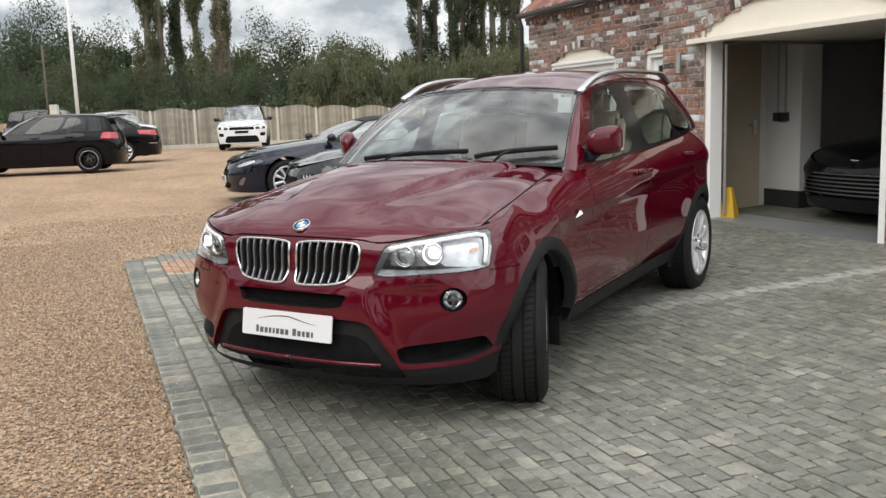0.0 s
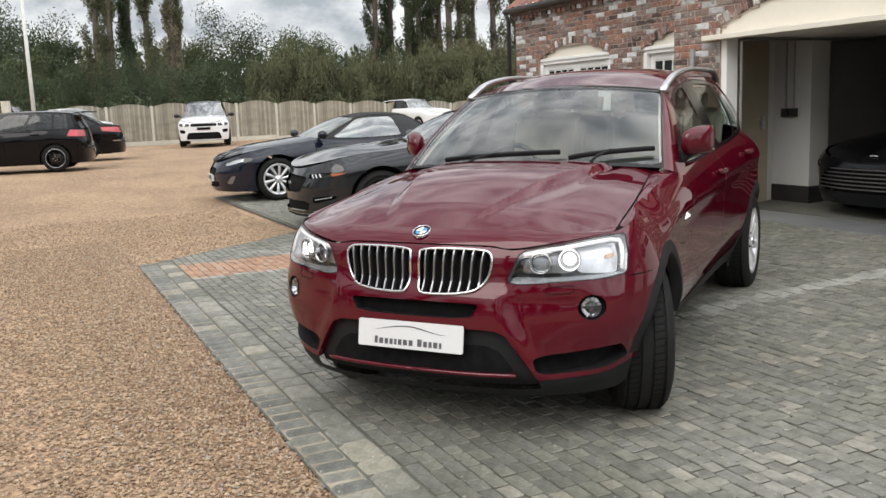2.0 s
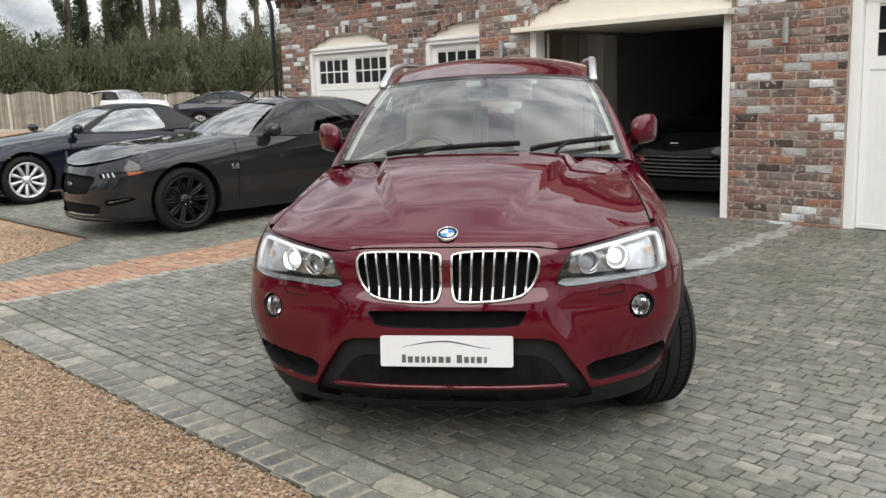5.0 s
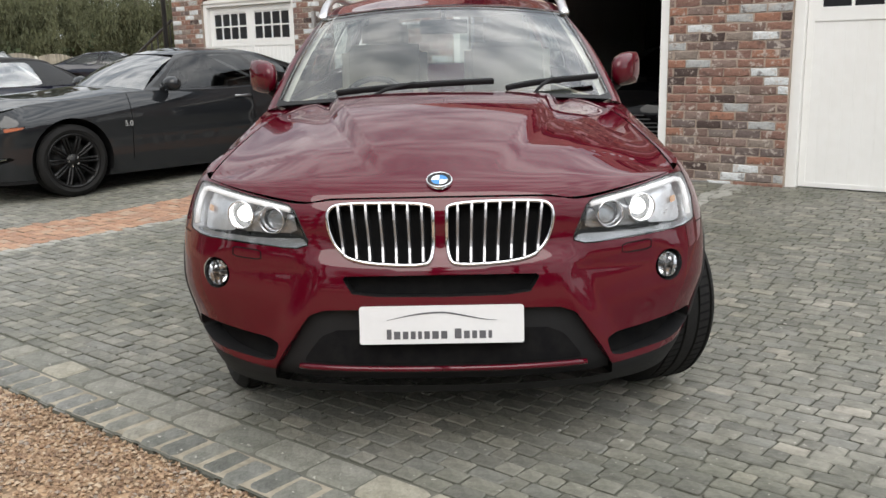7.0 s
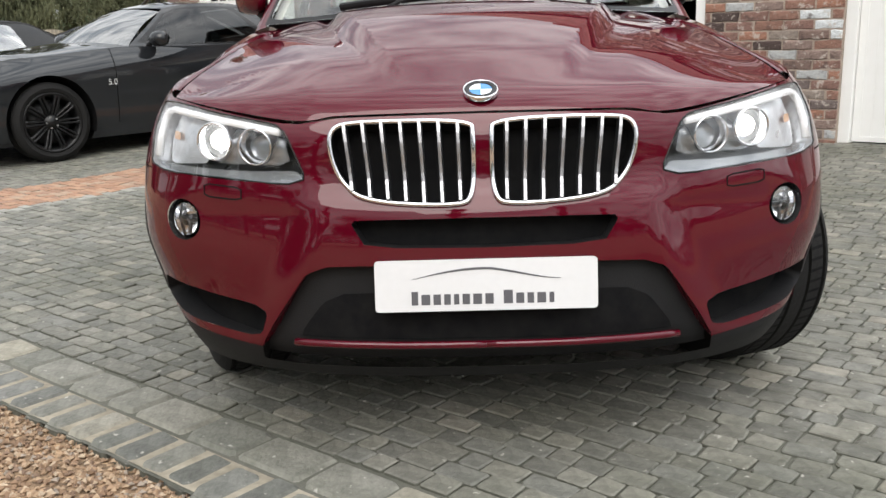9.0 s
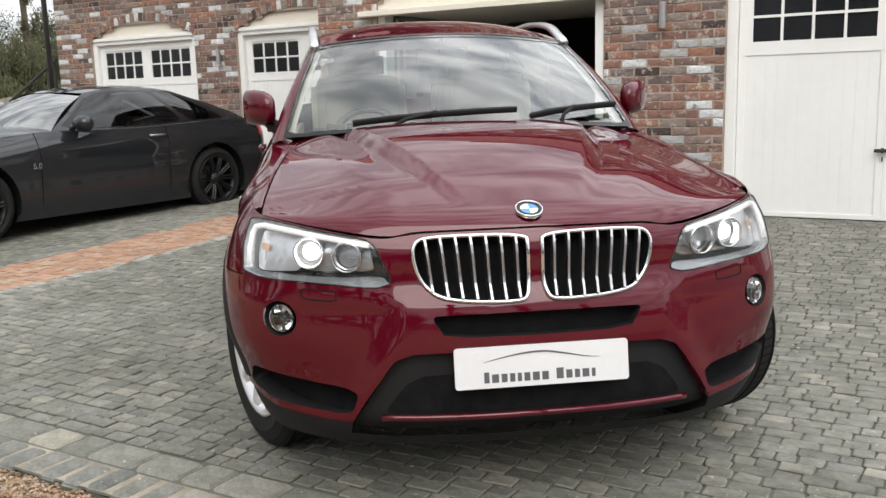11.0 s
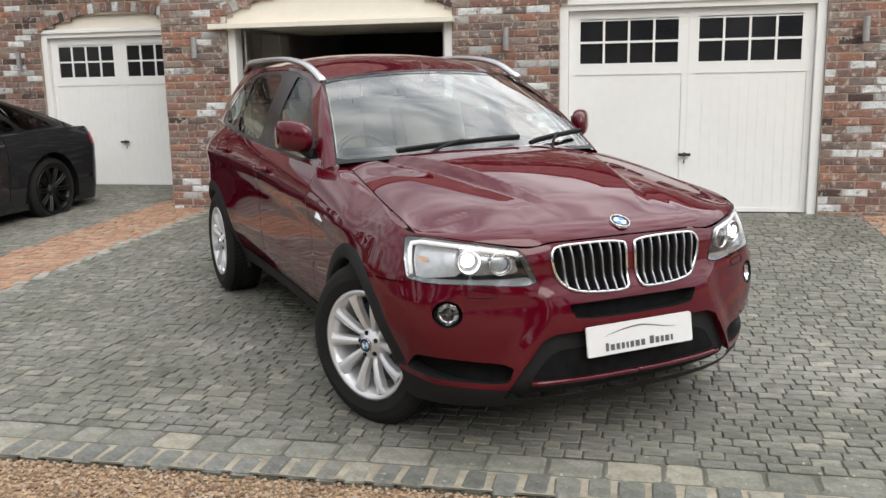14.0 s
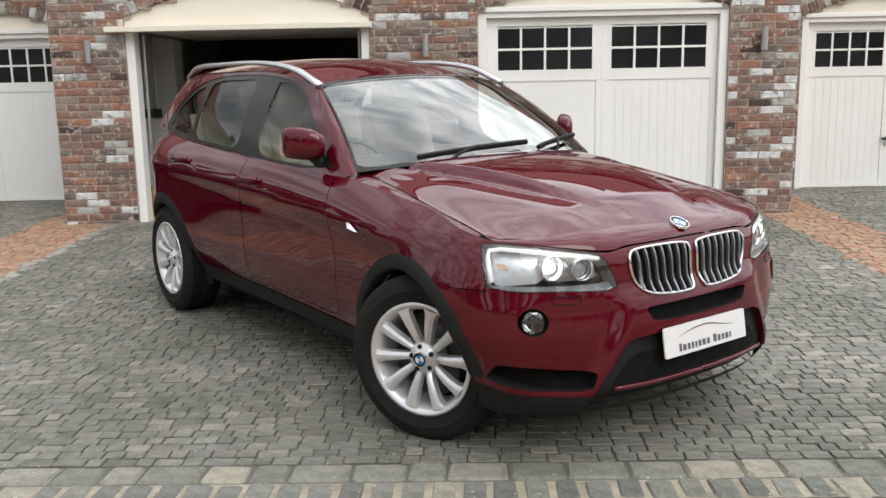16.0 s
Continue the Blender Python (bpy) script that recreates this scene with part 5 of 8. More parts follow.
        for p, q in zip(rows, rows[1:]):
            for k in range(5):
                bm.faces.new((p[k], q[k], q[k + 1], p[k + 1]))
    bmesh.ops.recalc_face_normals(bm, faces=bm.faces[:])
    part("spokes", bm, mat, w, smooth=False)
    lathe_part("hub", [(0.0, -h + 0.012), (0.03, -h + 0.013), (0.036, -h + 0.02), (0.062, -h + 0.03), (0.072, -h + 0.05), (0.075, -h + 0.11)], mat, w, 32)
    for i in range(5):
        bm = bmesh.new()
        a = 2 * math.pi * (i + 0.5) / 5
        tube(bm, [(0.05 * math.cos(a), -h + 0.04, 0.05 * math.sin(a)), (0.05 * math.cos(a), -h + 0.022, 0.05 * math.sin(a))], 0.011, 8)
        part("wheel_bolt", bm, C["plastic"] if style == "silver" else C["chrome"], w)
    return w


def roundel(parent, m, r):
    """A round enamel badge: dark ring, chrome rim and four coloured quarters."""
    b = new("badge")
    b.parent, b.matrix_basis = parent, m
    tagged(b, "round enamel badge with blue and white quarters")
    lathe_part("badge_ring", [(r * 0.62, -0.004), (r * 0.66, -0.007), (r * 0.94, -0.007), (r, -0.004), (r, 0.004)], C["gloss_black"], b, 32)
    lathe_part("badge_rim", [(r * 0.93, -0.0075), (r * 0.97, -0.009), (r * 1.01, -0.006), (r * 1.01, 0.003)], C["chrome"], b, 32)
    for q in range(4):
        bm = bmesh.new()
        o = bm.verts.new((0, -0.006, 0))
        arc = [bm.verts.new((r * 0.64 * math.cos(a), -0.006, r * 0.64 * math.sin(a))) for a in (q * math.pi / 2 + math.pi / 2 * i / 8 for i in range(9))]
        for p, s in zip(arc, arc[1:]):
            bm.faces.new((o, p, s))
        part("badge_quarter", bm, C["blue"] if q % 2 else C["badge_white"], b)
    return b


def lettering(text, size, mat, parent, m, name="lettering", depth=0.0006, align="CENTER"):
    cu = bpy.data.curves.new(name, "FONT")
    cu.body, cu.size, cu.extrude, cu.align_x, cu.align_y = text, size, depth, align, "CENTER"
    ob = new(name, cu)
    cu.materials.append(mat)
    ob.parent, ob.matrix_basis = parent, m
    return ob


# ---------------------------------------------------------------- the dark red SUV
CAR = Matrix.Translation((-4.136, 1.476, 0.0)) @ Matrix.Rotation(radians(-52.5), 4, "Z")
A_OF = Curve((0.2, 0.56), (0.27, 0.622), (0.33, 0.640), (0.43, 0.636), (0.5, 0.632), (0.58, 0.624), (0.635, 0.613), (0.665, 0.599), (0.69, 0.582), (0.72, 0.575), (0.80, 0.567), (0.85, 0.542), (0.89, 0.505), (0.93, 0.46))
B_OF = Curve((0.2, 0.825), (0.3, 0.868), (0.42, 0.905), (0.55, 0.938), (0.70, 0.932), (0.80, 0.903), (0.86, 0.876), (0.91, 0.84), (0.95, 0.79), (1.0, 0.74))
FULL = 0.76                                # below 1: fuller corners than an ellipse
FQ = 1.30                                  # flat length of the front quarter
HOOD0, HOOD1 = 0.43, -0.70                 # x of the bonnet side line's ends


def rise(q):
    return 1 - max(1 - q, 0.0) ** 1.5


def z_side_top(x):
    if x > HOOD1:
        return 0.885 + 0.163 * rise(min(max((HOOD0 - x) / (HOOD0 - HOOD1), 0), 1))
    return Curve((-3.7, 1.235), (-3.2, 1.19), (-2.4, 1.130), (-1.4, 1.076), (-0.70, 1.048))(x)


Y_TOP = Curve((-3.7, 0.60), (-3.2, 0.735), (-2.4, 0.805), (-1.4, 0.815), (-0.7, 0.803), (-0.3, 0.79), (0.1, 0.79), (0.42, 0.80))
Z_CREASE = Curve((-3.6, 1.03), (-2.6, 0.985), (-1.7, 0.945), (-0.9, 0.90), (-0.4, 0.872), (0.15, 0.83))
WAIST = Curve((-3.6, -0.02), (-2.8, 0.015), (-2.2, -0.02), (-1.4, -0.026), (-0.6, -0.018), (0.0, 0.010), (0.15, 0.010))


RIDGE = Curve((0.30, 0.545), (0.36, 0.515), (0.46, 0.462), (0.52, 0.425), (0.56, 0.405), (0.61, 0.392), (0.66, 0.40), (0.70, 0.42))


def side_y(x, z):
    top, zc = z_side_top(x), Z_CREASE(x)
    yc = 0.905 + WAIST(x) * 0.6
    if z <= zc:
        t = (zc - z)
        y = yc - 0.012 * smoothstep(0.0, 0.10, t) * smoothstep(0.55, 0.15, t) + 0.0
        y -= 0.125 * smoothstep(0.28, 0.75, t) ** 1.6
        y += WAIST(x) * 0.4 * smoothstep(0.1, 0.4, t)
    else:
        t = (z - zc) / max(top - zc, 0.02)
        y = yc + (Y_TOP(x) - yc) * (0.30 * t + 0.70 * t ** 2.0)
    return y


def lower(s, z):
    """The lower body: s runs from the nose's middle round the corner and back along the side."""
    if s <= FQ:
        th = s / FQ * math.pi / 2
        y = B_OF(z) * math.copysign(abs(math.sin(th)) ** FULL, th)
        # hollow cheek outside the ridge that frames the lower intake
        a, ridge = abs(y), RIDGE(z)
        hollow = 0.022 * smoothstep(ridge - 0.02, ridge + 0.085, a) * smoothstep(0.86, 0.66, a) * smoothstep(0.70, 0.62, z) * smoothstep(0.27, 0.36, z)
        return 0.15 + A_OF(z) * math.cos(th) ** FULL - hollow, y, z
    x = 0.15 - (s - FQ)
    k = smoothstep(0.15, -0.15, x)
    y = B_OF(z) * (1 - k) + side_y(x, z) * k
    if x < -2.85:
        y *= 1 - 0.44 * ((-2.85 - x) / 0.75) ** 2
    return x, y, z


def s_of_y(y, z):
    return math.copysign(FQ * math.asin(min(abs(y) / B_OF(z), 1.0) ** (1 / FULL)) / (math.pi / 2), y)


def front_poly(pts, n=2, r=0.22):
    return [(s_of_y(y, z), z) for y, z in chaikin(pts, n, r)] if n else [(s_of_y(y, z), z) for y, z in pts]


def side_s(x):
    return FQ + 0.15 - x


Z_NOSE = Curve((0.0, 0.846), (0.34, 0.842), (0.41, 0.831), (0.465, 0.834), (0.62, 0.859), (0.77, 0.883), (0.80, 0.885))


def top_edge(s):
    """Height of the upper edge of the lower body at s."""
    if s <= FQ:
        th = s / FQ * math.pi / 2
        x = 0.15 + 0.505 * math.cos(th) ** FULL
        if x > HOOD0:
            return Z_NOSE(0.868 * math.sin(th) ** FULL)
        return z_side_top(x)
    return z_side_top(0.15 - (s - FQ))


def hood_edge(x):
    """Half width of the body at the bonnet's side line."""
    z = z_side_top(x)
    if x < 0.15:
        return lower(side_s(x), z)[1]
    return B_OF(z) * (1 - min((x - 0.15) / A_OF(z), 1) ** (2 / FULL)) ** (FULL / 2)


Y_LINE = Curve((-0.70, 0.672), (-0.62, 0.684), (-0.3, 0.732), (0.0, 0.765), (0.2, 0.780), (0.39, 0.79))


def hood_line(x):
    """The bonnet's side shut line: half width and height at x."""
    y = min(Y_LINE(x), hood_edge(x))
    return y, z_side_top(x) + 0.10 * (hood_edge(x) - y)


def hood(p, q):
    """The bonnet: p across (-1 to 1), q from the nose to the screen."""
    a = abs(p)
    sp = p * 0.79
    zf = Z_NOSE(abs(sp))
    th = math.asin(min(abs(sp) / B_OF(zf), 1) ** (1 / FULL))
    fx = 0.15 + A_OF(zf) * math.cos(th) ** FULL - 0.004
    # rear edge along the foot of the screen
    rx = -0.478 - 0.175 * p * p
    x = fx + (rx - fx) * q
    y = p * (hood_line(min(x, 0.39))[0] - 0.0018)
    edge = hood_line(min(x, 0.39))[1] if x < 0.39 else z_side_top(x)
    z = zf + (0.885 - zf) * (1 - math.exp(-max(q, 0) / 0.022)) + (1.084 - 0.026 * p * p - 0.885) * rise(q)
    z += (edge - z) * a ** 5 * smoothstep(0.0, 0.05, q)
    z += 0.030 * (1 - a ** 2.2) * smoothstep(0.0, 0.25, q) * smoothstep(1.25, 0.6, q)
    pe = 0.22 + 0.52 * max(q, 0.0) ** 0.9                  # raised centre panel between two creases that close towards the badge
    z += 0.032 * min(max((pe + 0.015 - a) / 0.075, 0.0), 1.0) * smoothstep(0.04, 0.55, q) * (1 - 0.2 * smoothstep(0.9, 1.0, q))
    z -= 0.006 * smoothstep(pe + 0.22, pe + 0.03, a) * smoothstep(pe - 0.03, pe + 0.03, a) * smoothstep(0.1, 0.5, q)
    z += 0.024 * smoothstep(0.72, 1.0, q) * smoothstep(pe - 0.02, pe + 0.10, a) * (1 - a ** 9)      # the outer fields come level at the scuttle
    return x, y, z


def screen(p, t):
    """The windscreen: p across, t from foot to roof."""
    b = Vector((-0.47 - 0.12 * p * p, 0.750 * p, 1.092 - 0.030 * p * p))
    e = Vector((-1.105 - 0.08 * p * p, 0.602 * p, 1.508 - 0.042 * p * p))
    c = b.lerp(e, t)
    bulge = 0.028 * math.sin(math.pi * t)
    return c.x + bulge * 0.6, c.y, c.z + bulge * 0.75


Z_ROOF = Curve((-3.45, 1.49), (-3.1, 1.536), (-2.6, 1.558), (-2.0, 1.557), (-1.6, 1.533), (-1.18, 1.466))
Y_ROOF = Curve((-3.45, 0.48), (-3.0, 0.56), (-2.2, 0.610), (-1.18, 0.602))


def cabin(x, v):
    """Side of the cabin: x along, v / 0.45 from belt to roof edge."""
    t = v / 0.45
    b = Vector((x, Y_TOP(x), z_side_top(x)))
    e = Vector((x, Y_ROOF(x), Z_ROOF(x)))
    c = b.lerp(e, t)
    return c.x, c.y + 0.022 * math.sin(math.pi * min(max(t, 0), 1)), c.z


def roof(u, p):
    x = -1.11 - 2.21 * u
    z = Z_ROOF(x)
    mid = Curve((-3.45, 1.55), (-2.9, 1.616), (-2.2, 1.634), (-1.6, 1.606), (-1.11, 1.508))(x)
    xx = x - 0.08 * p * p * (1 - u)
    z = Z_ROOF(xx)
    return xx, Y_ROOF(xx) * p, z + (mid - z) * (1 - abs(p) ** 2.6)


KIDNEY = [(0.021, 0.80), (0.024, 0.831), (0.30, 0.833), (0.352, 0.818), (0.350, 0.755), (0.325, 0.695), (0.272, 0.655), (0.06, 0.643), (0.021, 0.660)]
LAMP = [(0.405, 0.690), (0.465, 0.828), (0.62, 0.853), (0.76, 0.876), (0.822, 0.876), (0.846, 0.80), (0.850, 0.715)]
SLOT = [(-0.20, 0.618), (0.296, 0.616), (0.306, 0.606), (0.272, 0.553), (-0.20, 0.548)]
TRAP = [(-0.20, 0.512), (0.36, 0.510), (0.418, 0.490), (0.455, 0.440), (0.545, 0.302), (0.55, 0.250), (-0.20, 0.250)]
VENT = [(0.545, 0.322), (0.520, 0.398), (0.80, 0.430), (0.836, 0.432), (0.848, 0.368), (0.775, 0.334)]


def build_suv():
    car = thing("suv_car", "dark red metallic five-door SUV parked on block paving with lit headlamps", "car", CAR)
    both, R = (1, -1), C["red"]
    S_END = side_s(-3.60)
    # ---- lower body split into its panels
    outline = [(0.0, 0.215)]
    n = 60
    outline += [(S_END * i / n, 0.215 if S_END * i / n < 1.0 else 0.215 + 0.07 * smoothstep(1.0, 1.25, S_END * i / n)) for i in range(1, n + 1)]
    outline += [(S_END * i / 110, top_edge(S_END * i / 110)) for i in range(110, -1, -1)]
    kidney, lamp, slot, trap, vent = KIDNEY, LAMP, SLOT, TRAP, VENT
    fog = circle(0.742, 0.598, 0.050, 32)
    regions = [
        ("kidney", front_poly(kidney, 2, 0.25)), ("lamp", front_poly(lamp, 2, 0.12)),
        ("slot", front_poly(slot, 1, 0.15)), ("trap", front_poly(trap, 1, 0.12)), ("vent", front_poly(vent, 2, 0.15)), ("fog", front_poly(fog, 0)),
        ("arch", [(s, z) for s, z in circle(side_s(0.0), 0.345, 0.385, 56)]), ("arch", circle(side_s(-2.80), 0.355, 0.385, 56)),
        ("valance", [(-0.05, 0.2), (0.30, 0.2), (side_s(0.25), 0.2), (side_s(0.25), 0.345), (s_of_y(0.848, 0.346), 0.346), (s_of_y(0.775, 0.314), 0.314), (s_of_y(0.545, 0.300), 0.300), (s_of_y(0.53, 0.262), 0.262), (-0.05, 0.262)]),
        ("sill", [(side_s(0.33), 0.2), (side_s(-3.75), 0.2), (side_s(-3.75), 0.40), (side_s(-2.45), 0.392), (side_s(-0.36), 0.372), (side_s(0.33), 0.33)]),
    ]
    g = 0.0022                                             # half width of a shut line
    zt = lambda x: z_side_top(x) + 0.02
    doors = {"door_front": [(side_s(-0.60), 0.402), (side_s(-0.60), 0.70), (side_s(-0.66), 0.93), (side_s(-0.70), zt(-0.70)), (side_s(-1.62), zt(-1.6)), (side_s(-1.62), 0.402)],
             "door_rear": [(side_s(-1.62 - 2 * g), 0.402), (side_s(-1.62 - 2 * g), zt(-1.6)), (side_s(-2.62), zt(-2.6)), (side_s(-2.62), 0.95), (side_s(-2.50), 0.80), (side_s(-2.33), 0.60), (side_s(-2.28), 0.402)]}
    strips = []
    for poly in doors.values():                            # shut lines as thin strips round each door
        c = (sum(p[0] for p in poly) / len(poly), sum(p[1] for p in poly) / len(poly))
        inner = []
        for p in poly:
            dx, dy = c[0] - p[0], c[1] - p[1]
            inner.append((p[0] + math.copysign(2 * g, dx), p[1] + math.copysign(2 * g, dy)))
        strips.append((poly, inner))
    # wing to bumper joint below the lamp's outer corner
    joint = [(s_of_y(0.852, 0.712), 0.709), (side_s(0.31), 0.709), (side_s(0.31), 0.713), (s_of_y(0.852, 0.714), 0.713)]
    regions += [("joint", joint)]
    for (poly, inner), key in zip(strips, doors):
        regions.append((key, inner))
        regions.append(("line_" + key, poly))
    pts, tri = panelise(outline, regions, 0.028)
    part("body", surface_mesh("body", pts, tri["rest"], lower, R, 0, both), None, car)
    part("bumper_valance", surface_mesh("valance", pts, tri["valance"], lower, C["plastic"], -0.004, both), None, car, "black plastic lower valance")
    part("sill_cladding", surface_mesh("sill", pts, tri["sill"], lower, C["plastic"], 0.004, both), None, car, "black plastic sill cladding")
    for key in ("joint", "line_door_front", "line_door_rear"):
        for s in both:
            if key in tri:
                part("shut_line", surface_mesh("shut_line", pts, tri[key], lower, C["void"], -0.006, (s,)), None, car, "dark panel gap")
    for s in both:
        for key in doors:
            d = part("door", surface_mesh("door", pts, tri[key], lower, R, 0, (s,)), None, car)
            hx, hz = (-1.50, 0.985) if key == "door_front" else (-2.47, 1.04)
            bm = bmesh.new()
            pth = []
            for i in range(9):
                x = hx + 0.11 - 0.22 * i / 8
                y = lower(side_s(x), hz)[1] + 0.008 + 0.022 * math.sin(math.pi * i / 8) ** 0.6
                pth.append((x, y * s, hz))
            ribbon(bm, pth, 0.026, 0.016, lambda i: (0, s, 0.1))
            part("door_handle", bm, R, d, smooth=True)
    # ---- wheel arch liners and cladding rings
    for ax, az in ((0.0, 0.345), (-2.80, 0.355)):
        for s in both:
            bm = bmesh.new()
            rows = []
            a0, a1 = (radians(4 if ax > -1 else -14), radians(176 if ax > -1 else 200))
            for i in range(49):
                a = a0 + (a1 - a0) * i / 48
                row = []
                for rr, out in ((0.376, -0.05), (0.380, 0.004), (0.392, 0.007), (0.428, 0.005), (0.442, 0.000)):
                    x, z = ax - rr * math.cos(a), az + rr * math.sin(a)
                    z = max(z, 0.235)
                    y = lower(side_s(x) if x < 0.15 else FQ * math.acos(min((x - 0.15) / A_OF(z), 1) ** (1 / FULL)) / (math.pi / 2), max(z, 0.24))[1]
                    row.append(bm.verts.new((x, (y + out) * s, z)))
                rows.append(row)
            for p, q in zip(rows, rows[1:]):
                for k in range(4):
                    bm.faces.new((p[k], p[k + 1], q[k + 1], q[k]) if s > 0 else (p[k], q[k], q[k + 1], p[k + 1]))
            part("arch_cladding", bm, C["plastic"], car, "black plastic wheel arch cladding", True)
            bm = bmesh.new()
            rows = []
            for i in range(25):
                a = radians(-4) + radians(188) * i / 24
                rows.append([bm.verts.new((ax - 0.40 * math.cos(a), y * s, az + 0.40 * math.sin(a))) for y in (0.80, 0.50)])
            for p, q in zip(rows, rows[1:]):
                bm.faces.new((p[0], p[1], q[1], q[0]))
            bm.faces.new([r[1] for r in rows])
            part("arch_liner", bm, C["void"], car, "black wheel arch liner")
    # ---- bonnet, with black tubes for the shade in its gap
    part("bonnet", grid_mesh("bonnet", lambda u, v: hood(-u, max(v, 0) ** 1.7), 120, 72, R, -0.994, 0.996, 0.03, 1.0), None, car)
    bm = bmesh.new()
    for s in both:
        top = [Vector(hood(s * 0.999, 0.004 + 0.99 * i / 30)) - Vector((0, 0, 0.007)) for i in range(31)]
        tube(bm, [tuple(p) for p in top], 0.0035, 6)
    tube(bm, [tuple(Vector(hood(-0.99 + 1.98 * i / 40, 0.004)) - Vector((0.010, 0, 0.003))) for i in range(41)], 0.003, 6)
    part("bonnet_gap", bm, C["void"], car, "black line for the shade in the bonnet gap")
    # ---- screen, roof, cabin sides
    sc = part("windscreen", grid_mesh("windscreen", lambda u, v: screen(-u, v), 40, 24, C["glass"], -0.998, 0.998, 0.004, 0.992), None, car, "clear windscreen reflecting the clouds")
    sc.visible_shadow = False
    p2, t2 = panelise([(-1, 0), (1, 0), (1, 1), (-1, 1)], [("hole", chaikin([(-0.988, 0.03), (0.988, 0.03), (0.988, 0.985), (-0.988, 0.985)], 2, 0.03))], 0.05)
    part("screen_seal", surface_mesh("screen_seal", p2, t2["rest"], lambda u, v: screen(-u, v), C["gloss_black"], -0.010), None, car, "black ceramic screen border")
    part("roof", grid_mesh("roof", lambda u, v: roof(u, -v), 50, 36, R, 0.0, 1.0, -1.0, 1.0), None, car)
    for s in both:
        strip = lambda u, v: tuple(Vector(screen(1.0, v)).lerp(Vector(cabin(-0.625 - 0.57 * v, 0.45 * v)), u) + Vector((0.3, 0.6, 0.4)) * (0.016 * math.sin(math.pi * u) * math.sin(math.pi * (0.15 + 0.7 * v))))
        part("pillar", grid_mesh("pillar", strip, 3, 24, R, 0.0, 1.0, 0.0, 1.0, mirror=(s,)), None, car)
        inner = lambda u, v: tuple(Vector(strip(u * 0.96, 0.03 + 0.95 * v)) - Vector((0.035, 0.028, 0.022)))
        trim_ = grid_mesh("pillar_trim", inner, 3, 16, C["headlining"], 0.0, 1.0, 0.0, 1.0, mirror=(s,))
        part("pillar_trim", trim_, None, car, "cream inner pillar trim")
        wing = lambda u, v: (lambda x: (x, *[a + (b - a) * u for a, b in zip((hood_edge(x), z_side_top(x)), (hood_line(x)[0] + 0.0015, hood_line(x)[1] - 0.001 + 0.012 * math.sin(math.pi * u) * 0.5))]))(0.37 - 1.07 * v)
        wm = grid_mesh("wing_top", wing, 6, 40, R, 0.0, 1.0, 0.0, 1.0, mirror=(s,))
        wm.flip_normals()
        part("wing_top", wm, None, car)
    # cabin side openings
    xa = lambda t: -0.625 - 0.57 * t
    out = [(xa(i / 10) , 0.45 * i / 10) for i in range(11)] + [(-1.25 - 1.87 * i / 20, 0.45) for i in range(1, 21)] + [(-3.12 - 0.22 * (1 - i / 6), 0.45 * i / 6) for i in range(6, -1, -1)] + [(-3.34 + 2.715 * i / 20, 0.0) for i in range(1, 20)]
    fw = [(-0.87, 0.024), (-1.03, 0.19), (-1.285, 0.383), (-1.40, 0.412), (-1.53, 0.415), (-1.57, 0.41), (-1.565, 0.024)]
    rw = [(-1.80, 0.028), (-1.82, 0.405), (-2.30, 0.398), (-2.46, 0.375), (-2.44, 0.028)]
    qw = [(-2.51, 0.04), (-2.53, 0.365), (-2.72, 0.32), (-2.90, 0.20), (-2.98, 0.075), (-2.95, 0.045)]
    surround = [(-0.69, 0.006), (-0.985, 0.22), (-1.26, 0.40), (-1.38, 0.428), (-1.70, 0.432), (-2.30, 0.425), (-2.66, 0.385), (-2.93, 0.24), (-3.06, 0.06), (-3.03, 0.006)]
    reg = [("w0", chaikin(fw, 2, 0.12)), ("w1", chaikin(rw, 2, 0.1)), ("w2", chaikin(qw, 2, 0.15)), ("frame", chaikin(surround, 1, 0.15))]
    p3, t3 = panelise(out, reg, 0.03)

    def cab(name, key, mat, s, label="", lift=0.0):
        me = surface_mesh(name, p3, t3[key], lambda u, v: cabin(u, v), mat, 0, (s,))
        # turn the faces outward
        me.flip_normals()
        no = []
        e = 0.002
        used = sorted({i for t in t3[key] for i in t})
        for i in used:
            u, v = p3[i]
            nn = (Vector(cabin(u, v + e)) - Vector(cabin(u, v - e))).cross(Vector(cabin(u + e, v)) - Vector(cabin(u - e, v))).normalized()
            no.append((nn.x, nn.y * s, nn.z))
        me.normals_split_custom_set_from_vertices(no)
        if lift:
            for vtx, nn in zip(me.vertices, no):
                vtx.co += Vector(nn) * lift
        return part(name, me, None, car, label)

    for s in both:
        cab("cabin_side", "rest", R, s)
        cab("window_frame", "frame", C["gloss_black"], s, "gloss black window surround", -0.004)
        for key, mat, lab in (("w0", C["side_glass"], "clear front side glass"), ("w1", C["tint"], "tinted rear side glass"), ("w2", C["tint"], "tinted quarter glass")):
            w = cab("side_window", key, mat, s, lab, -0.010)
            w.visible_shadow = False
        # roof rail
        bm = bmesh.new()
        path = []
        for i in range(33):
            u = i / 32
            x = -1.17 - 1.88 * u
            lift = 0.044 * math.sin(math.pi * min(u * 3.2, 0.5)) if u < 0.16 else 0.044 if u < 0.86 else 0.044 * math.sin(math.pi * min((1 - u) * 3.6, 0.5))
            path.append((x, (Y_ROOF(x) + 0.005) * s, Z_ROOF(x) - 0.012 + lift))
        ribbon(bm, path, 0.044, 0.026)
        part("roof_rail", bm, C["rail"], car, "satin aluminium roof rail", True)
        # mirror
        mi = new("mirror")
        mi.parent = car
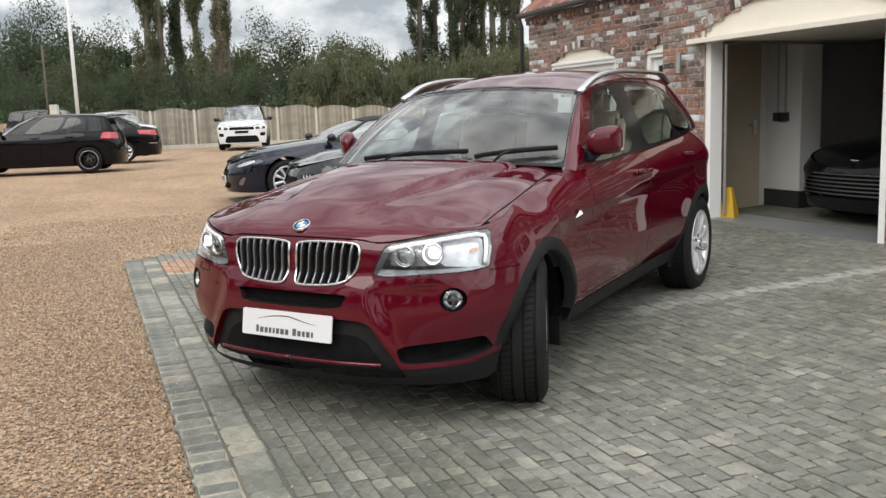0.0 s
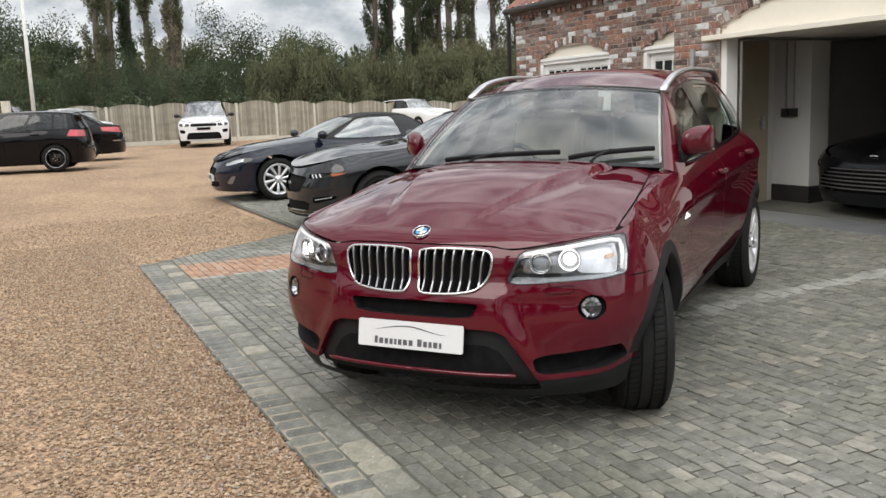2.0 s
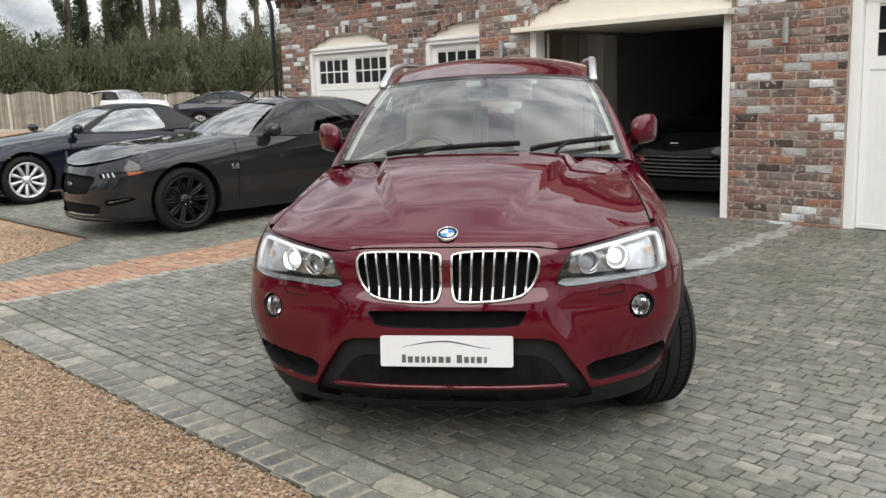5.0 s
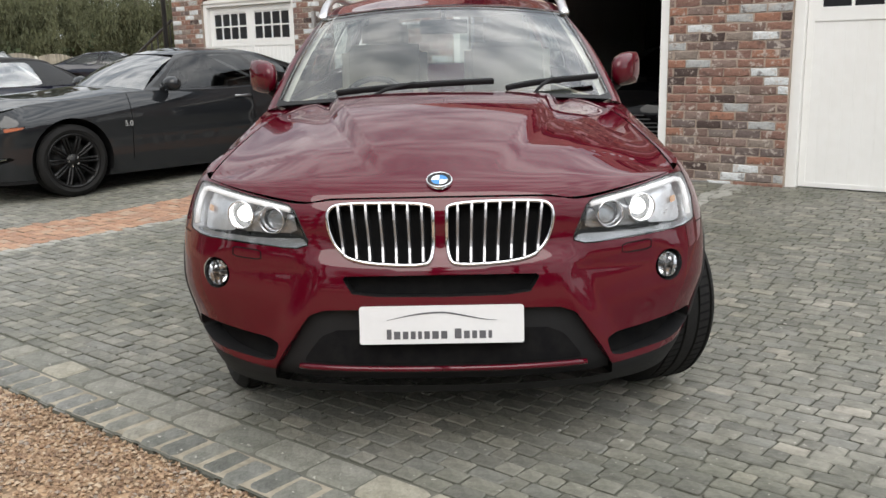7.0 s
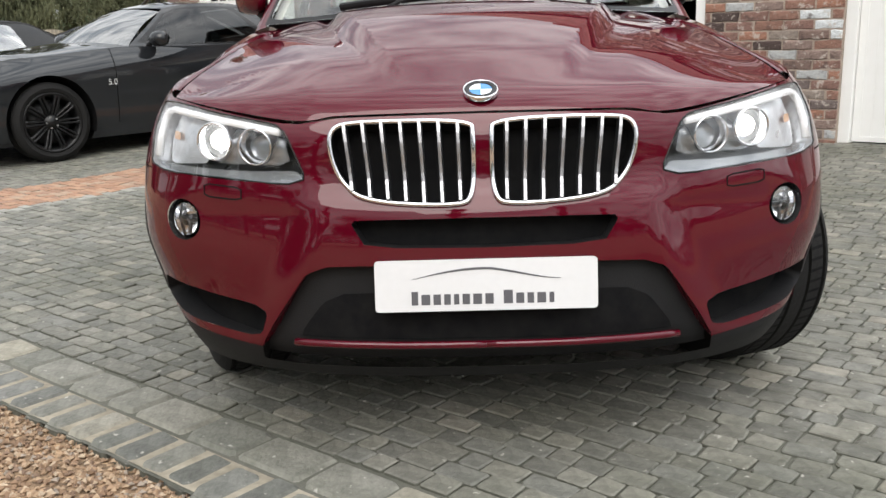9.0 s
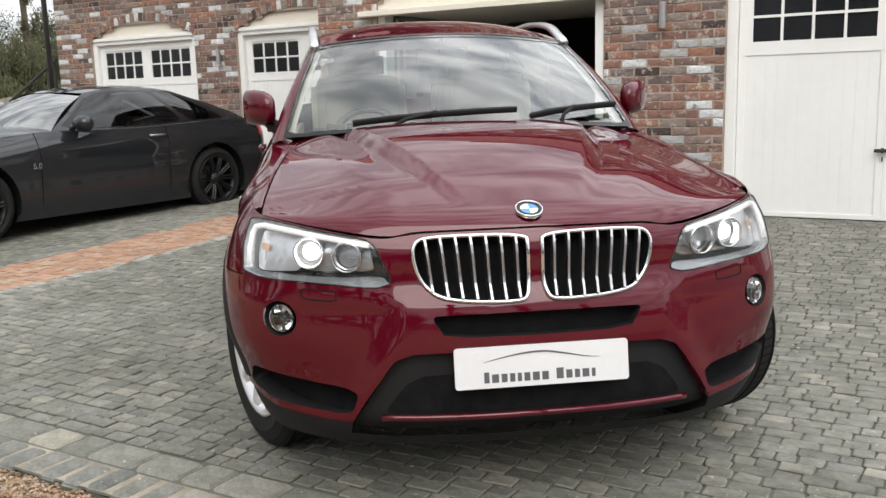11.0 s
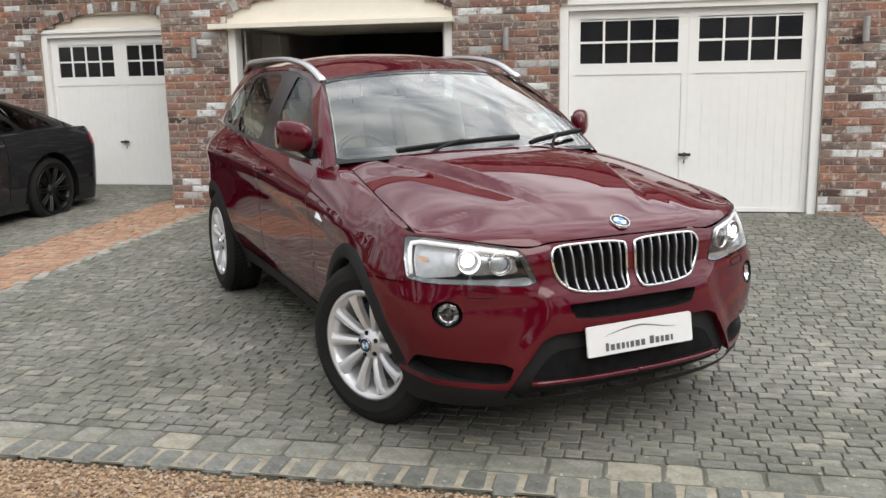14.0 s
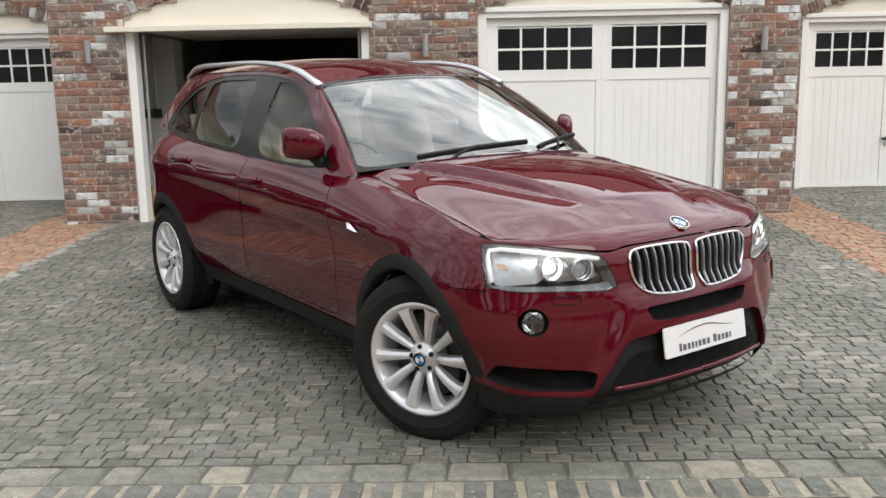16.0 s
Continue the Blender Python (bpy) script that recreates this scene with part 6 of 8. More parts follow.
        bm = bmesh.new()
        rings = []
        for t, w, h, y in ((0.0, 0.030, 0.034, 0.79), (0.12, 0.062, 0.060, 0.802), (0.4, 0.080, 0.076, 0.838), (0.75, 0.076, 0.078, 0.885), (0.93, 0.058, 0.072, 0.922), (1.0, 0.03, 0.046, 0.936)):
            rings.append([bm.verts.new((-0.845 - 0.115 * t + w * math.copysign(abs(math.cos(a)) ** 0.75, math.cos(a)) * (1.15 if math.cos(a) > 0 else 0.55), s * y, 1.184 + 0.016 * t + h * math.copysign(abs(math.sin(a)) ** 0.75, math.sin(a)))) for a in (2 * math.pi * i / 28 for i in range(28))])
        for p, q in zip(rings, rings[1:]):
            for i in range(28):
                bm.faces.new((p[i], p[(i + 1) % 28], q[(i + 1) % 28], q[i]))
        bm.faces.new(rings[0]), bm.faces.new(rings[-1])
        bmesh.ops.recalc_face_normals(bm, faces=bm.faces[:])
        part("mirror_shell", bm, R, mi, "dark red door mirror shell", True)
        bm = bmesh.new()
        tube(bm, [(-0.86, s * 0.74, 1.06), (-0.87, s * 0.78, 1.10), (-0.88, s * 0.83, 1.135)], 0.032, 10, taper=[1.3, 1, 0.8])
        part("mirror_foot", bm, C["plastic"], mi, "black mirror foot", True)
        part("mirror_glass", grid_mesh("mirror_glass", lambda u, v: (-0.915 - 0.10 * u, s * (0.815 + 0.11 * u), 1.135 + 0.10 * v), 2, 2, C["chrome"]), None, mi)
        # side marker
        bm = bmesh.new()
        y = lower(side_s(-0.40), 0.85)[1]
        v = [bm.verts.new(q) for q in ((-0.345, s * (y + 0.012), 0.835), (-0.405, s * (y + 0.010), 0.868), (-0.44, s * (y + 0.009), 0.872), (-0.425, s * (y + 0.012), 0.845), (-0.40, s * (y + 0.030), 0.852))]
        for a, b in ((0, 1), (1, 2), (2, 3), (3, 0)):
            bm.faces.new((v[a], v[b], v[4]))
        bmesh.ops.recalc_face_normals(bm, faces=bm.faces[:])
        part("side_marker", bm, C["chrome"], car, "bright side repeater trim")
    # ---- tail
    def tail(u, v):
        y = lower(S_END, v)[1] * u
        return -3.60 - 0.10 * (1 - u * u), y, v
    part("tailgate", grid_mesh("tailgate", tail, 20, 20, R, -1, 1, 0.29, 1.21), None, car)
    def rear_glass(u, v):
        b = Vector((-3.56 + 0.21 * u * u, 0.67 * u, 1.20))
        e = Vector((-3.30 + 0.17 * u * u, 0.53 * u, 1.495))
        c = b.lerp(e, v)
        return tuple(c)
    part("rear_window", grid_mesh("rear_window", rear_glass, 12, 8, C["tint"], -1, 1), None, car, "tinted rear window")
    for s in both:
        part("tail_lamp", grid_mesh("tail_lamp", lambda u, v: tuple(Vector(lower(side_s(-3.24 - 0.35 * u), 0.93 + 0.17 * v)) + Vector((0, 0.006, 0))), 10, 6, C["red_lens"], mirror=(s,)), None, car, "red tail lamp")
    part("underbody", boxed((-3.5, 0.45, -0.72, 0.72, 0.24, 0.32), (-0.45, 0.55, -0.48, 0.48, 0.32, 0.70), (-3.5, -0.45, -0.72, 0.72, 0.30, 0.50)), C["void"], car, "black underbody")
    front_end(car)
    cabin_inside(car)
    # ---- wheels, the front pair steered to the left
    R_W, RIM, W_W = 0.352, 0.236, 0.245
    for x, z, steer in ((0.0, 0.350, 23.0), (-2.80, 0.362, 0.0)):
        for s in both:
            m = Matrix.Translation((x, s * (0.762 if x > -1 else 0.772), z)) @ Matrix.Rotation(radians(steer), 4, "Z") @ (Matrix.Rotation(math.pi, 4, "Z") if s > 0 else Matrix.Identity(4)) @ Matrix.Rotation(radians(8 + 20 * (x < -1)), 4, "Y")
            w = wheel(car, m, R_W, RIM, W_W, "silver", "black road tyre with four ring grooves", 10)
            roundel(w, Matrix.Translation((0, -W_W / 2 + 0.012, 0)) @ Matrix.Rotation(radians(20), 4, "Y"), 0.031)
            # mud flap
            part("mud_flap", boxed((x - 0.43, x - 0.405, s * 0.60, s * 0.79, 0.16, 0.40) if s > 0 else (x - 0.43, x - 0.405, -0.79, -0.60, 0.14, 0.40), bevel=0.006), C["plastic"], car, "black rubber mud flap")
    return car


def sunk(s, z, d):
    """A point d behind the skin of the lower body."""
    e = 0.002
    p = Vector(lower(s, z))
    n = (Vector(lower(s + e, z)) - Vector(lower(s - e, z))).cross(Vector(lower(s, z + e)) - Vector(lower(s, z - e)))
    n = n.normalized()
    return p - n * d


def walled(bm, outline, depth, s, above=0.0):
    """Side walls of a recess from its outline on the skin inward, for the stretch above a height."""
    a = [sunk(u, z, -0.001) for u, z in outline]
    b = [sunk(u, z, depth) for u, z in outline]
    va, vb = [bm.verts.new((p.x, p.y * s, p.z)) for p in a], [bm.verts.new((p.x, p.y * s, p.z)) for p in b]
    for i in range(len(a)):
        j = (i + 1) % len(a)
        if (outline[i][0] > 1e-6 or outline[j][0] > 1e-6) and outline[i][1] + outline[j][1] > 2 * above:
            bm.faces.new((va[i], va[j], vb[j], vb[i]))


def patch(name, poly, depth, mat, parent, s, label="", step=0.03):
    pts, tri = panelise(poly, [], step)
    me = surface_mesh(name, pts, tri["rest"], lower, mat, -depth, (s,))
    return part(name, me, None, parent, label)


def front_end(car):
    both = (1, -1)
    kidney = front_poly(KIDNEY, 3, 0.25)
    for s in both:
        g = new("kidney_grille")
        g.parent = car
        tagged(g, "chrome-framed upright grille with bright vertical slats")
        patch("grille_backing", kidney, 0.055, C["void"], g, s, "black mesh behind the slats")
        bm = bmesh.new()
        walled(bm, kidney, 0.06, s)
        part("grille_wall", bm, C["plastic"], g)
        bm = bmesh.new()
        ring = [sunk(u, z, -0.004) for u, z in kidney]
        ring = [(p.x, p.y * s, p.z) for p in ring]
        pts = ring + ring[:2]
        tube(bm, pts, 0.0062, 8, cap=False)
        part("grille_frame", bm, C["chrome"], g, "chrome grille frame", True)
        ys = [0.056 + 0.0437 * i for i in range(7)]
        for y in ys:
            zs = [0.60 + 0.26 * i / 60 for i in range(61)]
            ok = [z for z in zs if inside(kidney, s_of_y(y * (1 - 0.34 * (0.83 - z)), z), z)]
            if len(ok) < 4:
                continue
            bm = bmesh.new()
            path = []
            for z in [ok[0] + (ok[-1] - ok[0]) * i / 8 for i in range(9)]:
                p = sunk(s_of_y(y * (1 - 0.34 * (0.83 - z)), z), z, 0.012)
                path.append((p.x, p.y * s, p.z))
            ribbon(bm, path, 0.0115, 0.026, lambda i: (1, 0.0, 0.05))
            part("slat", bm, C["satin"], g, smooth=False)
    # slot, trapezoid and vents
    slot, trap, vent = SLOT, TRAP, VENT
    low = new("lower_grille")
    low.parent = car
    for s in both:
        pl = front_poly(slot, 1, 0.15)
        pl = [(max(u, 0.0), z) for u, z in pl]
        patch("intake_slot", pl, 0.05, C["void"], low, s, "black upper intake")
        bm = bmesh.new()
        walled(bm, pl, 0.052, s)
        part("intake_wall", bm, C["plastic"], low)
        pt = [(max(u, 0.0), z) for u, z in front_poly(trap, 1, 0.12)]
        patch("lower_surround", pt, 0.030, C["plastic"], low, s, "black plastic lower bumper surround")
        bm = bmesh.new()
        walled(bm, pt, 0.031, s, 0.30)
        part("surround_edge", bm, C["red"], low, "dark red flange round the lower intake", True)
        mesh_in = front_poly([(-0.20, 0.44), (0.33, 0.44), (0.39, 0.415), (0.445, 0.345), (0.45, 0.325), (-0.20, 0.325)], 1, 0.12)
        patch("lower_mesh", [(max(u, 0.0), z) for u, z in mesh_in], 0.027, C["void"], low, s, "black lower intake mesh")
        bm = bmesh.new()
        path = []
        for i in range(15):
            y = 0.46 * i / 14
            p = sunk(s_of_y(y, 0.312), 0.312, 0.016)
            path.append((p.x, p.y * s, p.z))
        ribbon(bm, path, 0.018, 0.016, lambda i: (1, 0, 0.35))
        part("bumper_lip", bm, C["red"], low, "dark red lower lip", True)
        pv = front_poly(vent, 2, 0.15)
        patch("side_vent", pv, 0.055, C["void"], low, s, "black side intake")
        bm = bmesh.new()
        walled(bm, pv, 0.056, s)
        part("vent_wall", bm, C["plastic"], low, smooth=True)
        # fog lamp
        f = new("fog_lamp")
        f.parent = car
        tagged(f, "round clear fog lamp in a dark ring")
        c = sunk(s_of_y(0.742, 0.598), 0.598, 0.0)
        nrm = (sunk(s_of_y(0.742, 0.598), 0.598, -1.0) - c)
        nrm = Vector((nrm.x, nrm.y * s, nrm.z)).normalized()
        f.matrix_basis = Matrix.Translation((c.x, c.y * s, c.z)) @ nrm.to_track_quat("-Y", "Z").to_matrix().to_4x4()
        lathe_part("fog_bezel", [(0.0515, -0.001), (0.0495, 0.004), (0.047, 0.020), (0.041, 0.022), (0.040, 0.06), (0.0, 0.062)], C["gloss_black"], f, 36)
        lathe_part("fog_reflector", [(0.041, 0.008), (0.039, 0.012), (0.034, 0.030), (0.020, 0.048), (0.0, 0.052)], C["chrome"], f, 28, "bright fog lamp bowl")
        lathe_part("fog_bulb", [(0.0, 0.018), (0.010, 0.020), (0.012, 0.04)], C["lamp_dark"], f, 16)
        bm = boxed((-0.040, 0.040, 0.020, 0.026, -0.004, 0.004), (-0.004, 0.004, 0.020, 0.026, -0.038, 0.0))
        part("fog_shield", bm, C["lamp_dark"], f)
        lathe_part("fog_lens", [(0.0, 0.002), (0.025, 0.004), (0.041, 0.009)], C["cover"], f, 28).visible_shadow = False
        # washer cover and headlamp
        wz = [(0.575, 0.655), (0.675, 0.660), (0.675, 0.69), (0.575, 0.683)]
        bm = bmesh.new()
        outl = [sunk(u, z, -0.0005) for u, z in resample(front_poly(wz, 1, 0.15), 0.02)]
        outl = [(p.x, p.y * s, p.z) for p in outl]
        tube(bm, outl + outl[:1], 0.0018, 5, cap=False)
        part("washer_cover", bm, C["void"], car, "thin outline of the washer flap")
        headlamp(car, s)
    # roundel on the nose
    p, q = Vector(hood(0, 0.036)), Vector(hood(0, 0.085))
    d = (p - q).normalized()
    n = Vector((-d.z, 0, d.x))
    n = n if n.z > 0 else -n
    roundel(car, Matrix.Translation(p + n * 0.003) @ n.to_track_quat("-Y", "X").to_matrix().to_4x4(), 0.041)
    # show plate
    pl = new("show_plate")
    pl.parent = car
    tagged(pl, "white show plate with a thin dark swoosh over dark print")
    pl.matrix_basis = Matrix.Translation((0.800, 0, 0.468)) @ Matrix.Rotation(radians(-9), 4, "Y")
    bm = bmesh.new()
    rim_ = [(0.254 * a - 0.009 * a * (1 - c), 0.059 * b - 0.009 * b * (1 - d)) for a, b, c, d in
            [(ca, cb, math.cos(k * math.pi / 8), math.sin(k * math.pi / 8)) for ca, cb, order in ((1, 1, range(5)), (-1, 1, range(4, -1, -1)), (-1, -1, range(5)), (1, -1, range(4, -1, -1))) for k in order]]
    face_ = bm.faces.new([bm.verts.new((0.0, y, z)) for y, z in rim_])
    ext = bmesh.ops.extrude_face_region(bm, geom=[face_])
    bmesh.ops.translate(bm, verts=[q for q in ext["geom"] if isinstance(q, bmesh.types.BMVert)], vec=(-0.006, 0, 0))
    bmesh.ops.recalc_face_normals(bm, faces=bm.faces[:])
    part("plate_board", bm, C["plate"], pl)
    part("plate_mount", boxed((-0.035, -0.0065, -0.22, 0.22, -0.045, 0.045)), C["plastic"], pl)
    x = -0.174
    for k, (w, tall) in enumerate(((22, 1), (27, 0), (24, 0), (22, 0), (19, 0), (24, 0), (27, 0), (26, 0), (15, 2), (28, 1), (25, 0), (22, 0), (27, 0), (18, 0))):      # bars in place of the trade name
        if tall < 2:
            part("print_bar", boxed((0.0002, 0.0008, x + 0.0035, x + 0.001 * w - 0.0035, -0.044, -0.020 + 0.007 * tall)), C["plate_ink"], pl)
        x += 0.00102 * w
    bm = bmesh.new()
    path = [(0.002, -0.17 + 0.34 * i / 24, 0.012 + 0.026 * math.sin(min(1, i / 24 * 1.55 + 0.05) * math.pi * 0.62) * (1 if i < 13 else 1) - 0.024 * smoothstep(12, 24, i)) for i in range(25)]
    rows = []
    for i, q in enumerate(path):
        w = 0.0024 * math.sin(math.pi * (i + 0.4) / 25) + 0.0003
        rows.append((bm.verts.new((0.0012, q[1], q[2] - w)), bm.verts.new((0.0012, q[1], q[2] + w))))
    for a, b in zip(rows, rows[1:]):
        bm.faces.new((a[0], b[0], b[1], a[1]))
    part("plate_swoosh", bm, C["plate_ink"], pl)
    # wipers on the foot of the screen
    for k, (p0, p1, t1) in enumerate(((-0.62, 0.30, 0.06), (0.37, 0.95, 0.13))):
        w = new("wiper")
        w.parent = car
        path = []
        for i in range(13):
            u = i / 12
            q = Vector(screen((p0 + (p1 - p0) * u), 0.035 + t1 * u ** 0.8))
            path.append((q.x + 0.020 + 0.004 * math.sin(math.pi * u), q.y, q.z + 0.018))
        bm = bmesh.new()
        ribbon(bm, path, 0.02, 0.022, lambda i: (0.5, 0, 0.85))
        part("wiper_blade", bm, C["plastic"], w, "black wiper blade")
        bm = bmesh.new()
        a = Vector(screen(p0 + 0.12, -0.03))
        m_ = Vector(path[6])
        tube(bm, [(a.x + 0.03, a.y, a.z + 0.005), (a.x * 0.5 + m_.x * 0.5 + 0.03, (a.y + m_.y) / 2, (a.z + m_.z) / 2 + 0.03), tuple(m_ + Vector((0.005, 0, 0.02)))], 0.008, 6)
        part("wiper_arm", bm, C["plastic"], w, "black wiper arm")
    bm = bmesh.new()
    rows = []
    for i in range(21):
        p = -1 + 2 * i / 20
        a, b = Vector(hood(p * 0.99, 0.998)), Vector(screen(p, 0.03))
        rows.append((bm.verts.new(a - Vector((0.0, 0, 0.025))), bm.verts.new(b - Vector((0, 0, 0.006)))))
    for a, b in zip(rows, rows[1:]):
        bm.faces.new((a[0], a[1], b[1], b[0]))
    part("cowl", bm, C["plastic"], car, "black scuttle panel")


def headlamp(car, s):
    h = new("headlamp")
    h.parent = car
    tagged(h, "lit clear headlamp with two round units and a bright upper guide")
    lamp = front_poly(LAMP, 2, 0.12)
    patch("lamp_housing", lamp, 0.075, C["lamp_dark"], h, s, "dark lamp housing")
    bm = bmesh.new()
    walled(bm, lamp, 0.078, s)
    part("lamp_wall", bm, C["lamp_silver"], h)
    ring = [sunk(u, z, -0.001) for u, z in lamp]
    bm = bmesh.new()
    pts = [(p.x, p.y * s, p.z) for p in ring]
    tube(bm, pts + pts[:2], 0.0022, 6, cap=False)
    part("lamp_seal", bm, C["gloss_black"], h, "black lamp seal")
    # outer reflector field and lower dark shelf
    refl = front_poly([(0.69, 0.738), (0.675, 0.850), (0.76, 0.864), (0.812, 0.864), (0.836, 0.80), (0.838, 0.728)], 1, 0.12)
    patch("lamp_reflector", refl, 0.045, C["lamp_silver"], h, s, "faceted bright reflector")
    shelf = front_poly([(0.415, 0.693), (0.440, 0.724), (0.56, 0.722), (0.70, 0.726), (0.842, 0.733), (0.844, 0.717)], 1, 0.1)
    patch("lamp_shelf", shelf, 0.018, C["lamp_grey"], h, s)
    amber = front_poly([(0.792, 0.792), (0.792, 0.815), (0.818, 0.818), (0.818, 0.795)], 1, 0.15)
    patch("indicator", amber, 0.038, C["amber"], h, s, "amber indicator bulb window")
    # light guide along the top
    bm = bmesh.new()
    path = []
    for y, z in ((0.475, 0.818), (0.56, 0.834), (0.64, 0.847), (0.72, 0.859), (0.785, 0.866), (0.814, 0.860), (0.828, 0.835), (0.838, 0.79), (0.841, 0.742)):
        p = sunk(s_of_y(y, z), z, 0.016)
        path.append((p.x, p.y * s, p.z))
    ribbon(bm, path, 0.017, 0.014, lambda i: (1, 0.25 * s, 0.0))
    part("light_guide", bm, C["drl"], h, "white light guide", True)
    for y, z, r, lit in ((0.658, 0.795, 0.043, True), (0.545, 0.783, 0.041, False)):
        c = sunk(s_of_y(y, z), z, 0.030)
        e = new("lamp_unit")
        e.parent = h
        e.matrix_basis = Matrix.Translation((c.x, c.y * s, c.z)) @ Vector((1, 0.28 * s, 0.0)).to_track_quat("-Y", "Z").to_matrix().to_4x4()
        tagged(e, "round headlamp unit with a bright ring")
        bm = bmesh.new()
        lathe(bm, [(r * 1.11, 0.03), (r * 1.11, -0.012), (r * 1.06, -0.018), (r * 0.99, -0.016), (r * 0.93, -0.006), (r * 0.90, 0.010)], 36)
        bmesh.ops.recalc_face_normals(bm, faces=bm.faces[:])
        me = finish(bm, "unit_ring", C["chrome"], True)
        ob = new("unit_ring", me)
        ob.parent = e
        bm = bmesh.new()
        lathe(bm, [(0.0, -0.008), (r * 0.3, -0.004), (r * 0.52, 0.006), (r * 0.6, 0.018)] if lit else [(0.0, 0.035), (r * 0.5, 0.033), (r * 0.8, 0.024), (r * 0.91, 0.009)], 32)
        ob = new("unit_lens", finish(bm, "unit_lens", C["lit"] if lit else C["lamp_smoke"], True))
        ob.parent = e
        if lit:
            bm = bmesh.new()
            lathe(bm, [(r * 0.58, 0.022), (r * 0.72, 0.019), (r * 0.91, 0.009)], 32)
            ob = new("unit_bowl", finish(bm, "unit_bowl", C["lamp_smoke"], True))
            ob.parent = e
    br = front_poly([(0.47, 0.735), (0.485, 0.812), (0.60, 0.838), (0.685, 0.850), (0.695, 0.738)], 1, 0.12)
    patch("lamp_bridge", br, 0.052, C["lamp_grey"], h, s, "grey inner lamp surround")
    cov = patch("lamp_cover", lamp, 0.001, C["cover"], h, s, "clear polycarbonate lamp cover")
    cov.visible_shadow = False


def cushion(bm, sx, sy, sz, m, r=0.05):
    v = box(bm, -sx / 2, sx / 2, -sy / 2, sy / 2, -sz / 2, sz / 2)
    geo = list({e for q in v for e in q.link_edges})
    res = bmesh.ops.bevel(bm, geom=geo, offset=r, segments=3, affect="EDGES")
    vs = set(v) | set(res["verts"])
    bmesh.ops.transform(bm, matrix=m, verts=[q for q in vs if q.is_valid])


def cabin_inside(car):
    part("cabin_floor", boxed((-3.3, -0.55, -0.70, 0.70, 0.50, 0.54)), C["trim_dark"], car, "dark cabin floor")
    part("door_card", boxed((-3.1, -0.8, 0.715, 0.745, 0.55, 1.06), (-3.1, -0.8, -0.745, -0.715, 0.55, 1.06)), C["leather"], car, "beige door lining")
    bm = bmesh.new()
    cushion(bm, 0.42, 1.38, 0.24, Matrix.Translation((-0.94, 0, 0.95)) @ Matrix.Rotation(radians(8), 4, "Y"), 0.06)
    cushion(bm, 0.16, 0.5, 0.10, Matrix.Translation((-0.98, -0.36, 1.06)), 0.04)
    part("dashboard", bm, C["trim_dark"], car, "dark dashboard", True)
    part("headlining", grid_mesh("headlining", lambda u, v: tuple(Vector(roof(u, v)) - Vector((0, 0, 0.035))), 20, 12, C["headlining"], 0.02, 0.97, -0.94, 0.94), None, car, "pale headlining")
    for x, ys in ((-1.62, (-0.36, 0.36)), (-2.52, (-0.40, 0.40))):
        for y in ys:
            seat = new("seat")
            seat.parent = car
            seat.matrix_basis = Matrix.Translation((x, y, 0.54))
            tagged(seat, "beige leather car seat")
            bm = bmesh.new()
            cushion(bm, 0.52, 0.50, 0.16, Matrix.Translation((0.05, 0, 0.20)) @ Matrix.Rotation(radians(-8), 4, "Y"))
            part("seat_base", bm, C["leather"], seat, smooth=True)
            bm = bmesh.new()
            cushion(bm, 0.15, 0.50, 0.62, Matrix.Translation((-0.26, 0, 0.50)) @ Matrix.Rotation(radians(-18), 4, "Y"))
            part("seat_back", bm, C["leather"], seat, smooth=True)
            bm = bmesh.new()
            cushion(bm, 0.11, 0.27, 0.19, Matrix.Translation((-0.36, 0, 0.86)) @ Matrix.Rotation(radians(-12), 4, "Y"), 0.045)
            part("headrest", bm, C["leather"], seat, smooth=True)
    w = new("steering_wheel")
    w.parent = car
    w.matrix_basis = Matrix.Translation((-1.20, -0.36, 1.0)) @ Matrix.Rotation(radians(65), 4, "Y")
    bm = bmesh.new()
    ringp = [(0.18 * math.cos(2 * math.pi * i / 28), 0.18 * math.sin(2 * math.pi * i / 28), 0) for i in range(30)]
    tube(bm, ringp, 0.016, 8, cap=False)
    for a in (0, 120, 240):
        tube(bm, [(0.03, 0, -0.01), (0.17, 0, 0)], 0.014, 6) if a == 0 else tube(bm, [(0, 0, -0.01), (0.17 * math.cos(radians(a)), 0.17 * math.sin(radians(a)), 0)], 0.014, 6)
    part("wheel_rim", bm, C["trim_dark"], w, "black leather steering wheel", True)
    mr = new("rear_view_mirror")
    mr.parent = car
    bm = boxed((-1.22, -1.19, -0.12, 0.12, 1.38, 1.45), bevel=0.012)
    tube(bm, [(-1.19, 0, 1.43), (-1.13, 0, 1.49)], 0.012, 6)
    part("mirror_body", bm, C["trim_dark"], mr, "black interior mirror")


build_suv()


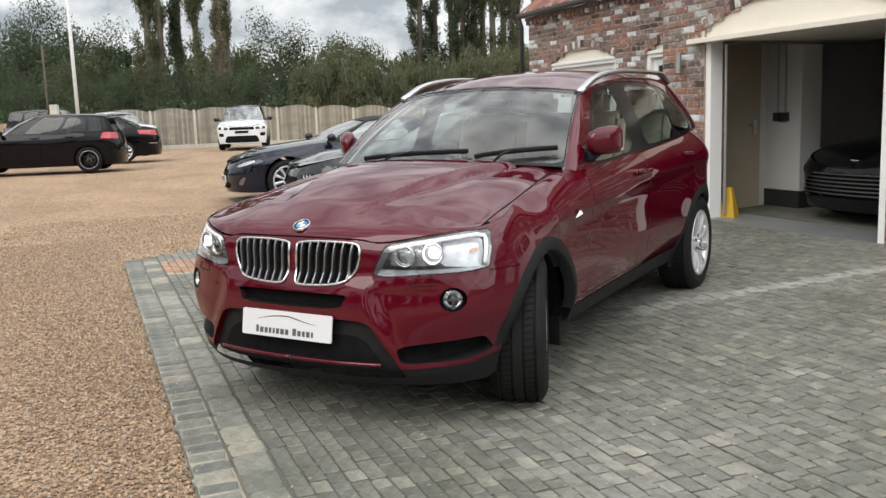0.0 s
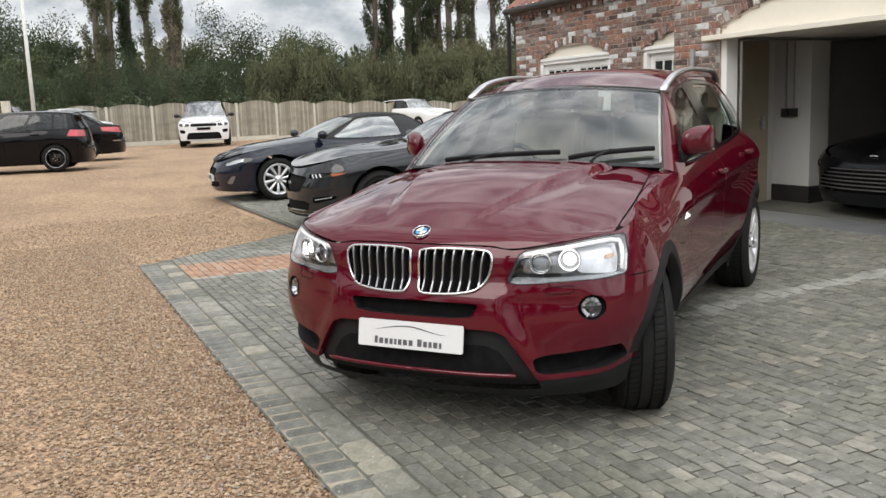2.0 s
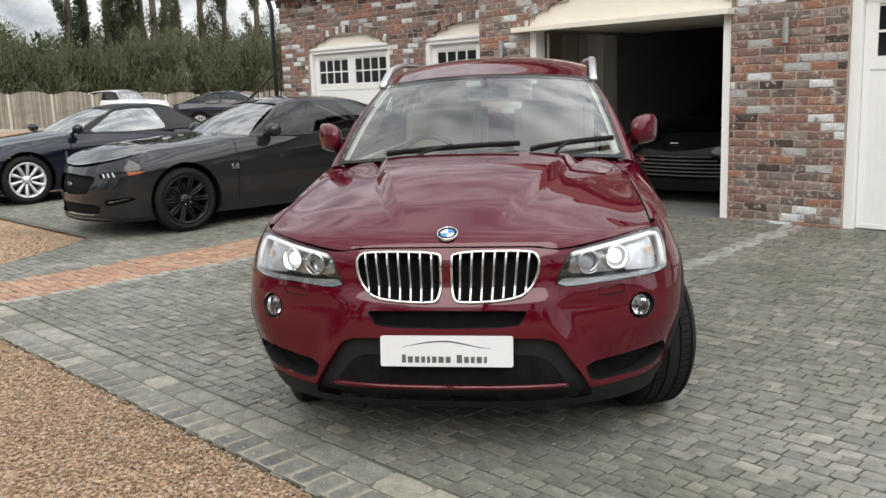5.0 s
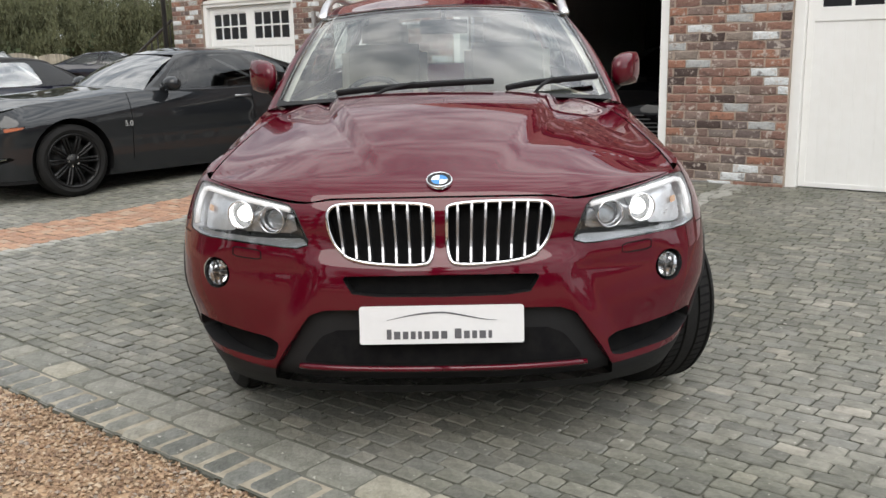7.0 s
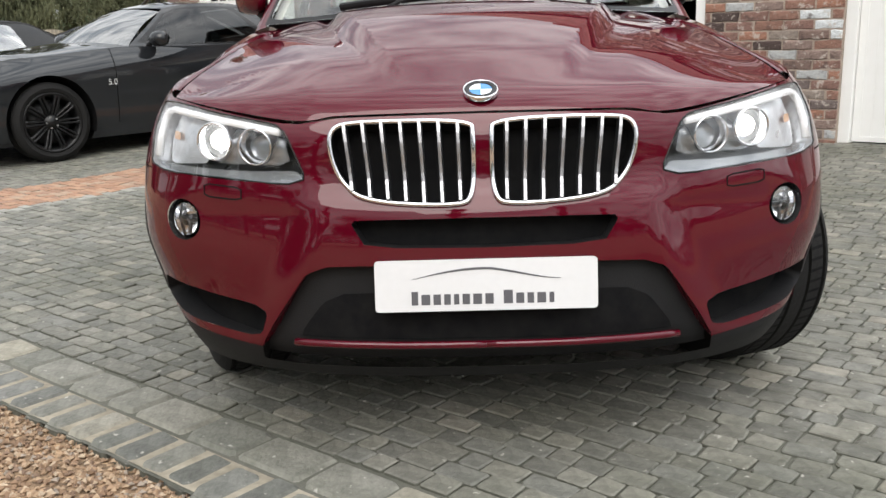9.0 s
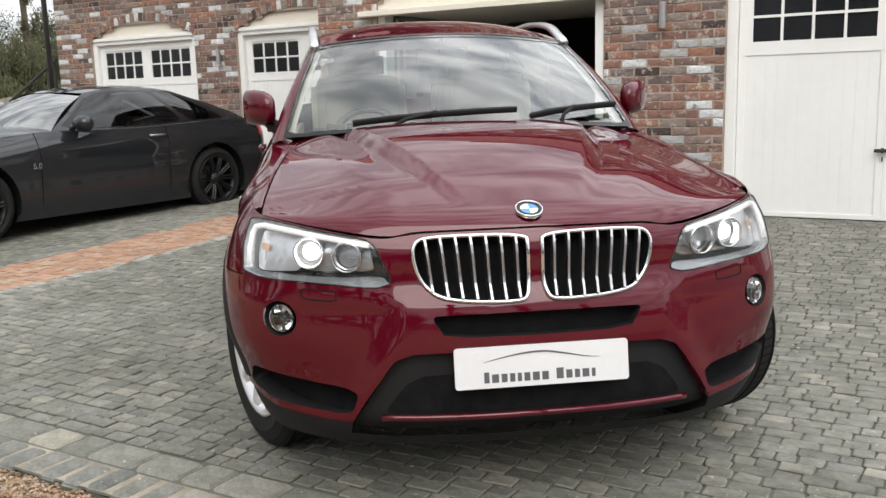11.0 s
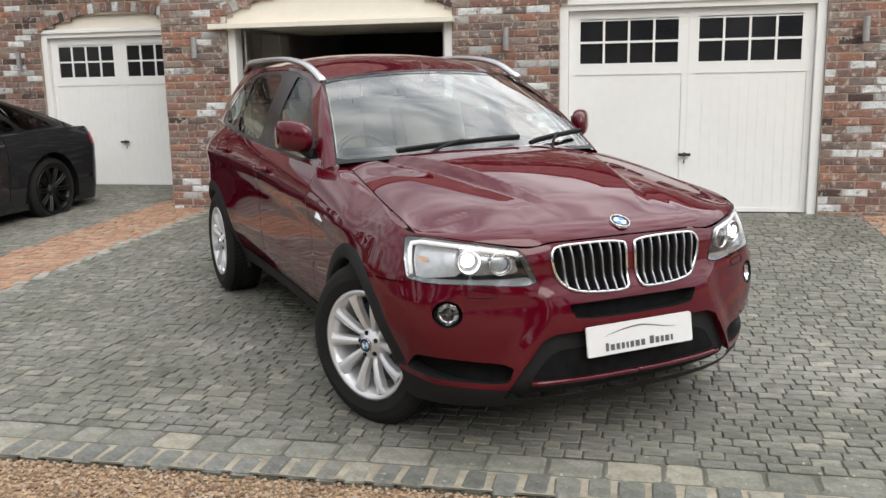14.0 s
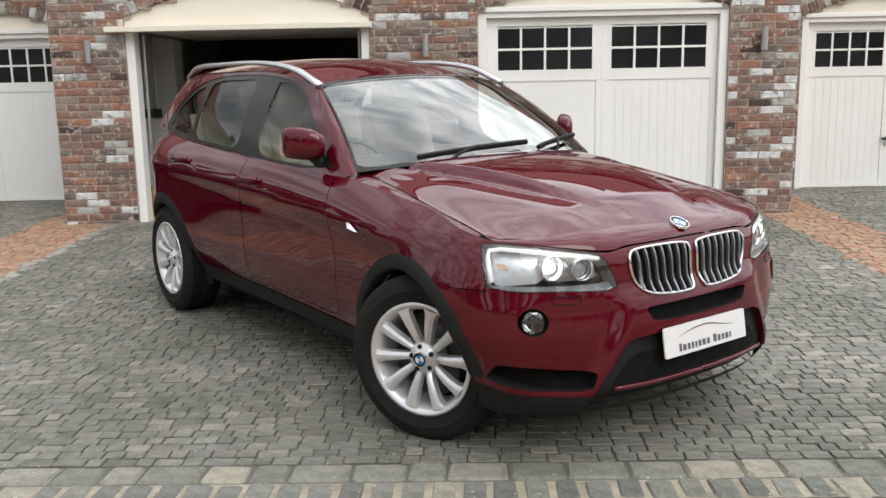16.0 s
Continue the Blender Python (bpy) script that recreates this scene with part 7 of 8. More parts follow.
# ---------------------------------------------------------------- the other cars
class Shape:
    """A car's skin from a few side-view curves. x forward from the front axle, y to its left, z up."""

    def __init__(self, base, nose, tail, half, bottom, belt, top_y, roof, roof_y, foot, head, back, deck, nose_r=0.6, tail_r=0.45, nose_in=None, waist=0.012):
        self.waist = waist
        self.base, self.nose, self.tail, self.half, self.bottom = base, nose, tail, half, bottom
        self.belt, self.top_y, self.roof, self.roof_y = belt, top_y, roof, roof_y
        self.foot, self.head, self.back, self.deck = foot, head, back, deck
        self.nr, self.tr = nose_r, tail_r
        self.front_q, self.back_q = 1.2, 1.1
        self.x0, self.x1 = nose - nose_r, tail + tail_r
        self.s1 = self.front_q + self.x0 - self.x1
        self.s2 = self.s1 + self.back_q
        self.nose_in = nose_in or Curve((0.15, -0.10), (0.32, -0.01), (0.5, 0.0), (0.66, -0.03), (0.8, -0.12), (1.0, -0.25))

    def wide(self, x, z):
        top = self.belt(x)
        t = (z - self.bottom) / max(top - self.bottom, 0.05)
        shape = 1 - 0.075 * max(0.0, 0.5 - t) ** 1.3 * 2.2 - self.waist * smoothstep(0.2, 0.45, t) * smoothstep(0.70, 0.50, t)
        if t > 0.72:
            k = min((t - 0.72) / 0.28, 1.0)
            return self.half * shape + (self.top_y(x) - self.half) * k ** 1.8
        return self.half * shape

    def lower(self, s, z):
        if s <= self.front_q:
            th = s / self.front_q * math.pi / 2
            return self.x0 + (self.nr + self.nose_in(z)) * math.cos(th), self.wide(self.x0, z) * math.sin(th) ** 0.92 if th > 0 else 0.0, z
        if s <= self.s1:
            x = self.x0 - (s - self.front_q)
            return x, self.wide(x, z), z
        th = min((s - self.s1) / self.back_q, 1.0) * math.pi / 2
        return self.x1 - (self.tr + 0.4 * self.nose_in(z)) * math.sin(th), self.wide(self.x1, z) * math.cos(th) ** 0.92 if th < math.pi / 2 else 0.0, z

    def side_s(self, x):
        return self.front_q + self.x0 - x

    def front_s(self, y):
        return self.front_q * math.asin(min(abs(y) / self.half, 1.0) ** (1 / 0.92)) / (math.pi / 2)

    def back_s(self, y):
        return self.s1 + self.back_q * math.acos(min(abs(y) / self.half, 1.0) ** (1 / 0.92)) / (math.pi / 2)

    def edge(self, s):
        x = self.lower(s, 0.6)[0]
        return self.belt(x)

    def top(self, p, q):
        """Bonnet, shoulder and boot as one sheet, q from nose to tail."""
        th = math.asin(min(abs(p), 0.9999) ** (1 / 0.92))
        zf = self.belt(self.nose)
        xf = self.x0 + (self.nr + self.nose_in(zf)) * math.cos(th)
        xb = self.x1 - (self.tr + 0.4 * self.nose_in(self.belt(self.tail))) * math.cos(th)
        x = xf + (xb - xf) * q
        w = self.top_y(x)
        if x > self.x0:
            w = self.wide(self.x0, self.belt(x)) + (self.top_y(self.x0) - self.wide(self.x0, self.belt(x))) * 1.0
        return x, p * w, self.belt(x) + 0.055 * (1 - abs(p) ** 2.4) * smoothstep(0, 0.12, q) * smoothstep(1.0, 0.9, q)

    def screen(self, p, t):
        b = Vector((self.foot - 0.22 * p * p, 0.93 * self.top_y(self.foot) * p, self.belt(self.foot) + 0.03 * (1 - p * p)))
        e = Vector((self.head - 0.10 * p * p, self.roof_y(self.head) * p, self.roof(self.head) + 0.03 * (1 - p * p)))
        c = b.lerp(e, t)
        return c.x + 0.02 * math.sin(math.pi * t), c.y, c.z + 0.03 * math.sin(math.pi * t)

    def rear(self, p, t):
        b = Vector((self.deck + 0.12 * p * p, 0.9 * self.top_y(self.deck) * p, self.belt(self.deck) + 0.02))
        e = Vector((self.back + 0.06 * p * p, self.roof_y(self.back) * p, self.roof(self.back) + 0.02 * (1 - p * p)))
        c = b.lerp(e, t)
        return c.x, c.y, c.z + 0.02 * math.sin(math.pi * t)

    def cabin(self, x, v):
        """x is the belt station, v from 0 at the belt to 1 at the roof edge; the ends lean with screen and rear glass."""
        f0, f1 = self.foot - 0.22, self.deck + 0.12
        k = (x - f0) / (f1 - f0)
        h0, h1 = self.head - 0.10, self.back + 0.06
        xt = h0 + (h1 - h0) * k
        b = Vector((x, self.top_y(x) * (0.93 + 0.05 * math.sin(math.pi * min(max(k, 0), 1))), self.belt(x) + 0.003))
        e = Vector((xt, self.roof_y(xt), self.roof(xt)))
        c = b.lerp(e, v)
        return c.x, c.y + 0.02 * math.sin(math.pi * min(max(v, 0), 1)), c.z

    def roof_sheet(self, u, p):
        x = self.head + (self.back - self.head) * u
        xx = x - 0.10 * p * p * (1 - u) + 0.06 * p * p * u
        return xx, self.roof_y(xx) * p, self.roof(xx) + 0.035 * (1 - abs(p) ** 2.2)


def skin_part(name, me, car, label=""):
    return part(name, me, None, car, label)


def build_car(name, label, at, sh, body, wheels, r, rim, style, glass="privacy", roof_mat=None, step=0.05, cuts=(), spokes=10, holes=(), pillar=0.10,
              windows=((0.05, 0.46), (0.52, 0.93)), trim="gloss_black", group="", front_cuts=(), has_cabin=True, wheel_w=0.23, arch=0.05):
    car = thing(name, label, "car", at, group)
    both = (1, -1)
    n = 70
    outline = [(sh.s2 * i / n, sh.bottom) for i in range(n + 1)] + [(sh.s2 * i / 120, sh.edge(sh.s2 * i / 120)) for i in range(120, -1, -1)]
    regions = [("arch", circle(sh.side_s(x), r + 0.01, r + arch, 48)) for x in (0.0, -sh.base)]
    regions += list(front_cuts)
    for i, x in enumerate(cuts):
        regions.append((f"line{i}", [(sh.side_s(x) - 0.004, sh.bottom + 0.12), (sh.side_s(x) + 0.004, sh.bottom + 0.12), (sh.side_s(x) + 0.004, sh.belt(x) + 0.05), (sh.side_s(x) - 0.004, sh.belt(x) + 0.05)]))
    pts, tri = panelise(outline, regions, step)
    skin_part("body", surface_mesh("body", pts, tri["rest"], sh.lower, body, 0, both), car)
    for i in range(len(cuts)):
        for s in both:
            if f"line{i}" in tri:
                skin_part("shut_line", surface_mesh("shut_line", pts, tri[f"line{i}"], sh.lower, C["void"], -0.006, (s,)), car, "dark door gap")
    for key, mat, lab, depth in holes:
        if key in tri:
            for s in both:
                skin_part(key, surface_mesh(key, pts, tri[key], sh.lower, C[mat], -depth, (s,)), car, lab)
    skin_part("bonnet", grid_mesh("bonnet", lambda u, v: sh.top(-u, v), 30, 60, body, -1, 1, 0, 1), car)
    if has_cabin:
        w = skin_part("windscreen", grid_mesh("windscreen", lambda u, v: sh.screen(-u, v), 20, 10, C["pale_glass"], -1, 1), car, "clear windscreen reflecting the sky")
        w.visible_shadow = False
        skin_part("rear_window", grid_mesh("rear_window", lambda u, v: sh.rear(u, v), 16, 8, C[glass] if not roof_mat else roof_mat, -1, 1), car)
        skin_part("roof", grid_mesh("roof", lambda u, v: sh.roof_sheet(u, -v), 24, 18, roof_mat or body, 0, 1, -1, 1), car)
        f0, f1 = sh.foot - 0.22, sh.deck + 0.12
        out = [(f0, 0.0), (f0, 1.0), (f1, 1.0), (f1, 0.0)]
        reg = []
        for k, (a, b) in enumerate(windows):
            xa, xb = f0 + (f1 - f0) * a, f0 + (f1 - f0) * b
            reg.append((f"w{k}", chaikin([(xa, 0.05), (xa, 0.88), (xb, 0.88), (xb, 0.05)], 2, 0.08)))
        reg.append(("frame", chaikin([(f0 - 0.05, 0.015), (f0 - 0.09, 0.93), (f1 + 0.09, 0.93), (f1 + 0.12, 0.015)], 1, 0.1)))
        p3, t3 = panelise(out, reg, 0.07)
        e = 0.004
        for s in both:
            for key in t3:
                mat = roof_mat if (roof_mat and key == "rest") else body if key == "rest" else C[trim] if key == "frame" else C[glass]
                me = surface_mesh("side", p3, t3[key], sh.cabin, mat, 0.0, (s,))
                me.flip_normals()
                used = sorted({i for t in t3[key] for i in t})
                no = []
                for i in used:
                    u, v = p3[i]
                    nn = (Vector(sh.cabin(u, v + e)) - Vector(sh.cabin(u, v - e))).cross(Vector(sh.cabin(u + e, v)) - Vector(sh.cabin(u - e, v))).normalized()
                    no.append((nn.x, nn.y * s, nn.z))
                me.normals_split_custom_set_from_vertices(no)
                nm = {"rest": "cabin_side", "frame": "window_frame"}.get(key, "side_window")
                ob = skin_part(nm, me, car)
                if nm == "side_window":
                    ob.visible_shadow = False
        part("cabin_floor", boxed((sh.deck + 0.1, sh.foot - 0.15, -sh.half * 0.78, sh.half * 0.78, 0.25, sh.belt(sh.head) - 0.22)), C["trim_dark"], car, "dark cabin trim")
        for x in (sh.head - 0.35,):
            for y in (-0.36, 0.36):
                bm = bmesh.new()
                cushion(bm, 0.16, 0.46, 0.55, Matrix.Translation((x - 0.15, y, sh.belt(x) - 0.08)) @ Matrix.Rotation(radians(-18), 4, "Y"))
                cushion(bm, 0.10, 0.25, 0.17, Matrix.Translation((x - 0.24, y, sh.belt(x) + 0.26)), 0.04)
                part("seat", bm, C["trim_dark"], car, "dark car seat", True)
    for x in (0.0, -sh.base):
        for s in both:
            bm = bmesh.new()
            rows = []
            for i in range(25):
                a = radians(-18) + radians(216) * i / 24
                rows.append([bm.verts.new((x - (r + arch) * math.cos(a), y * s, max(r + 0.01 + (r + arch) * math.sin(a), sh.bottom))) for y in (sh.half - 0.012, 0.45)])
            for p, q in zip(rows, rows[1:]):
                bm.faces.new((p[0], p[1], q[1], q[0]))
            part("arch_liner", bm, C["void"], car, "black wheel arch liner")
            wl_ = wheel(car, Matrix.Translation((x, s * (sh.half - wheel_w / 2 - 0.015), r)) @ (Matrix.Rotation(math.pi, 4, "Z") if s > 0 else Matrix.Identity(4)), r, rim, wheel_w, style, "", spokes)
    part("underbody", boxed((sh.x1, sh.x0, -sh.half + 0.22, sh.half - 0.22, sh.bottom - 0.02, sh.bottom + 0.12)), C["void"], car, "black underbody")
    return car


def add_patch(sh, name, poly, depth, mat, parent, s, label="", step=0.04):
    pts, tri = panelise(poly, [], step)
    return part(name, surface_mesh(name, pts, tri["rest"], sh.lower, mat, -depth, (s,)), None, parent, label)


def door_mirror(car, x, y, z, mat, s, size=1.0):
    mi = new("mirror")
    mi.parent = car
    bm = bmesh.new()
    rings = []
    for w, h, dy in ((0.03, 0.03, 0.0), (0.055, 0.05, 0.03), (0.065, 0.06, 0.09), (0.055, 0.055, 0.15), (0.02, 0.025, 0.18)):
        rings.append([bm.verts.new((x + w * size * math.cos(a), s * (y + dy * size), z + h * size * math.sin(a))) for a in (2 * math.pi * i / 18 for i in range(18))])
    for p, q in zip(rings, rings[1:]):
        for i in range(18):
            bm.faces.new((p[i], p[(i + 1) % 18], q[(i + 1) % 18], q[i]))
    bm.faces.new(rings[0]), bm.faces.new(rings[-1])
    bmesh.ops.recalc_face_normals(bm, faces=bm.faces[:])
    part("mirror_shell", bm, mat, mi, smooth=True)
    bm = bmesh.new()
    tube(bm, [(x + 0.02, s * (y - 0.12), z - 0.08), (x, s * (y + 0.03), z - 0.02)], 0.022, 8)
    part("mirror_foot", bm, C["plastic"], mi)


def handle(car, sh, x, z, s, mat):
    bm = bmesh.new()
    path = []
    for i in range(7):
        xx = x + 0.1 - 0.2 * i / 6
        path.append((xx, s * (sh.wide(xx, z) + 0.006 + 0.02 * math.sin(math.pi * i / 6) ** 0.6), z))
    ribbon(bm, path, 0.022, 0.012, lambda i: (0, s, 0.1))
    part("door_handle", bm, mat, car, smooth=True)


def ground_at(x, y, heading):
    return Matrix.Translation((x, y, gz(x, y))) @ Matrix.Rotation(radians(heading), 4, "Z")


def coupe_shape():
    return Shape(2.72, 0.93, -3.77, 0.955, 0.17,
               Curve((0.95, 0.70), (0.75, 0.79), (0.3, 0.885), (-0.2, 0.925), (-0.75, 0.965), (-1.6, 0.955), (-2.6, 0.985), (-3.3, 1.0), (-3.86, 0.955)),
               Curve((0.6, 0.78), (0.0, 0.84), (-1.0, 0.87), (-2.4, 0.90), (-3.2, 0.86), (-3.86, 0.78)),
               Curve((-1.25, 1.295), (-1.75, 1.365), (-2.3, 1.345), (-2.9, 1.22)), Curve((-1.25, 0.53), (-1.9, 0.575), (-2.9, 0.53)),
               -0.62, -1.28, -2.55, -3.42, 0.55, 0.40, Curve((0.1, -0.06), (0.25, 0.0), (0.5, 0.0), (0.62, -0.04), (0.8, -0.13)))


def grey_coupe():
    sh = coupe_shape()
    fs = sh.front_s
    cuts = [("grille", chaikin([(-0.05, 0.66), (fs(0.50), 0.645), (fs(0.54), 0.60), (fs(0.44), 0.46), (-0.05, 0.44)], 1, 0.12)),
            ("lower_intake", chaikin([(-0.05, 0.36), (fs(0.62), 0.35), (fs(0.60), 0.24), (-0.05, 0.23)], 1, 0.15)),
            ("lamp", chaikin([(fs(0.56), 0.674), (fs(0.80), 0.692), (1.14, 0.702), (1.10, 0.676), (fs(0.82), 0.640), (fs(0.60), 0.620)], 1, 0.1)),
            ("fog_recess", chaikin([(fs(0.66), 0.40), (fs(0.90), 0.43), (fs(0.92), 0.40), (fs(0.70), 0.33)], 1, 0.15)),
            ("splitter", [(-0.05, 0.165), (sh.front_q + 0.2, 0.165), (sh.front_q + 0.2, 0.20), (-0.05, 0.20)])]
    car = build_car("coupe_car", "dark grey metallic two-door coupe with black wheels on the paving", ground_at(-10.96, 3.32, -94.5), sh, C["grey"], None, 0.345, 0.255, "black", "dark_side",
                    step=0.04, cuts=(-0.62, -2.08), spokes=20, windows=((0.06, 0.62), (0.66, 0.88)), front_cuts=cuts,
                    holes=(("grille", "void", "black grille mesh", 0.04), ("lower_intake", "void", "black lower intake", 0.03), ("lamp", "lamp_dark", "dark headlamp housing", 0.03),
                           ("fog_recess", "void", "black fog lamp recess", 0.03), ("splitter", "plastic", "black front splitter", -0.008)), wheel_w=0.25)
    for s in (1, -1):
        cov = add_patch(sh, "lamp_cover", cuts[2][1], 0.0, C["dim_cover"], car, s, "clear lamp cover")
        cov.visible_shadow = False
        for k in range(3):
            y = 0.61 + 0.055 * k
            bm = bmesh.new()
            a, b = sh.lower(fs(y), 0.668 + 0.006 * k), sh.lower(fs(y + 0.035), 0.630 + 0.006 * k)
            ribbon(bm, [(a[0] - 0.012, s * a[1], a[2]), (b[0] - 0.012, s * b[1], b[2])], 0.018, 0.008, lambda i: (1, 0, 0))
            part("light_bar", bm, C["drl"], car, "bright slanted lamp bar")
        amb = chaikin([(fs(0.86), 0.690), (1.12, 0.698), (1.08, 0.677), (fs(0.87), 0.652)], 1, 0.1)
        add_patch(sh, "indicator", amb, 0.010, C["orange"], car, s, "amber front indicator")
        bm = bmesh.new()
        a, b = sh.lower(fs(0.70), 0.375), sh.lower(fs(0.88), 0.41)
        ribbon(bm, [(a[0] - 0.01, s * a[1], a[2]), (b[0] - 0.01, s * b[1], b[2])], 0.016, 0.008, lambda i: (1, 0, 0))
        part("fog_bar", bm, C["chrome"], car, "bright fog lamp strip")
        door_mirror(car, -1.06, 0.88, 1.03, C["grey"], s, 1.25)
        handle(car, sh, -1.95, 0.87, s, C["satin"])
        tl = [(sh.back_s(0.45), 0.78), (sh.back_s(0.93), 0.78), (sh.s1 + 0.02, 0.80), (sh.s1 + 0.02, 0.92), (sh.back_s(0.45), 0.92)]
        add_patch(sh, "tail_lamp", tl, -0.004, C["red_lens"], car, s, "dark red tail lamp")
        m = Matrix.Translation((-0.58, s * (sh.wide(-0.58, 0.66) + 0.004), 0.66)) @ Matrix.Rotation(radians(90), 4, "X")
        if s > 0:
            m = Matrix.Translation((-0.58, sh.wide(-0.58, 0.66) + 0.004, 0.66)) @ Matrix.Rotation(math.pi, 4, "Z") @ Matrix.Rotation(radians(90), 4, "X")
        lettering("5.0", 0.075, C["chrome"], car, m, "engine_badge", 0.004)
    bm = bmesh.new()
    p = Vector(sh.lower(0.0, 0.55))
    v = [bm.verts.new((p.x - 0.015, y, z)) for y, z in ((-0.06, 0.55), (-0.02, 0.575), (0.05, 0.565), (0.07, 0.545), (0.02, 0.55), (-0.01, 0.525))]
    bm.faces.new(v)
    g = bmesh.ops.extrude_face_region(bm, geom=bm.faces[:])
    bmesh.ops.translate(bm, verts=[q for q in g["geom"] if isinstance(q, bmesh.types.BMVert)], vec=(0.012, 0, 0))
    part("grille_badge", bm, C["satin"], car, "small bright grille badge")


def navy_convertible():
    sh = Shape(2.752, 0.95, -3.84, 0.945, 0.17,
               Curve((0.97, 0.60), (0.75, 0.72), (0.3, 0.835), (-0.2, 0.90), (-0.75, 0.945), (-1.6, 0.93), (-2.6, 0.95), (-3.3, 0.955), (-3.84, 0.88)),
               Curve((0.6, 0.74), (0.0, 0.80), (-1.0, 0.84), (-2.4, 0.88), (-3.2, 0.82), (-3.84, 0.72)),
               Curve((-1.35, 1.27), (-1.8, 1.33), (-2.3, 1.31), (-2.9, 1.15)), Curve((-1.35, 0.52), (-1.9, 0.56), (-2.9, 0.5)),
               -0.55, -1.36, -2.45, -3.05, 0.62, 0.45, Curve((0.1, -0.08), (0.28, 0.0), (0.45, 0.0), (0.6, -0.06), (0.75, -0.18)))
    fs = sh.front_s
    cuts = [("grille", chaikin([(-0.05, 0.56), (fs(0.30), 0.555), (fs(0.34), 0.50), (fs(0.26), 0.43), (-0.05, 0.42)], 2, 0.2)),
            ("lower_intake", chaikin([(-0.05, 0.33), (fs(0.45), 0.33), (fs(0.42), 0.24), (-0.05, 0.24)], 1, 0.15)),
            ("lamp", chaikin([(fs(0.50), 0.625), (fs(0.72), 0.70), (fs(0.88), 0.725), (fs(0.86), 0.66), (fs(0.62), 0.585)], 2, 0.15)),
            ("side_intake", chaikin([(fs(0.62), 0.30), (fs(0.72), 0.42), (fs(0.80), 0.43), (fs(0.74), 0.29)], 1, 0.15))]
    car = build_car("convertible_car", "dark navy convertible with a raised black cloth roof", ground_at(-15.45, 3.25, -92.5), sh, C["navy"], None, 0.345, 0.25, "silver", "pale_glass", C["cloth"],
                    0.05, (-0.65, -2.0), 10, windows=((0.08, 0.66),), front_cuts=cuts, group="",
                    holes=(("grille", "void", "black oval grille mesh", 0.03), ("lower_intake", "void", "black lower intake", 0.03), ("lamp", "lamp_silver", "bright headlamp", 0.02), ("side_intake", "satin", "bright-edged side intake", 0.012)))
    for s in (1, -1):
        add_patch(sh, "lamp_cover", cuts[2][1], 0.0, C["cover"], car, s, "clear lamp cover").visible_shadow = False
        door_mirror(car, -0.75, 0.88, 1.03, C["navy"], s, 1.15)
        handle(car, sh, -1.85, 0.84, s, C["navy"])
        bm = boxed((-0.58, -0.55, *((0.93, 0.95) if s > 0 else (-0.95, -0.93)), 0.58, 0.72))
        part("wing_vent", bm, C["satin"], car, "bright wing vent")
    p = sh.lower(0, 0.38)
    part("number_plate", boxed((p[0] - 0.01, p[0] + 0.012, -0.26, 0.26, 0.33, 0.44), bevel=0.003), C["plate"], car, "white front plate")
    bm = bmesh.new()
    for i in range(6):
        box(bm, p[0] + 0.013, p[0] + 0.014, -0.21 + 0.07 * i, -0.17 + 0.07 * i, 0.35, 0.42)
    part("plate_bars", bm, C["plate_ink"], car)


def garage_sports_car():
    sh = Shape(2.74, 0.93, -3.77, 0.95, 0.15,
               Curve((0.95, 0.56), (0.75, 0.655), (0.3, 0.76), (-0.2, 0.82), (-0.75, 0.87), (-2.6, 0.91), (-3.77, 0.9)),
               Curve((0.6, 0.78), (0.0, 0.82), (-1.0, 0.84), (-2.4, 0.88), (-3.77, 0.72)),
               Curve((-1.3, 1.2), (-1.8, 1.27), (-2.6, 1.15)), Curve((-1.3, 0.5), (-1.9, 0.53), (-2.6, 0.48)), -0.55, -1.3, -2.4, -3.2, 0.55, 0.4,
               Curve((0.1, -0.08), (0.3, 0.0), (0.5, 0.0), (0.62, -0.05), (0.75, -0.15)))
    fs = sh.front_s
    grille = chaikin([(-0.05, 0.535), (fs(0.45), 0.525), (fs(0.66), 0.43), (fs(0.68), 0.33), (fs(0.55), 0.29), (-0.05, 0.28)], 2, 0.15)
    lamp = chaikin([(fs(0.64), 0.55), (fs(0.85), 0.625), (fs(0.92), 0.645), (fs(0.90), 0.59), (fs(0.72), 0.51)], 2, 0.15)
    car = build_car("sports_car", "black low sports coupe with a wide slatted grille inside the garage", Matrix.Translation((-6.48, 7.95, BASE_F + 0.012)) @ Matrix.Rotation(radians(-90), 4, "Z"), sh, C["black"], None, 0.34, 0.25, "silver", "privacy",
                    step=0.05, front_cuts=[("grille", grille), ("lamp", lamp)], holes=(("grille", "void", "black grille", 0.04), ("lamp", "lamp_dark", "dark headlamp", 0.015)))
    for k in range(6):
        z = 0.32 + 0.04 * k
        bm = bmesh.new()
        w = 0.64 - 0.18 * max(0, z - 0.41) / 0.12
        path = [(sh.lower(fs(y), z)[0] - 0.006, y, z) for y in [-w + 2 * w * i / 20 for i in range(21)]]
        ribbon(bm, path, 0.012, 0.012, lambda i: (1, 0, 0))
        part("grille_slat", bm, C["satin"], car, "bright horizontal grille slat")
    p = Vector(sh.top(0, 0.025))
    bm = bmesh.new()
    box(bm, p.x - 0.012, p.x + 0.012, -0.05, 0.05, p.z + 0.002, p.z + 0.014, bevel=0.004)
    part("nose_badge", bm, C["chrome"], car, "small bright winged badge")


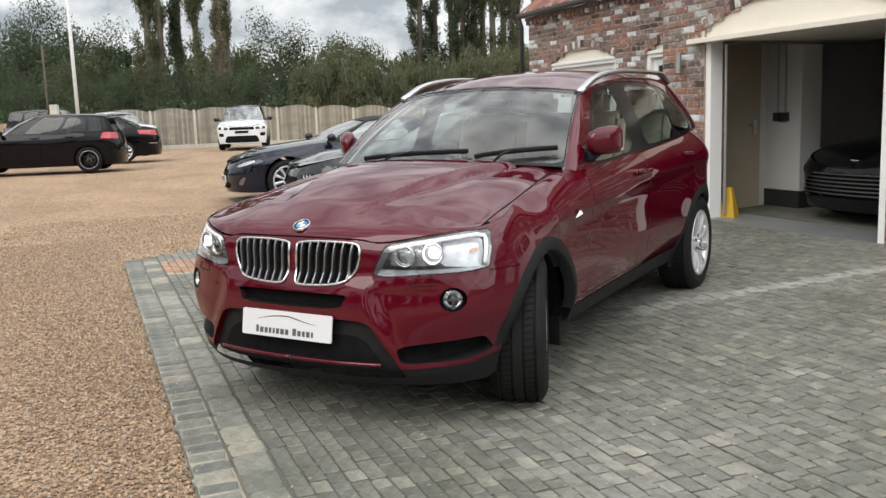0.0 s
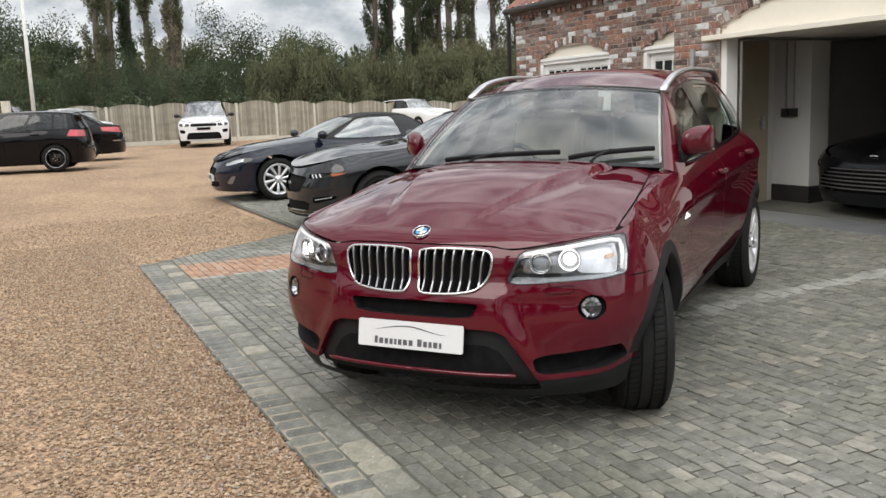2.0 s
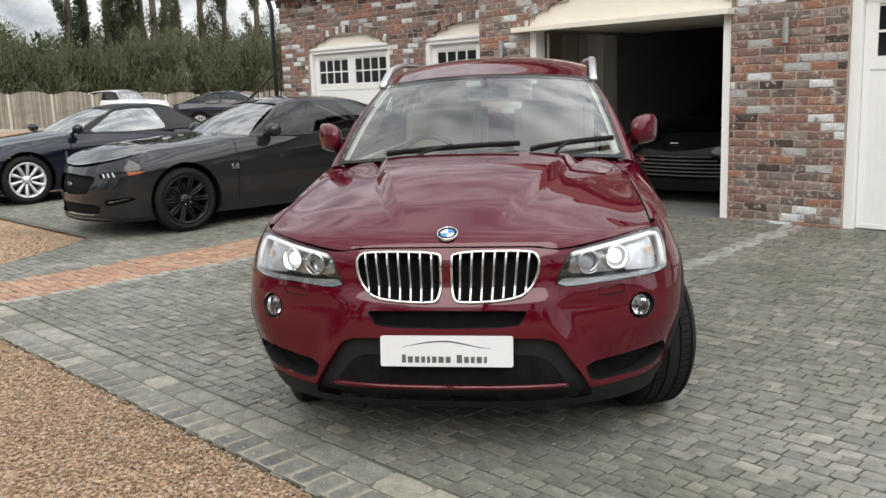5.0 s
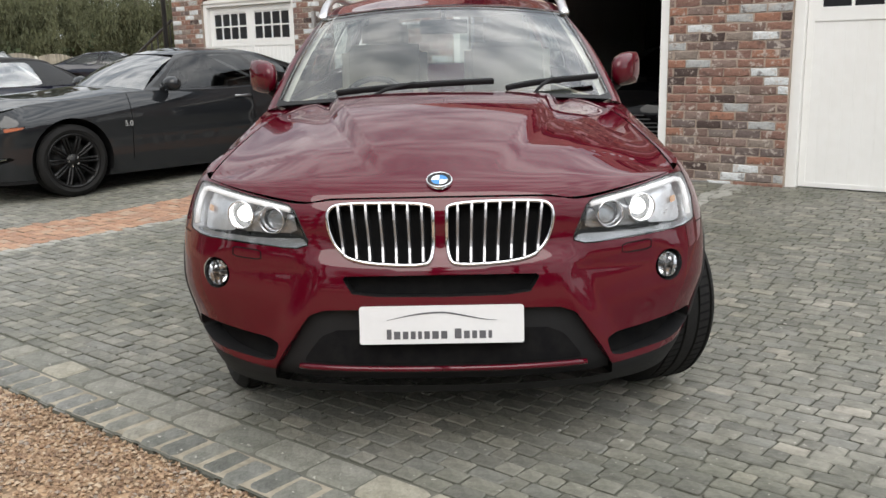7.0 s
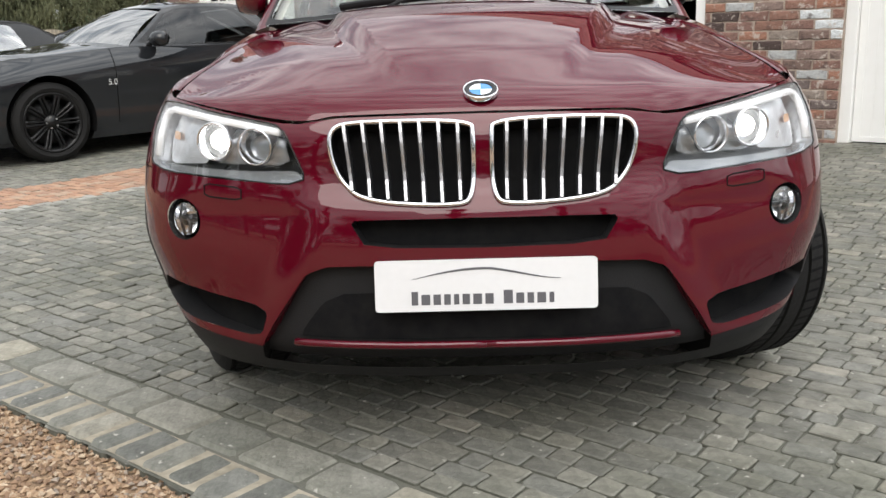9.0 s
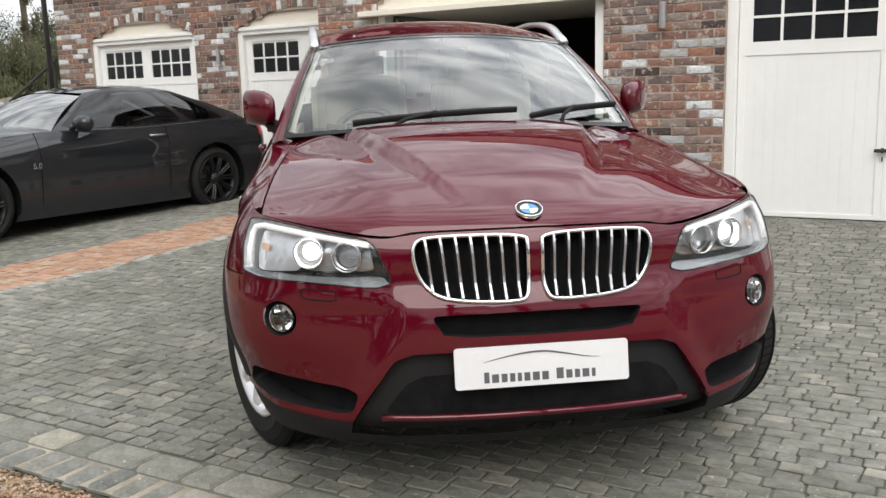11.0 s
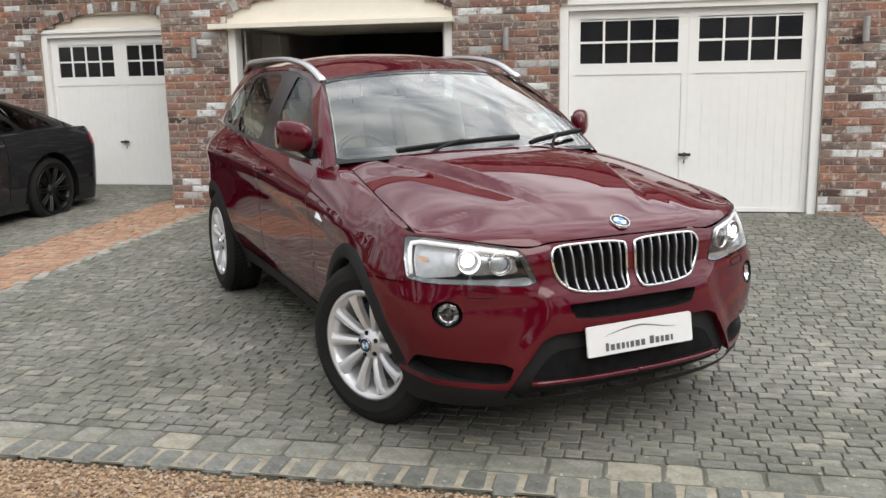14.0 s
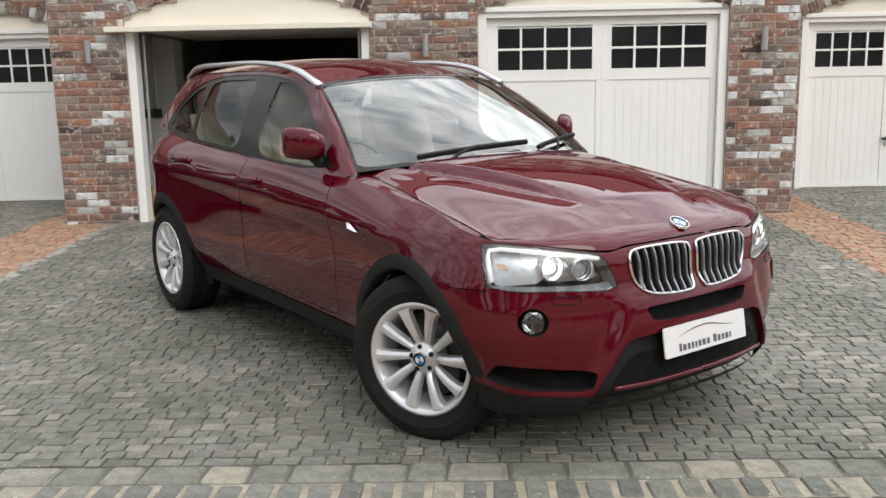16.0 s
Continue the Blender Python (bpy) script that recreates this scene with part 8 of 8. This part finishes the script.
def black_hatch():
    sh = Shape(2.63, 0.86, -3.42, 0.90, 0.19,
               Curve((0.88, 0.72), (0.6, 0.86), (0.1, 0.94), (-0.5, 1.0), (-1.5, 0.98), (-2.6, 1.01), (-3.42, 1.0)),
               Curve((0.5, 0.74), (-0.5, 0.80), (-2.4, 0.82), (-3.42, 0.70)),
               Curve((-1.2, 1.40), (-1.8, 1.455), (-2.6, 1.44), (-3.25, 1.38)), Curve((-1.2, 0.55), (-2.0, 0.60), (-3.25, 0.56)), -0.45, -1.25, -3.12, -3.36, 0.5, 0.32)
    x, y = yard(22.6, -8.85)
    car = build_car("hatchback_car", "glossy black five-door hatchback on the gravel", Matrix.Translation((x, y, 0.2)) @ Matrix.Rotation(math.atan2(-RIGHT.y, -RIGHT.x) + radians(10), 4, "Z") @ Matrix.Translation((2.63, -0.80, 0)), sh, C["black"], None, 0.318, 0.235, "black", "privacy",
                    step=0.06, cuts=(-0.55, -1.5, -2.3), spokes=5, windows=((0.16, 0.47), (0.50, 0.74), (0.77, 0.90)))
    for s in (1, -1):
        tl = [(sh.back_s(0.52), 0.82), (sh.s1 - 0.16, 0.84), (sh.s1 - 0.10, 0.99), (sh.back_s(0.52), 0.98)]
        add_patch(sh, "tail_lamp", tl, -0.006, C["red_lens"], car, s, "red tail lamp")
        handle(car, sh, -1.38, 0.90, s, C["black"]), handle(car, sh, -2.2, 0.91, s, C["black"])
        door_mirror(car, -0.62, 0.86, 1.05, C["black"], s)
        for xx in (0.0, -2.63):
            bm = bmesh.new()
            ring = [(xx + 0.225 * math.cos(a), s * 0.895, 0.318 + 0.225 * math.sin(a)) for a in (2 * math.pi * i / 40 for i in range(42))]
            tube(bm, ring, 0.011, 6, cap=False)
            part("rim_edge", bm, C["satin"], car, "bright polished rim edge", True)
    lip = boxed((-3.5, -3.2, -0.58, 0.58, 1.40, 1.43), bevel=0.01)
    part("roof_spoiler", lip, C["black"], car, "black roof spoiler")


def black_saloon():
    sh = Shape(2.87, 0.85, -3.98, 0.92, 0.2,
               Curve((0.88, 0.72), (0.5, 0.86), (0.0, 0.93), (-0.6, 0.98), (-2.6, 0.99), (-3.4, 1.04), (-3.98, 1.0)),
               Curve((0.5, 0.76), (-0.5, 0.82), (-2.6, 0.84), (-3.98, 0.72)),
               Curve((-1.25, 1.38), (-1.9, 1.46), (-2.6, 1.42), (-3.0, 1.33)), Curve((-1.25, 0.56), (-2.0, 0.6), (-3.0, 0.55)), -0.5, -1.3, -2.75, -3.45, 0.5, 0.42)
    x, y = yard(27.6, -9.72)
    car = build_car("saloon_car", "black four-door saloon parked beyond the hatchback", Matrix.Translation((x, y, 0.2)) @ Matrix.Rotation(math.atan2(-RIGHT.y, -RIGHT.x) + radians(16), 4, "Z") @ Matrix.Translation((2.87, -0.80, 0)), sh, C["black"], None, 0.33, 0.24, "silver", "privacy",
                    step=0.07, cuts=(-0.6, -1.6, -2.6), windows=((0.14, 0.48), (0.51, 0.88)))
    for s in (1, -1):
        tl = [(sh.back_s(0.50), 0.80), (sh.s1 - 0.22, 0.86), (sh.s1 - 0.26, 0.98), (sh.back_s(0.50), 0.97)]
        add_patch(sh, "tail_lamp", tl, -0.006, C["red_lens"], car, s, "red wrap-round tail lamp")
        add_patch(sh, "bumper_trim", [(sh.back_s(0.7), 0.56), (sh.s1 + 0.1, 0.56), (sh.s1 + 0.1, 0.585), (sh.back_s(0.7), 0.585)], -0.01, C["chrome"], car, s, "chrome bumper strip")


def boxy(name, label, at, paint_, half=0.98, height=1.78, step=0.07, roof_mat=None):
    sh = Shape(2.92, 0.85, -3.9, half, 0.26,
               Curve((0.86, 0.90), (0.6, 1.04), (0.0, 1.11), (-0.6, 1.15), (-2.6, 1.17), (-3.9, 1.18)),
               Curve((0.5, half - 0.12), (-0.6, half - 0.09), (-2.6, half - 0.08), (-3.9, half - 0.14)),
               Curve((-1.15, height - 0.08), (-1.8, height - 0.02), (-2.8, height - 0.04), (-3.6, height - 0.12)), Curve((-1.15, half - 0.32), (-2.2, half - 0.28), (-3.6, half - 0.32)), -0.62, -1.2, -3.45, -3.75, 0.42, 0.3,
               Curve((0.15, -0.06), (0.4, 0.0), (0.8, 0.0), (0.95, -0.05), (1.1, -0.12)))
    return sh, step


def white_suv():
    x, y = yard(36.4, -7.95)
    sh, step = boxy("", "", None, None)
    fs = sh.front_s
    cuts = [("grille", chaikin([(-0.05, 0.90), (fs(0.50), 0.90), (fs(0.48), 0.79), (-0.05, 0.79)], 1, 0.1)),
            ("lamp", chaikin([(fs(0.53), 0.905), (fs(0.93), 0.92), (fs(0.92), 0.82), (fs(0.55), 0.795)], 1, 0.12)),
            ("lower_intake", chaikin([(-0.05, 0.56), (fs(0.60), 0.56), (fs(0.72), 0.30), (-0.05, 0.29)], 1, 0.12)),
            ("fog_recess", chaikin([(fs(0.70), 0.66), (fs(0.92), 0.68), (fs(0.92), 0.55), (fs(0.74), 0.53)], 1, 0.15))]
    at = Matrix.Translation((x, y, 0.2)) @ Matrix.Rotation(math.atan2(-FWD.y, -FWD.x) + radians(9), 4, "Z")
    car = build_car("white_suv", "white sport utility vehicle with black lower grille facing the yard", at, sh, C["white"], None, 0.37, 0.27, "black", "privacy", C["gloss_black"], step,
                    (-0.7, -1.7, -2.7), 10, front_cuts=cuts, windows=((0.10, 0.42), (0.45, 0.70), (0.73, 0.95)),
                    holes=(("grille", "void", "black grille", 0.01), ("lamp", "lamp_dark", "dark headlamp", 0.01), ("lower_intake", "void", "black lower intake", 0.01), ("fog_recess", "void", "black fog recess", 0.01)))
    for s in (1, -1):
        door_mirror(car, -0.75, 0.95, 1.22, C["gloss_black"], s, 1.3)
        bm = bmesh.new()
        p = sh.lower(fs(0.74), 0.86)
        lathe(bm, [(0.0, 0.0), (0.05, 0.0), (0.06, 0.02)], 16)
        bmesh.ops.transform(bm, matrix=Matrix.Translation((p[0] + 0.004, s * p[1], p[2])) @ Matrix.Rotation(radians(90), 4, "Z"), verts=bm.verts[:])
        part("lamp_unit", bm, C["drl"], car, "pale lamp unit", True)
    part("number_plate", boxed((sh.nose + 0.002, sh.nose + 0.02, -0.26, 0.26, 0.66, 0.76)), C["gloss_black"], car, "dark blank front plate")


def far_cars():
    for name, label, depth, side, turn, mat, h in (
            ("offroad_car", "grey boxy off-road vehicle parked by the far boundary", 41.0, -15.7, 95, "grey", 1.95),
            ("estate_car", "white sport utility vehicle parked behind black cars", 38.5, -13.1, 40, "white", 1.72),
            ("van_car", "white off-road vehicle parked beyond the convertible", 45.0, 1.6, 35, "white", 1.64)):
        x, y = yard(depth, side)
        sh, step = boxy("", "", None, None, 0.9, h)
        build_car(name, label, Matrix.Translation((x, y, 0.2)) @ Matrix.Rotation(math.atan2(-FWD.y, -FWD.x) + radians(turn), 4, "Z"), sh, C[mat], None, 0.36, 0.24, "silver", "privacy", None, 0.1,
                  windows=((0.08, 0.40), (0.44, 0.70), (0.74, 0.96)))
    x, y = yard(33.0, 5.2)
    build_car("blue_car", "low dark blue car parked beyond the coupe", Matrix.Translation((x, y, gz(x, y) - 0.01)) @ Matrix.Rotation(math.atan2(-FWD.y, -FWD.x) + radians(75), 4, "Z"), coupe_shape(), C["navy"], None, 0.33, 0.24, "silver", "privacy", None, 0.1)


grey_coupe()
navy_convertible()
garage_sports_car()
black_hatch()
black_saloon()
white_suv()
far_cars()


lay_paving()
